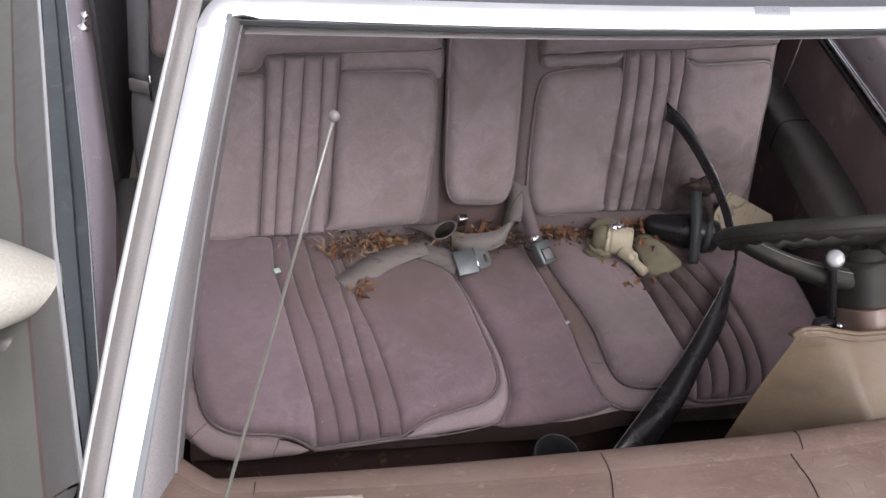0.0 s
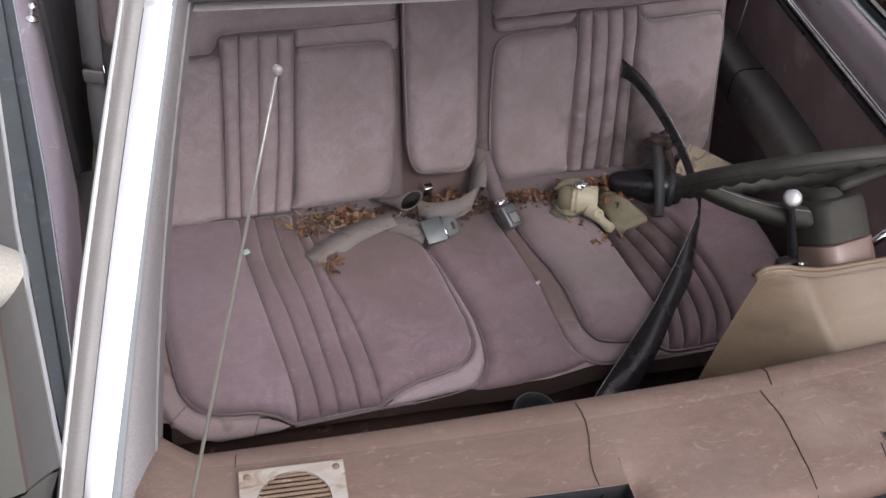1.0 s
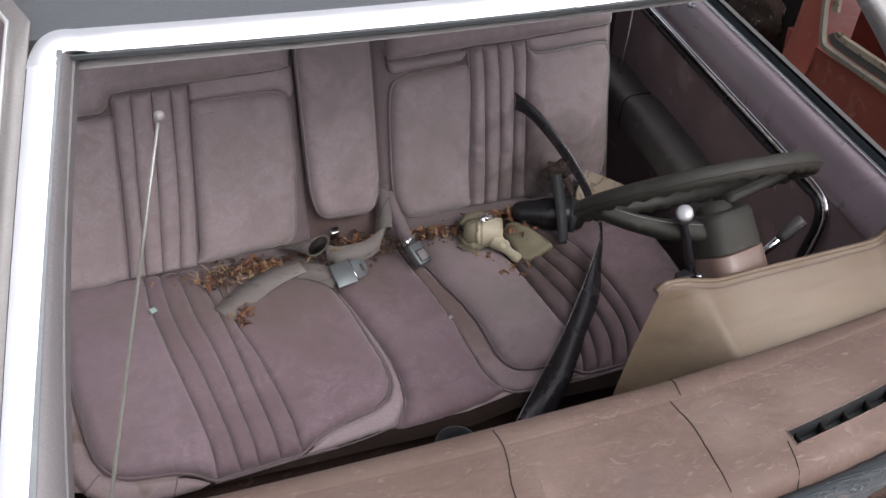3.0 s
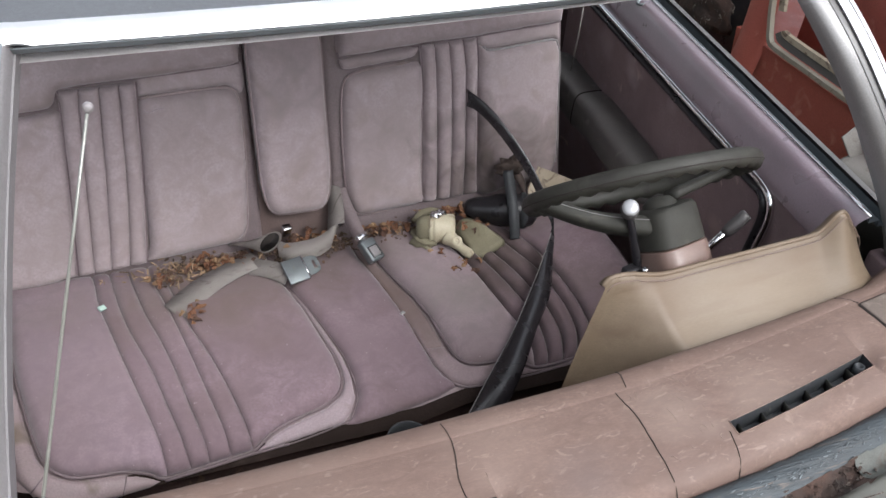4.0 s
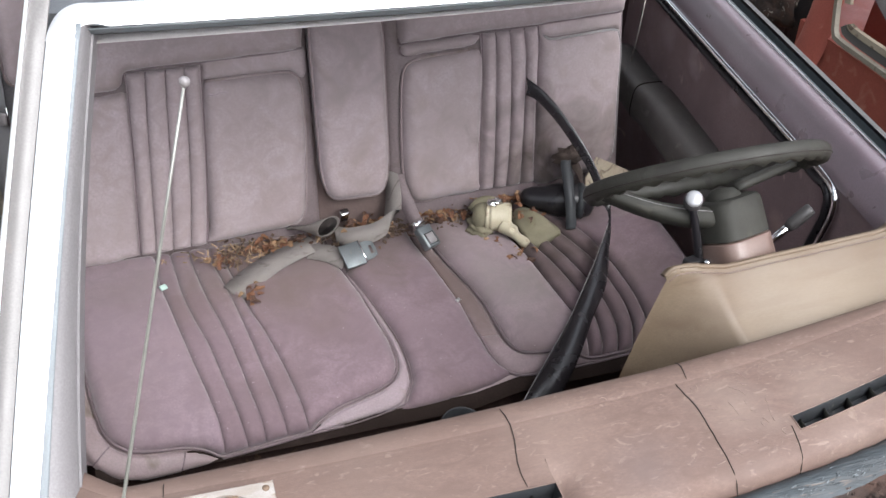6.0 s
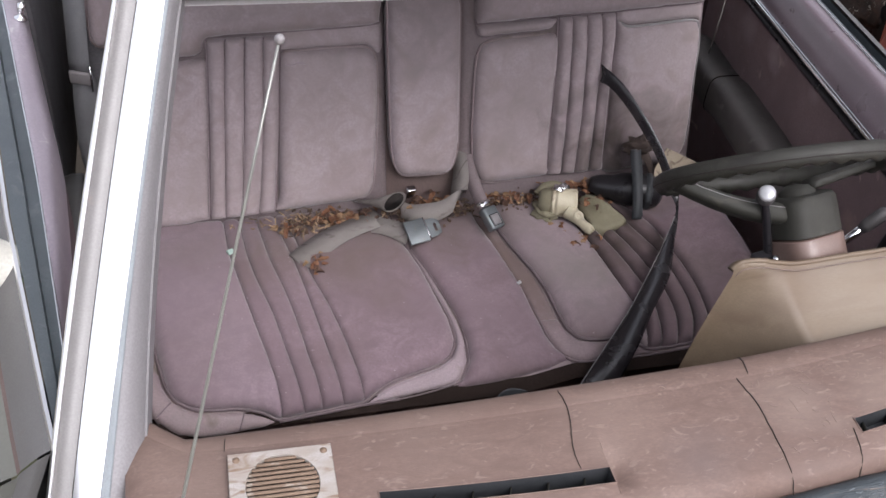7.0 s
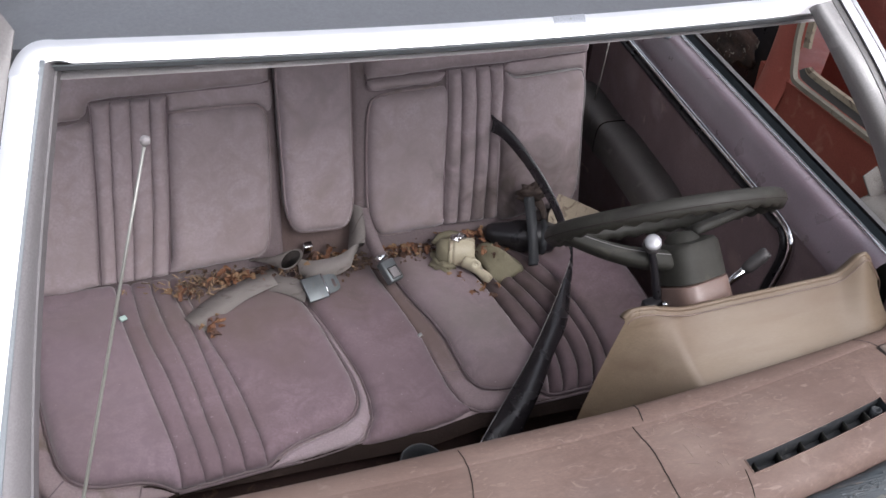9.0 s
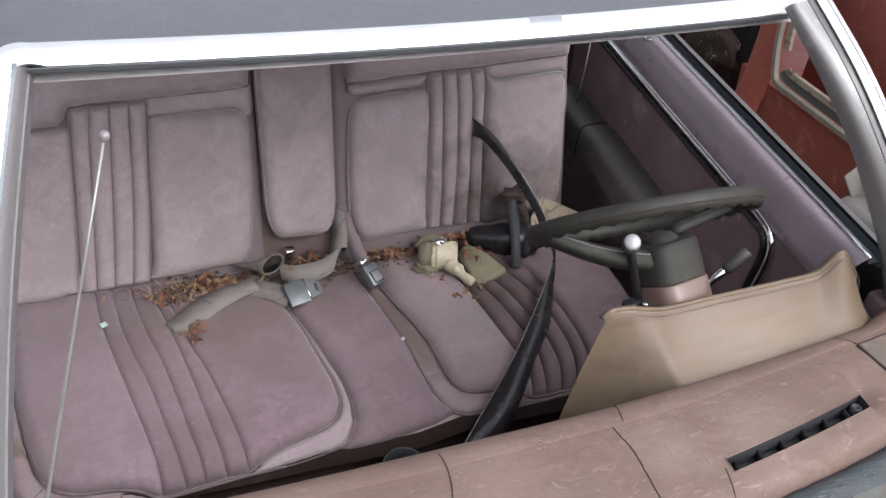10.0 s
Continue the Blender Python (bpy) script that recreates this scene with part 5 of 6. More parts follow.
part("slot_boss", mesh("slot_boss", *lathe([(0.0085, -0.02), (0.0085, 0.0), (0.0060, 0.001), (0.0055, -0.004), (0.0, -0.004)], boss, (0, 0.1, 1), 16), RUBBER), dash, "dark round boss in the slot")

# Rusty speaker plate on the passenger's side.
SX, SY, SZ = -0.421, -0.982, 0.909
spk = thing("speaker_grille", (SX, SY, SZ - 0.004), "rusty pale speaker plate with round slotted grille in the dashboard", "speaker grille")
tilt = pose(SX, SY, SZ, 0, 0, -1.5)
ringn = 48
outer_sq = []
for j in range(ringn):
    a = 2 * math.pi * j / ringn
    k = 1 / max(abs(math.cos(a)), abs(math.sin(a)))
    outer_sq.append((0.062 * math.cos(a) * k, 0.062 * math.sin(a) * k))
rows = [[tilt @ Vector((x, y, z)) for x, y in ring_] for ring_, z in (
    (outer_sq, -0.004), (outer_sq, 0.0035), ([(x * 0.985, y * 0.985) for x, y in outer_sq], 0.005),
    ([(0.0435 * math.cos(2 * math.pi * j / ringn), 0.010 + 0.0435 * math.sin(2 * math.pi * j / ringn)) for j in range(ringn)], 0.005),
    ([(0.0425 * math.cos(2 * math.pi * j / ringn), 0.010 + 0.0425 * math.sin(2 * math.pi * j / ringn)) for j in range(ringn)], -0.001))]
part("plate", soften(mesh("plate", *loft(rows, True), RUSTPLATE)), spk, "white plate with rust blooms")
part("cone", mesh("cone", *lathe([(0.0428, 0.0008), (0.02, 0.0004), (0.001, 0.0004)], tilt @ Vector((0, 0.010, 0)), (0, 0, 1), 24), RUST), spk, "rusty dark speaker cone")
for i in range(13):
    y = -0.0388 + 0.00645 * i
    hw = math.sqrt(0.0430**2 - y * y)
    part("grille_bar", mesh("grille_bar", *box((2 * hw, 0.0045, 0.003), tilt @ pose(0, y + 0.010, 0.0030), 0.001, 1), RUSTGRILLE), spk, "rusty grille bar")
for cx, cy in ((-0.052, 0.052), (0.052, 0.052), (-0.052, -0.052), (0.052, -0.052)):
    part("screw", mesh("screw", *lathe([(0.0045, 0.0), (0.0045, 0.0015), (0.002, 0.003), (0.0, 0.003)], tilt @ Vector((cx, cy, 0.004)), (0, 0, 1), 10), RUSTGRILLE), spk, "rusty plate screw")

# Speaker cover on the driver's side, same vinyl, round slotted field.
GX, GY, GZ = 0.737, -0.914, 0.9215
grl = thing("speaker_cover", (GX, GY, GZ - 0.005), "brown plastic speaker cover with dark slots, set in the dashboard", "speaker cover")
gt = pose(GX, GY, GZ, 0, -1.2, 8)
part("plate", mesh("plate", *box((0.125, 0.125, 0.008), gt, 0.003), COVER), grl)
part("joint", mesh("joint", *box((0.129, 0.129, 0.006), gt @ pose(0, 0, -0.0005), 0.003), DARK), grl, "dark joint round the cover")
for i in range(11):
    y = -0.045 + 0.009 * i
    hw = math.sqrt(max(0.0004, 0.048**2 - y * y))
    for sx in (-0.5, 0.5):
        part("slot", mesh("slot", *box((hw * 0.92, 0.0038, 0.0012), gt @ pose(sx * hw, y, 0.0042, 0, 0, 12), 0.0004, 1), DARK), grl, "dark slot")

# Instrument hood: rises from the rear edge of the dash to a lip facing the driver.
lipx = [(0.266, 0.950), (0.276, 0.962), (0.300, 0.963), (0.345, 0.953), (0.378, 0.948), (0.45, 0.953), (0.523, 0.957), (0.60, 0.962), (0.652, 0.966), (0.670, 0.978), (0.685, 0.999), (0.694, 1.005), (0.704, 1.000), (0.722, 0.978), (0.748, 0.945), (0.757, 0.90)]
L = [(x, z) for x, z in curve(lipx, 4)]
L = sorted(L + [(0.271, 0.957), (0.281, 0.963), (0.286, 0.9632), (0.291, 0.9634), (0.296, 0.9634), (0.3055, 0.9628), (0.312, 0.9618), (0.318, 0.9608)])
hood_rows = []
for k, (x, z) in enumerate(L):
    f = min(1.0, max(0.0, (x - 0.266) / 0.080))
    f = f * f * (3 - 2 * f)
    bx = float(np.interp(x, [0.346, 0.40, 0.655, 0.70, 0.757], [0.372, 0.425, 0.650, 0.715, 0.785]))
    top = np.array((x, -0.745, z))
    base = np.array((bx, rear_y(bx) - 0.012, 0.868 + 0.018 * bx))
    if f < 1:
        base = np.array((0.226, -0.742, 0.70)) * (1 - f) + np.array((0.372, rear_y(0.372) - 0.012, 0.868 + 0.018 * 0.372)) * f
    row = []
    for t in np.linspace(0, 1, 14):
        scoop = 0.009
        row.append(base + (top - base) * t + np.array((0, 0.5 * scoop, -scoop)) * math.sin(math.pi * t))
    row += [top + (0, 0.004, 0.003), top + (0, 0.012, 0.002), top + (0, 0.018, -0.004), top + (0.03 * (1 - f), 0.016, -0.03), top + (0.06 * (1 - f), 0.04 - 0.07 * f, -0.12)]
    hood_rows.append(row)
hood = thing("instrument_hood", (0.46, -0.8, 0.84), "tan plastic instrument hood rising from the dashboard before the driver", "instrument hood")
part("cover", mesh("cover", *loft(hood_rows), TAN), hood)
part("lip", mesh("lip", *tube([r[14] + np.array((0, 0.002, 0.0)) for r in hood_rows], 0.0042, 6), TAN), hood, "rounded rear lip")
part("lip_groove", mesh("lip_groove", *tube([r[13] + np.array((0, -0.007, 0.0006)) for r in hood_rows], 0.0009, 5), COLUMN), hood, "brown seam before the lip")


# ---- steering column and wheel ----
WC = Vector((0.394, -0.60, 1.022))
WA = radians(45.5)
WN = Vector((0, math.cos(WA), math.sin(WA)))
WU = Vector((0, -math.sin(WA), math.cos(WA)))
steer = thing("steering_column", (0.47, -0.72, 0.80), "steering column with dusty olive two-spoke wheel, gear lever and stalk", "steering column")
R = 0.180
ringp = [WC + R * (math.cos(a) * Vector((1, 0, 0)) + math.sin(a) * WU) for a in np.linspace(0, 2 * math.pi, 73)[:-1]]
rim_v, rim_f = [], []
for i, c in enumerate(ringp):
    a = 2 * math.pi * i / 72
    out = (c - WC).normalized()
    for j in range(14):
        b = 2 * math.pi * j / 14
        grip = 0.0024 * (1 if i % 2 else -1) if math.cos(b - 4.2) > 0.55 else 0
        r = 0.0125 + grip
        rim_v.append(c + out * (r * math.cos(b)) + WN * (r * 1.15 * math.sin(b)))
    for j in range(14):
        n2, q2 = (i + 1) % 72, (j + 1) % 14
        rim_f.append((i * 14 + j, n2 * 14 + j, n2 * 14 + q2, i * 14 + q2))
rim = part("rim", mesh("rim", rim_v, rim_f, RIM), steer, "dusty olive rim with ribbed finger grips")
part("rim_seam", mesh("rim_seam", *tube([c + (c - WC).normalized() * 0.0122 - WN * 0.0040 for c in ringp], 0.0009, 5, True), DARK), rim)
HUB = Vector((0.422, -0.632, 0.990))
BOSS = Vector((0.430, -0.655, 0.972))
for sgn in (-1, 1):
    tip = WC + Vector((sgn * (R - 0.004), 0, 0)) - WU * (0.02 if sgn < 0 else 0.0)
    root = BOSS + Vector((-0.035, 0.006, -0.002)) if sgn < 0 else HUB + Vector((0.02, 0.012, 0.012))
    rows = []
    for t in np.linspace(0, 1, 10):
        c = root.lerp(tip, t) - WN * (0.010 if sgn < 0 else 0.0) * math.sin(math.pi * t)
        w, h = (0.028 - 0.010 * t, 0.018 - 0.006 * t) if sgn < 0 else (0.018 - 0.004 * t, 0.010 - 0.002 * t)
        rows.append([c + WU * w * math.copysign(abs(math.cos(b)) ** 0.7, math.cos(b)) + WN * h * math.copysign(abs(math.sin(b)) ** 0.7, math.sin(b)) for b in np.linspace(0, 2 * math.pi, 21)[:-1]])
    spoke = part("spoke", mesh("spoke", *loft(rows, True, True), OLIVE if sgn < 0 else RIM), steer, "dusty olive padded spoke")
    part("seam", mesh("seam", *tube([Vector(r[1]) + WU * 0.0005 for r in rows], 0.0006, 5), TRIM if sgn < 0 else DARK), spoke, "fine moulded edge")
part("hub", mesh("hub", *lathe([(0.0, 0.020), (0.018, 0.018), (0.028, 0.008), (0.030, -0.01), (0.030, -0.04)], HUB, WN, 24), OLIVE), steer, "olive wheel hub")
CN = Vector((0.12, -0.58, -0.80)).normalized()
turn = CN.to_track_quat("Z", "Y").to_matrix().to_4x4()
ring2 = corners([(-0.050, -0.036, 0.016), (0.050, -0.036, 0.016), (0.046, 0.036, 0.03), (-0.046, 0.036, 0.03)], 7)
lay = lambda k, d: [BOSS + turn @ Vector((x * k, y * k, d)) for x, y in ring2]
part("upper_shroud", soften(mesh("upper_shroud", *loft([lay(0.5, -0.034), lay(0.90, -0.032), lay(0.99, -0.026), lay(1.02, 0.0), lay(1.04, 0.030)], True, True), OLIVE), 50), steer, "olive column shroud")
part("collar", soften(mesh("collar", *loft([lay(1.02, 0.0325), lay(1.07, 0.034), lay(1.10, 0.06), lay(1.14, 0.10), lay(1.15, 0.18)], True, True), COLUMN), 50), steer, "glossy brown column housing")
part("column_tube", mesh("column_tube", *lathe([(0.045, 0.15), (0.042, 0.42), (0.0, 0.42)], BOSS, CN, 24), COLUMN), steer, "brown column tube")
KN = Vector((0.341, -0.66, 1.023))
lever = curve([(0.392, -0.668, 0.880), (0.372, -0.668, 0.925), (0.352, -0.663, 0.985), KN - Vector((0, 0, 0.01))], 5)
part("gear_lever", mesh("gear_lever", *tube(lever, np.linspace(0.008, 0.0055, len(lever)), 10), GLOSSBLACK), steer, "black gear lever")
part("lever_knob", mesh("lever_knob", *lathe([(0.0, 0.0095), (0.009, 0.0090), (0.0130, 0.006), (0.0146, 0.0), (0.0142, -0.008), (0.011, -0.015), (0.007, -0.019), (0.006, -0.03)], KN, (-0.3, -0.45, 0.85), 22), GREYVINYL), steer, "grey lever knob")
part("knob_cap", mesh("knob_cap", *lathe([(0.0126, -0.003), (0.0132, 0.0), (0.0124, 0.003), (0.009, 0.0052), (0.004, 0.0062), (0.0006, 0.0064)], KN + 0.008 * Vector((-0.3, -0.45, 0.85)), (-0.35, -0.55, 0.75), 22), KNOB), steer, "bright metal knob cap")
part("lever_pivot", mesh("lever_pivot", *box((0.05, 0.02, 0.018), pose(0.373, -0.672, 0.905, 0, 0, 12), 0.004), GLOSSBLACK), steer, "black lever pivot")
part("pivot_pin", mesh("pivot_pin", *lathe([(0.006, 0), (0.006, 0.012), (0.0, 0.013)], (0.382, -0.683, 0.909), (-0.2, -0.6, 0.7), 12), CHROME), steer, "bright pivot pin")
ST0, ST1 = Vector((0.566, -0.60, 0.838)), Vector((0.641, -0.60, 0.913))
part("stalk_rod", mesh("stalk_rod", *tube([ST0.lerp(ST1, t) for t in (0, 0.3, 0.6)], [0.006, 0.0075, 0.008], 12), CHROME), steer, "chrome signal stalk")
part("stalk_grip", mesh("stalk_grip", *tube([ST0.lerp(ST1, t) for t in (0.5, 0.6, 0.85, 0.97, 1.0)], [0.0085, 0.0115, 0.012, 0.0115, 0.009], 14), GREYVINYL), steer, "grey stalk grip")


# ---- antenna and mirror ----
ant = thing("radio_antenna", (-0.628, -1.35, 0.86), "slender grey antenna mast with a small round tip", "antenna")
A0, A1 = Vector((-0.628, -1.35, 0.86)), Vector((-0.424, -1.117, 1.576))
part("mast", mesh("mast", *tube([A0.lerp(A1, t) for t in np.linspace(0, 1, 10)], np.linspace(0.0019, 0.0010, 10), 8), GREYMAST), ant)
part("base", mesh("base", *lathe([(0.016, 0.0), (0.014, 0.012), (0.007, 0.022), (0.004, 0.03), (0.0, 0.03)], A0, (0, 0, 1), 18), RUBBER), ant, "black antenna base")
part("tip", mesh("tip", *lathe([(0.0, 0.0034), (0.0020, 0.0029), (0.0033, 0.0011), (0.0034, 0), (0.0030, -0.0018), (0.0013, -0.0034)], A1, A1 - A0, 14), TRIM), ant, "small pale ball tip")

mirror = thing("door_mirror", (-0.80, -0.66, 0.86), "cream painted door mirror on a broken stalk", "door mirror")
rows = []
for t in np.linspace(0, 1, 16):
    r = math.sin(math.pi * min(1, t * 0.5 + 0.02)) ** 0.75 if t < 1 else 1.0
    c = Vector((-0.715 - 0.24 * t, -0.575 - 0.035 * t + 0.02 * t * t, 0.950 + 0.02 * t))
    rows.append([c + Vector((0, 0.098 * r * math.cos(b), 0.075 * r * math.sin(b))) for b in np.linspace(0, 2 * math.pi, 25)[:-1]])
part("housing", mesh("housing", *loft(rows, True, True), MIRRORPAINT), mirror, "rounded cream mirror housing")
part("stalk", mesh("stalk", *tube(curve([(-0.800, -0.63, 0.90), (-0.792, -0.655, 0.878), (-0.782, -0.685, 0.862), (-0.775, -0.705, 0.852)], 4), [0.018] * 4 + [0.015] * 4 + [0.012] * 5, 12), BELTPAINT), mirror, "grey mirror stalk")
for i, (a, b) in enumerate((((-0.772, -0.715, 0.868), (-0.768, -0.745, 0.862)), ((-0.780, -0.720, 0.868), (-0.782, -0.752, 0.866)), ((-0.776, -0.715, 0.87), (-0.775, -0.75, 0.88)))):
    part("wire", mesh("wire", *tube(curve([a, (Vector(a) + Vector(b)) / 2 + Vector((0.004 * (i - 1), 0, 0.005)), b], 4), 0.0012, 6), RUST), mirror, "bare rusty wire")


# ---- loose things on the seat ----
# Passenger's lap belt with its latch plate.
lap = thing("passenger_lap_belt", (-0.15, -0.07, 0.51), "worn grey seat belt lying loose over the cushion with latch plate", "seat belt")
bp = curve([(-0.305, -0.142, 0.510), (-0.268, -0.112, 0.513), (-0.222, -0.078, 0.515), (-0.175, -0.054, 0.516), (-0.128, -0.036, 0.517), (-0.105, -0.026, 0.516)], 6)
n_ = len(bp)
sd = [(-0.55 + 0.15 * t, 0.80, 0.12 - 0.1 * t) for t in np.linspace(0, 1, n_)]
part("webbing", mesh("webbing", *ribbon(bp, sd, 0.054 + 0.003 * np.sin(np.linspace(0, 7, n_)), 0.0022), WEBBING), lap, "grey woven webbing")
bp = curve([(-0.125, -0.048, 0.512), (-0.105, -0.062, 0.518), (-0.082, -0.080, 0.520), (-0.058, -0.100, 0.516)], 6)
part("webbing", mesh("webbing", *ribbon(bp, [(0.5, 0.7, 0.35)] * len(bp), np.linspace(0.038, 0.044, len(bp)), 0.0022), WEBBING), lap, "grey webbing folded under to the plate")
lt = pose(-0.043, -0.102, 0.530, 24, -4, 10)
plate = part("latch_plate", mesh("latch_plate", *box((0.046, 0.056, 0.007), lt, 0.002), STEEL), lap, "grey steel latch plate")
tongue_ = corners([(0.022, -0.022, 0.003), (0.050, -0.022, 0.014), (0.058, 0.0, 0.02), (0.050, 0.022, 0.014), (0.022, 0.022, 0.003)], 5)
slot_ = corners([(0.040, -0.010, 0.002), (0.047, -0.010, 0.002), (0.047, 0.010, 0.002), (0.040, 0.010, 0.002)], 9)
tn = len(tongue_)
slot_ = [slot_[int(i * len(slot_) / tn)] for i in range(tn)]
tr = lambda ring_, z: [lt @ Vector((x, y, z)) for x, y in ring_]
part("tongue", soften(mesh("tongue", *loft([tr(slot_, -0.001), tr(tongue_, -0.001), tr(tongue_, 0.0015), tr(slot_, 0.0015)], True), STEEL), 40), plate, "steel tongue with a slot")
part("plate_edge", mesh("plate_edge", *tube([lt @ Vector((0.023, y, 0.0035)) for y in (-0.027, 0.027)], 0.0018, 6), CHROME), plate, "bright worn edge")
loop = curve([(-0.058, -0.006, 0.518), (-0.040, -0.026, 0.520), (-0.015, -0.034, 0.524), (0.030, -0.030, 0.526), (0.068, -0.012, 0.540), (0.082, 0.018, 0.566), (0.085, 0.040, 0.592), (0.086, 0.070, 0.612)], 6)
sd = [(0.15 * t, 0.75 - 0.3 * t, 0.6 - 0.2 * t) if t < 0.6 else (0.6, -0.7, 0.1) for t in np.linspace(0, 1, len(loop))]
sd = [np.array(sd[max(0, i - 3):i + 4]).mean(0) for i in range(len(sd))]
part("webbing", mesh("webbing", *ribbon(loop, sd, 0.042, 0.0022), WEBBING), lap, "grey webbing looping behind the armrest")
def sleeve_ring(t, w, h):
    c = Vector((-0.128, 0.010, 0.534)).lerp(Vector((-0.080, -0.034, 0.562)), t)
    return [c + Vector((0.90, 0.30, -0.15)).normalized() * w * math.cos(b) + Vector((0.10, -0.30, 0.92)) * h * math.sin(b) for b in np.linspace(0, 2 * math.pi, 19)[:-1]]
part("sleeve", mesh("sleeve", *loft([sleeve_ring(-0.5, 0.010, 0.004), sleeve_ring(0, 0.017, 0.008), sleeve_ring(0.35, 0.022, 0.015), sleeve_ring(0.75, 0.027, 0.031), sleeve_ring(1, 0.028, 0.041), sleeve_ring(1.01, 0.0255, 0.038), sleeve_ring(0.7, 0.022, 0.027)], True), WEBBING), lap, "stiff belt sleeve, open end")
part("sleeve_mouth", mesh("sleeve_mouth", *loft([sleeve_ring(0.96, 0.0245, 0.035), sleeve_ring(0.5, 0.002, 0.002)], True, True), DARK), lap, "dark mouth of the sleeve")

whole("latch_tongue", mesh("latch_tongue", *box((0.022, 0.016, 0.030), pose(-0.030, 0.030, 0.536, 20, 0, 10), 0.003), CHROME), "small bright latch tongue hanging under the armrest", "latch tongue")

# Centre buckle on its short strap.
bk = thing("belt_buckle", (0.12, -0.06, 0.515), "grey push-button belt buckle on a short mauve strap", "belt buckle")
sp = curve([(0.094, 0.062, 0.605), (0.096, 0.045, 0.598), (0.102, 0.022, 0.582), (0.112, -0.012, 0.558), (0.119, -0.050, 0.543)], 5)
part("strap", mesh("strap", *ribbon(sp, [(0.75, -0.45, 0.3)] * len(sp), np.linspace(0.046, 0.032, len(sp)), 0.003), BACKBODY), bk)
bt = pose(0.131, -0.084, 0.533, 34, 8, 30) @ Matrix.Diagonal((1.05, 1.05, 1.05, 1))
part("case", mesh("case", *box((0.038, 0.050, 0.020), bt, 0.004), STEEL), bk, "grey buckle case")
part("button", mesh("button", *box((0.022, 0.022, 0.004), bt @ pose(0.0, -0.006, 0.0108), 0.0015), TRIM), bk, "square push button")
part("button_frame", mesh("button_frame", *tube([bt @ Vector((x, y - 0.006, 0.0105)) for x, y in ((-0.0125, -0.0125), (0.0125, -0.0125), (0.0125, 0.0125), (-0.0125, 0.0125))], 0.0012, 5, True), DARK), bk)
part("clip", mesh("clip", *box((0.030, 0.016, 0.018), bt @ pose(-0.004, 0.034, 0.002), 0.005), CHROME), bk, "bright mouth of the buckle")

# Yellowed wiper motor with a rag.
mot = thing("wiper_motor", (0.32, -0.07, 0.505), "yellowed plastic motor unit with lever arm lying on the cushion", "motor")
AX = Vector((0.80, -0.35, 0.10)).normalized()
def lump(c, r, amp, seed, n=14, m_=20):
    rows = []
    for i in range(n + 1):
        a = math.pi * i / n
        ring_ = []
        for j in range(m_):
            b = 2 * math.pi * j / m_
            d = Vector((math.sin(a) * math.cos(b), math.sin(a) * math.sin(b), math.cos(a)))
            k = 1 + amp * noise.noise(d * 2.2 + Vector((seed, 0, 0)))
            ring_.append(Vector(c) + Vector((d.x * r[0] * k, d.y * r[1] * k, max(d.z * r[2] * k, -r[2] * 0.75))))
        rows.append(ring_)
    return loft(rows, True)
DR = Vector((0.258, -0.040, 0.536))
part("gear_case", mesh("gear_case", *lathe([(0.0, -0.004), (0.020, -0.003), (0.028, 0.004), (0.031, 0.014), (0.031, 0.026), (0.029, 0.028)], DR, AX, 26), RAG), mot, "dirty khaki end cap")
part("case_flange", mesh("case_flange", *lump((0.268, -0.060, 0.518), (0.030, 0.034, 0.016), 0.6, 3.0), RAG), mot, "khaki flange under the cap")
part("motor_can", mesh("motor_can", *lathe([(0.030, 0.026), (0.0345, 0.028), (0.0345, 0.032), (0.0325, 0.034), (0.0325, 0.037), (0.0345, 0.039), (0.0345, 0.043), (0.033, 0.045), (0.033, 0.078), (0.029, 0.084), (0.0, 0.085)], DR, AX, 30), BEIGE), mot, "round yellowed motor can with two ribs")
arm_pts = [(0.312, -0.090, 0.538), (0.322, -0.112, 0.536), (0.333, -0.130, 0.530), (0.347, -0.150, 0.524)]
part("lever_arm", mesh("lever_arm", *tube(curve(arm_pts, 4), np.interp(np.linspace(0, 1, 13), [0, 0.3, 0.6, 0.85, 1], [0.020, 0.014, 0.010, 0.0125, 0.008]), 12), BEIGE), mot, "yellowed lever arm")
part("lever_boss", mesh("lever_boss", *lathe([(0.012, -0.010), (0.0135, 0.0), (0.012, 0.008), (0.004, 0.009), (0.0035, 0.005), (0.0, 0.005)], (0.322, -0.114, 0.542), (-0.2, -0.6, 0.75), 16), BEIGE), mot, "lever boss")
part("metal_tag", mesh("metal_tag", *lump((0.300, -0.050, 0.577), (0.019, 0.012, 0.007), 0.7, 6.0, 10, 14), CHROME), mot, "crumpled bright foil tag")
part("bracket", mesh("bracket", *tube(curve([(0.262, -0.010, 0.53), (0.280, 0.0, 0.542), (0.305, 0.0, 0.547), (0.335, -0.012, 0.54)], 4), 0.011, 10, flat=0.6), RAG), mot, "khaki mounting bracket")

rag = thing("crumpled_rag", (0.41, -0.08, 0.505), "crumpled khaki cloth lying beside the motor", "rag")
def cloth(x, y):
    k = noise.noise((x * 22, y * 22, 4.0))
    return 0.520 + 0.024 * math.exp(-(((x - 0.415 + 0.6 * (y + 0.1)) / 0.018) ** 2)) * math.exp(-((y + 0.085) / 0.06) ** 2) + 0.012 * k
cl = corners([(0.345, -0.03, 0.02), (0.395, -0.015, 0.02), (0.435, -0.06, 0.02), (0.448, -0.105, 0.012), (0.440, -0.130, 0.012), (0.375, -0.150, 0.01), (0.352, -0.135, 0.01), (0.355, -0.085, 0.02)], 6)
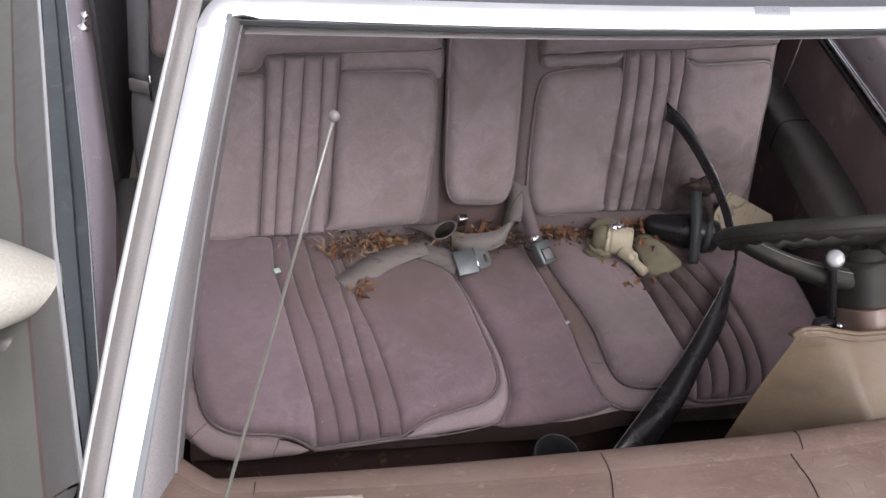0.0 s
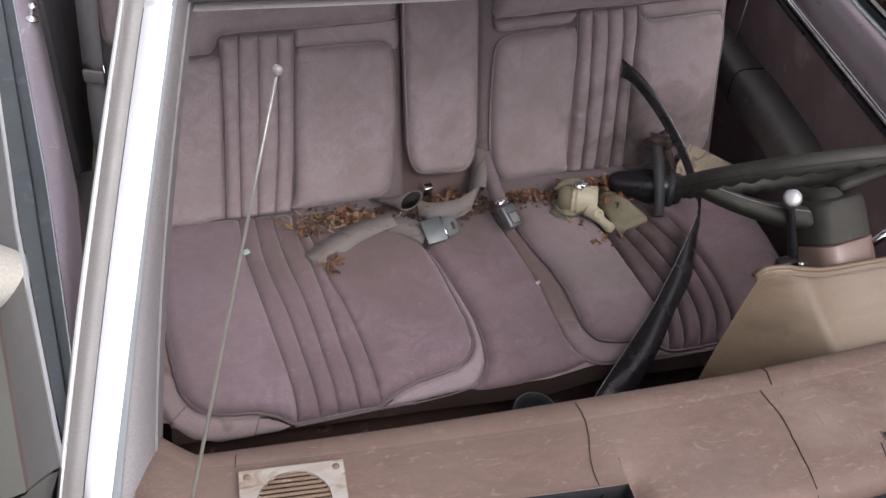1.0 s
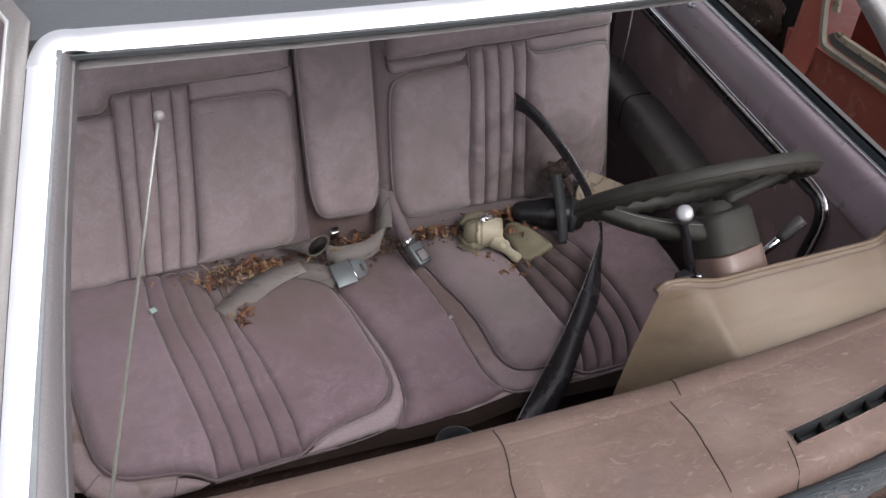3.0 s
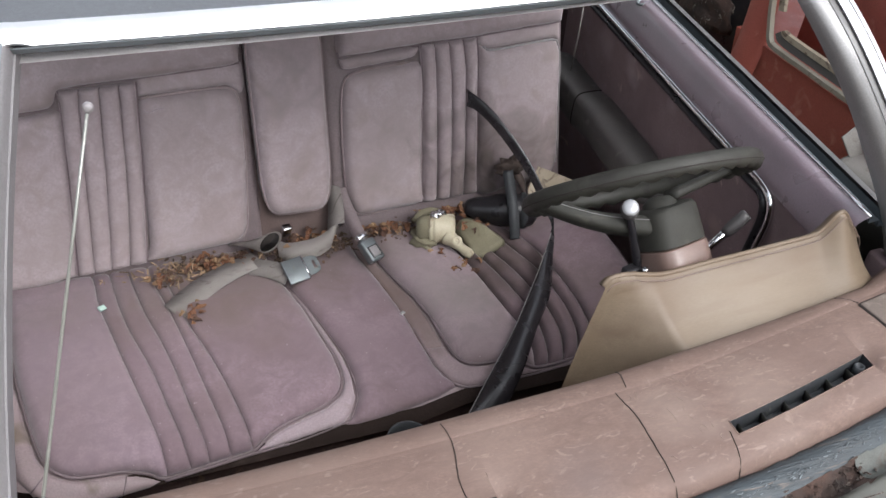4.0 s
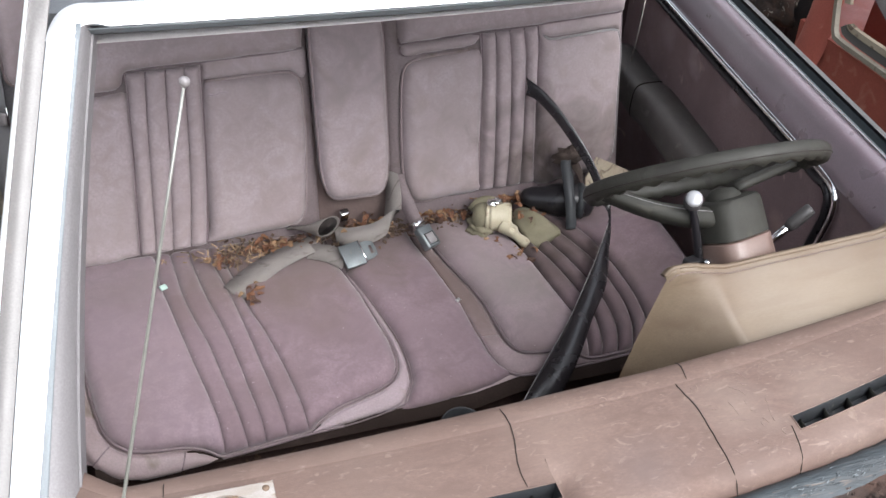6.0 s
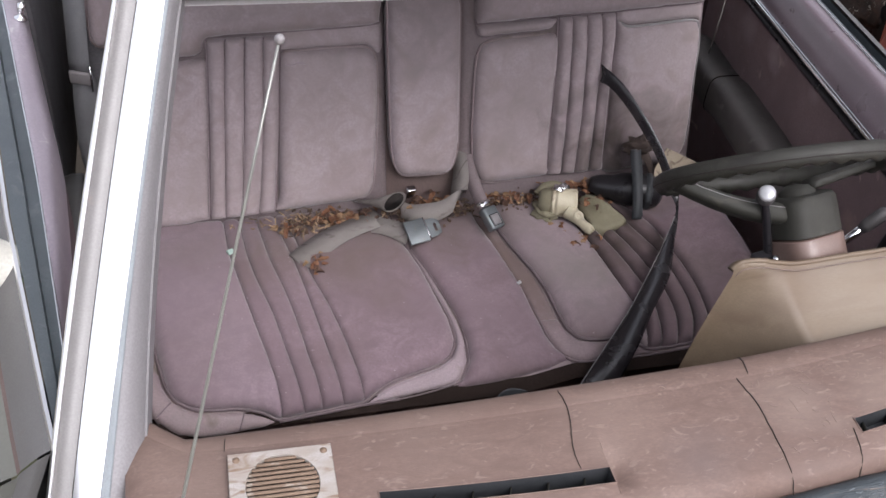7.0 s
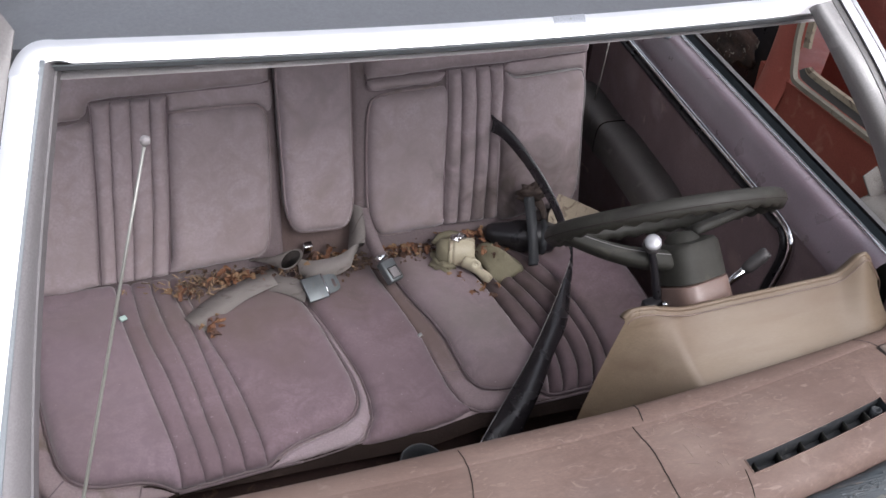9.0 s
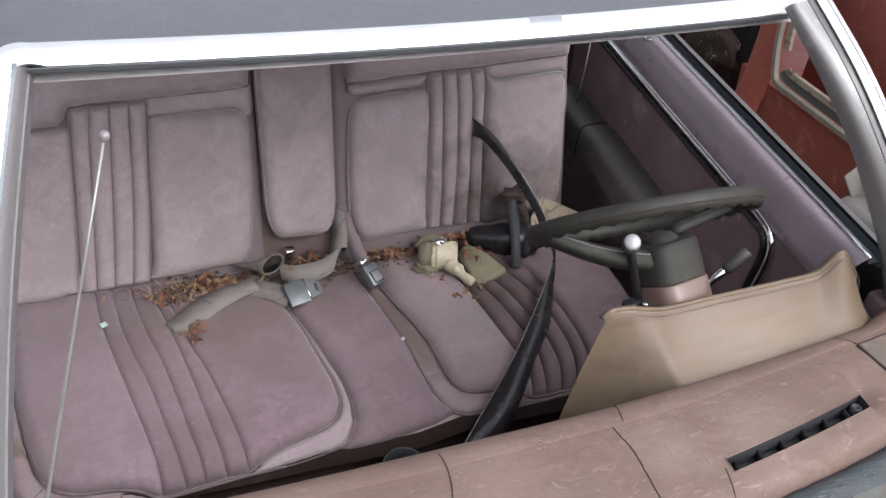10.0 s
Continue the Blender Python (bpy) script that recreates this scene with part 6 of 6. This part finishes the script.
rows = [[(0.408 + (x - 0.408) * k, -0.073 + (y + 0.073) * k, cloth(0.408 + (x - 0.408) * k, -0.073 + (y + 0.073) * k) - (0.012 if k == 1 else 0)) for x, y in cl] for k in (1, 0.93, 0.8, 0.65, 0.5, 0.35, 0.2, 0.05)]
part("cloth", mesh("cloth", *loft(rows, True, True), RAG), rag)

# Black tube, upright belt stalk and weathered card near the driver's seat back.
tub = thing("black_tube", (0.47, -0.03, 0.51), "short black plastic tube lying against the seat back", "tube")
T0, T1 = Vector((0.398, -0.004, 0.540)), Vector((0.560, -0.066, 0.546))
part("barrel", mesh("barrel", *lathe([(0.010, -0.010), (0.020, -0.004), (0.026, 0.012), (0.030, 0.045), (0.036, 0.060), (0.039, 0.085), (0.039, 0.130), (0.034, 0.150), (0.020, 0.160), (0.0, 0.161)], T0, T1 - T0, 24), GLOSSBLACK), tub)
part("end_lip", mesh("end_lip", *lathe([(0.037, 0.118), (0.0425, 0.122), (0.0425, 0.132), (0.037, 0.136)], T0, T1 - T0, 24, True), RUBBER), tub, "black rubber lip")
stalk_ = thing("belt_stalk", (0.475, -0.09, 0.51), "upright black sleeved belt stalk with a torn brown wrap", "belt stalk")
sk = curve([(0.467, -0.118, 0.522), (0.470, -0.098, 0.555), (0.475, -0.066, 0.588), (0.481, -0.030, 0.614), (0.486, -0.004, 0.632)], 5)
part("sleeve", mesh("sleeve", *ribbon(sk, [(0.96, -0.22, 0.10)] * len(sk), np.linspace(0.021, 0.024, len(sk)), 0.007), RUBBER), stalk_)
sk2 = curve([(0.478, -0.112, 0.524), (0.484, -0.085, 0.552), (0.494, -0.045, 0.580), (0.503, 0.0, 0.606)], 5)
part("sleeve", mesh("sleeve", *ribbon(sk2, [(0.9, -0.3, 0.2)] * len(sk2), 0.010, 0.005), RUBBER), stalk_)
part("wrap", mesh("wrap", *lump((0.497, 0.004, 0.634), (0.030, 0.013, 0.027), 0.9, 8.0), DARKCLOTH), stalk_, "torn dark brown wrap")
part("wrap_tail", mesh("wrap_tail", *ribbon(curve([(0.508, 0.008, 0.620), (0.520, -0.006, 0.606), (0.528, -0.016, 0.586), (0.530, -0.022, 0.566)], 5), [(0.6, 0.5, 0.4)] * 16, np.linspace(0.026, 0.014, 16), 0.003), DARKCLOTH), stalk_, "torn end of the wrap")
card = thing("weathered_card", (0.62, -0.02, 0.51), "weathered cream card leaning against the seat back", "card")
cq = [(0.545, -0.030, 0.515), (0.541, -0.012, 0.580), (0.565, -0.002, 0.630), (0.620, 0.000, 0.600), (0.690, -0.006, 0.562), (0.700, -0.022, 0.525), (0.62, -0.03, 0.53)]
nrm = Vector((0, -0.93, 0.36))
part("sheet", soften(mesh("sheet", *loft([[Vector(p) + nrm * d for p in cq] for d in (0, 0.004)], True, True), CARD), 30), card)
part("fold", soften(mesh("fold", *loft([[Vector(p) + nrm * d for p in ((0.548, -0.028, 0.518), (0.552, -0.012, 0.550), (0.575, -0.012, 0.548), (0.585, -0.026, 0.522))] for d in (0.006, 0.009)], True, True), CARD), 30), card, "torn pale flap")

# Long black trim strip, twisted, from the seat back over the cushion into the footwell.
strip = thing("black_trim_strip", (0.30, -0.45, 0.40), "long twisted black plastic trim strip propped against the seat back", "trim strip")
edge_a = curve([(0.405, 0.093, 0.803), (0.443, 0.047, 0.779), (0.475, 0.000, 0.741), (0.502, -0.042, 0.701), (0.524, -0.081, 0.657), (0.540, -0.115, 0.611), (0.541, -0.150, 0.580), (0.471, -0.244, 0.562), (0.394, -0.335, 0.549), (0.323, -0.415, 0.539), (0.251, -0.486, 0.528), (0.189, -0.546, 0.516), (0.140, -0.592, 0.495), (0.10, -0.625, 0.45)], 6)
edge_b = curve([(0.405, 0.080, 0.766), (0.425, 0.057, 0.759), (0.455, 0.016, 0.730), (0.484, -0.028, 0.690), (0.509, -0.069, 0.649), (0.527, -0.105, 0.603), (0.535, -0.166, 0.571), (0.499, -0.240, 0.555), (0.449, -0.333, 0.541), (0.380, -0.414, 0.532), (0.320, -0.490, 0.520), (0.268, -0.545, 0.502), (0.225, -0.588, 0.475), (0.17, -0.62, 0.43)], 6)
rows = []
for p, q in zip(edge_a, edge_b):
    across = (q - p) / np.linalg.norm(q - p)
    up = np.cross(across, (0.62, 0.75, 0.2))
    up = up / np.linalg.norm(up) * (1 if up[2] > 0 else -1)
    w = np.linalg.norm(q - p)
    bow = [p + (q - p) * t + up * (0.10 * w * math.sin(math.pi * t)) for t in np.linspace(0, 1, 7)]
    rows.append(bow + [b - up * 0.0025 for b in bow[::-1]])
part("strip", mesh("strip", *loft(rows, True, True), STRIP), strip)
# Pale bar added along the edge as its gloss highlight.
part("edge_glint", mesh("edge_glint", *tube(edge_a[38:], 0.0010, 6), TRIM), strip, "thin pale line painting the glint on the edge")

# Small bits.
whole("glass_fragment", mesh("glass_fragment", *box((0.016, 0.012, 0.006), pose(-0.438, -0.095, 0.515, 20, 12, 35), 0.002), GREENGLASS), "small pale green glass fragment on the cushion", "glass fragment")
whole("paper_scrap", mesh("paper_scrap", *box((0.009, 0.007, 0.002), pose(0.143, -0.266, 0.506, 10, -12, 25), 0.0005), MOULDING), "tiny white scrap on the seat border", "scrap")
whole("thread_scrap", mesh("thread_scrap", *tube(curve(on_back([-0.308, -0.294, -0.282, -0.266], [0.314, 0.312, 0.316, 0.314], 0.0225), 4), 0.0015, 6), PALEBORDER), "short white thread stuck to the seat back pad", "thread")
cup = thing("plastic_cup", (0.055, -0.60, 0.37), "dark grey plastic cup standing on the floor before the seat", "cup")
CUP = (0.036, -0.575, 0.382)
part("wall", mesh("wall", *lathe([(0.031, 0.0), (0.038, 0.10), (0.0395, 0.122), (0.0415, 0.124), (0.0425, 0.121), (0.0425, 0.115), (0.040, 0.10), (0.034, 0.0)][::-1], CUP, (0.05, -0.10, 1.0), 28, True), RUBBER), cup)
part("bottom", mesh("bottom", *lathe([(0.0, 0.004), (0.032, 0.004)], CUP, (0.05, -0.10, 1.0), 28, True), RUBBER), cup)

# Dry leaves along the bite of the seat and on the floor.
random.seed(11)
def leaf_mesh(i):
    """A dry leaf or a broken piece of one: cupped, crumpled, with an uneven edge."""
    n, w, l = 8, random.uniform(0.003, 0.009), random.uniform(0.012, 0.030)
    curl, twist, seed_ = random.uniform(-0.4, 0.7), random.uniform(-1.6, 1.6), random.uniform(0, 50)
    rows = []
    for k in range(n):
        t = k / (n - 1)
        hw = w * (math.sin(math.pi * min(0.97, t * 0.92 + 0.05)) ** 0.6)
        a = twist * (t - 0.5)
        row = []
        for q in (-1, -0.6, -0.2, 0.2, 0.6, 1):
            r = hw * q * random.uniform(0.55, 1.2) + 0.0004 * q
            z = 0.012 * curl * math.sin(math.pi * t) + r * math.sin(a) + 0.30 * abs(r) + 0.0022 * noise.noise((l * t * 260 + seed_, q * 2.1, seed_))
            row.append((l * (t - 0.5), r * math.cos(a), z))
        rows.append(row)
    v, f = loft(rows)
    k = len(v)
    v = list(v) + [Vector(p) - Vector((0, 0, 0.0005)) for p in v]
    f = f + [tuple(k + j for j in reversed(q)) for q in f]
    return mesh("leaf", v, f, LEAFS[i % len(LEAFS)], False)
leaf_data = [leaf_mesh(i) for i in range(28)]
def litter(name, label, spots):
    t = thing(name, spots[0][:3], label, "leaf litter")
    for x0, y0, z0, sx, sy, sz, n in spots:
        for i in range(n):
            o = new("leaf", random.choice(leaf_data))
            o.parent = t
            o.matrix_parent_inverse = Matrix.Translation(-Vector(t.location))
            o.matrix_basis = pose(random.gauss(x0, sx), random.gauss(y0, sy), z0 + random.uniform(0, sz), random.uniform(-28, 28), random.uniform(-28, 28), random.uniform(0, 360)) @ Matrix.Scale(random.uniform(0.5, 1.15), 4)
    return t
litter("leaf_litter", "dry orange-brown leaves caught along the seat bite",
       [(-0.19, -0.012, 0.506, 0.05, 0.012, 0.014, 72), (-0.27, -0.03, 0.508, 0.03, 0.02, 0.01, 18), (0.02, 0.004, 0.512, 0.030, 0.012, 0.018, 60), (0.20, 0.002, 0.512, 0.035, 0.008, 0.012, 44), (0.33, 0.008, 0.520, 0.04, 0.008, 0.022, 58),
        (0.40, -0.02, 0.522, 0.03, 0.02, 0.01, 10), (0.285, -0.120, 0.512, 0.012, 0.020, 0.008, 8), (0.325, -0.165, 0.512, 0.014, 0.012, 0.008, 8), (-0.276, -0.162, 0.514, 0.012, 0.018, 0.006, 10), (0.37, -0.06, 0.535, 0.03, 0.02, 0.01, 6)])
litter("floor_leaves", "brown leaves scattered on the dark floor before the seat",
       [(-0.05, -0.62, 0.33, 0.16, 0.05, 0.03, 40), (0.30, -0.62, 0.30, 0.12, 0.05, 0.02, 26)])
chips = []
for i in range(180):
    x, y = (random.gauss(-0.275, 0.040), random.gauss(-0.025, 0.022)) if i < 95 else (random.uniform(-0.45, 0.42), random.gauss(-0.006, 0.010))
    l = random.uniform(0.006, 0.020)
    chips.append(box((l, random.uniform(0.0012, 0.0040), 0.0012), pose(x, y, 0.508 + random.uniform(0, 0.012), random.uniform(-25, 25), random.uniform(-25, 25), random.uniform(0, 180)), 0))
whole("plant_litter", joined("plant_litter", chips, CHIP, False), "pale bark chips and stems strewn along the seat bite", "plant litter", kind="stuff")
grime = []
for i in range(900):
    x, y = random.uniform(-0.30, 0.44), -0.002 + abs(random.gauss(0, 0.020)) * (-1 if random.random() < 0.6 else 0.7)
    if random.random() < 0.6:
        x = random.gauss(random.choice((-0.24, -0.02, 0.05, 0.30)), 0.04)
    l = random.uniform(0.003, 0.010)
    grime.append(box((l, l * random.uniform(0.3, 0.9), 0.0015), pose(x, y, 0.5035 + random.uniform(0, 0.006), random.uniform(-30, 30), random.uniform(-30, 30), random.uniform(0, 180)), 0))
whole("leaf_crumbs", joined("leaf_crumbs", grime, GRIME, False), "dark crumbled leaf debris along the seat bite", "debris", kind="stuff")
specks = []
for i in range(240):
    x, v = (random.uniform(-0.58, 0.6), random.uniform(0.03, 0.5)) if i % 3 else (random.gauss(-0.33, 0.05), random.uniform(0.03, 0.48))
    s_ = random.uniform(0.0007, 0.0019)
    p = on_cushion(x, v, 0.0255)
    specks.append(box((s_, s_, s_ * 0.5), Matrix.Translation(Vector(p)) @ pose(0, 0, 0, 0, 0, random.uniform(0, 90)), 0))
whole("dust_specks", joined("dust_specks", specks, PALEBORDER, False), "tiny pale specks of grit on the cushion", "grit", kind="stuff")


# ---- beyond the passenger's window: belt and trim at the door pillar ----
sb = thing("shoulder_belt", (-0.70, 0.25, 0.70), "grey shoulder belt hanging at the door pillar with its plate", "seat belt")
part("webbing", mesh("webbing", *ribbon(curve([(-0.672, 0.30, 1.28), (-0.685, 0.28, 1.10), (-0.697, 0.25, 0.94), (-0.712, 0.25, 0.75)], 5), [(0.9, -0.4, 0)] * 16, 0.046, 0.002), SHADEBELT), sb)
part("plate", mesh("plate", *box((0.046, 0.012, 0.030), pose(-0.712, 0.248, 0.742, 0, 0, -20), 0.004), TRIM), sb, "grey plastic plate of the belt")
part("pin", mesh("pin", *tube([(-0.688, 0.235, 0.775), (-0.690, 0.235, 0.715)], 0.0025, 6), CHROME), sb, "bright pin")
part("guide", mesh("guide", *lump((-0.706, 0.262, 0.57), (0.036, 0.02, 0.19), 0.15, 5.0), SHADEBELT), sb, "dark grey belt guide cover")
qt = thing("quarter_trim", (-0.64, 0.30, 0.75), "mauve upholstered quarter trim panel with piping behind the door", "trim panel")
qp = lambda u, v, h=0.0: np.stack(np.broadcast_arrays(np.array(u, float), 0.27 - np.array(h, float), np.array(v, float)), -1)
qo = corners([(-0.672, 1.25, 0.02), (-0.682, 0.80, 0.03), (-0.640, 0.80, 0.02), (-0.55, 0.86, 0.03), (-0.54, 1.25, 0.02)])
part("pad", mesh("pad", *pad(qo, qp, 0.02, 0.03, seed=90), VELOUR), qt)
piping("piping", qo, qp, 0.003, qt, 0.002, True, BORDER)
part("backing", mesh("backing", *box((0.19, 0.03, 0.94), pose(-0.625, 0.300, 0.80), 0.01), QUARTER), qt)


# ---- the red car beside ----
rc = thing("red_car", (1.62, 0.2, 0.0), "oxidised red car parked beside, with pale window trim", "car")
def flat(points, x, thick=0.03, tilt=0.0):
    return loft([[(x + d + tilt * (z - 0.7), y, z) for y, z in points] for d in (thick, 0)], True, True)
part("door", soften(mesh("door", *flat([(0.42, 0.70), (-0.9, 0.74), (-1.6, 0.70), (-1.6, 0.25), (0.42, 0.25)], 1.40, 0.06, -0.10), RED), 40), rc, "red lower door")
part("quarter", soften(mesh("quarter", *flat([(0.42, 0.54), (0.42, 0.22), (2.2, 0.22), (2.2, 0.52)], 1.41, 0.06, -0.10), RED), 40), rc, "red rear quarter")
pil = curve([(0.350, 0.60), (0.345, 0.68), (0.350, 0.78), (0.362, 0.90), (0.36, 1.15)], 5)
rows = []
for y, z in pil:
    w = 0.055
    rows.append([(1.395 - 0.02 * math.cos(b) + 0.10 * (z - 0.6), y + w * math.sin(b), z) for b in np.linspace(-1.5, 1.5, 9)])
part("pillar", mesh("pillar", *loft(rows), RED), rc, "red curved door pillar")
part("inner_panel", mesh("inner_panel", *flat([(0.30, 1.3), (-1.6, 1.3), (-1.6, 0.60), (0.30, 0.60)], 1.52, 0.03), RED), rc, "red inner panel behind the vent window")
def frame_bar(pts, w, deep, x):
    """A flat window-frame bar along (y, z) places, standing out from the door side."""
    p = np.array(pts, float)
    t = np.gradient(p, axis=0)
    t /= np.linalg.norm(t, axis=1)[:, None]
    nrm = np.stack([-t[:, 1], t[:, 0]], 1)
    return loft([[(x, *(a - w * b)), (x - deep, *(a - 0.8 * w * b)), (x - deep, *(a + 0.8 * w * b)), (x, *(a + w * b))] for a, b in zip(p, nrm)], True, True)
sill_line = curve([(0.272, 0.756), (0.262, 0.738), (0.235, 0.727), (0.10, 0.730), (-0.10, 0.736), (-0.5, 0.752)], 5)
post_line = curve([(0.318, 0.99), (0.308, 0.91), (0.296, 0.83), (0.272, 0.756)], 5)
for line_ in (sill_line, post_line):
    trim = part("window_trim", soften(mesh("window_trim", *frame_bar(line_, 0.008, 0.014, 1.395), PALETRIM), 40), rc, "tarnished pale metal window frame")
    if line_ is sill_line:
        part("inner_strip", soften(mesh("inner_strip", *frame_bar(line_[6:] + np.array((-0.026, 0.042)), 0.010, 0.010, 1.405), CARD), 40), trim, "yellowed inner strip")
    else:
        part("inner_strip", soften(mesh("inner_strip", *frame_bar(line_[:12] + np.array((-0.026, 0.006)), 0.014, 0.008, 1.405), CARD), 40), trim, "yellowed inner strip")
part("window_channel", soften(mesh("window_channel", *frame_bar(sill_line[4:] + np.array((-0.013, 0.021)), 0.014, 0.004, 1.402), BELTPAINT), 40), rc, "dark window channel")
part("dark_window", mesh("dark_window", *flat([(0.42, 1.2), (2.0, 1.2), (2.0, 0.40), (0.42, 0.40)], 1.46, 0.02), GLOSSBLACK), rc, "dark opening")
part("debris", mesh("debris", *lump((1.44, 0.62, 0.66), (0.03, 0.12, 0.07), 0.6, 2.0), RUST), rc, "brown debris in the opening")
part("roof", soften(mesh("roof", *loft([[(1.46, y, 1.22), (1.75, y, 1.30), (2.3, y, 1.30), (2.6, y, 1.2)] for y in np.linspace(-0.4, 2.0, 8)]), RED), 40), rc, "red roof")
part("sill", mesh("sill", *box((1.2, 3.6, 0.5), pose(2.0, 0.2, 0.27), 0.05), RED), rc, "red lower body")
blk = thing("cardboard_carton", (1.385, -0.29, 0.0), "weathered tan carton with an open flap standing between the cars", "carton")
part("body", mesh("body", *box((0.11, 0.22, 0.63), pose(1.385, -0.255, 0.328, 0, 0, 14), 0.03, 4), CARTON), blk)
part("flap", mesh("flap", *box((0.05, 0.075, 0.006), pose(1.356, -0.160, 0.668, 62, -22, 14), 0.002), CARTON), blk, "bent pale flap")
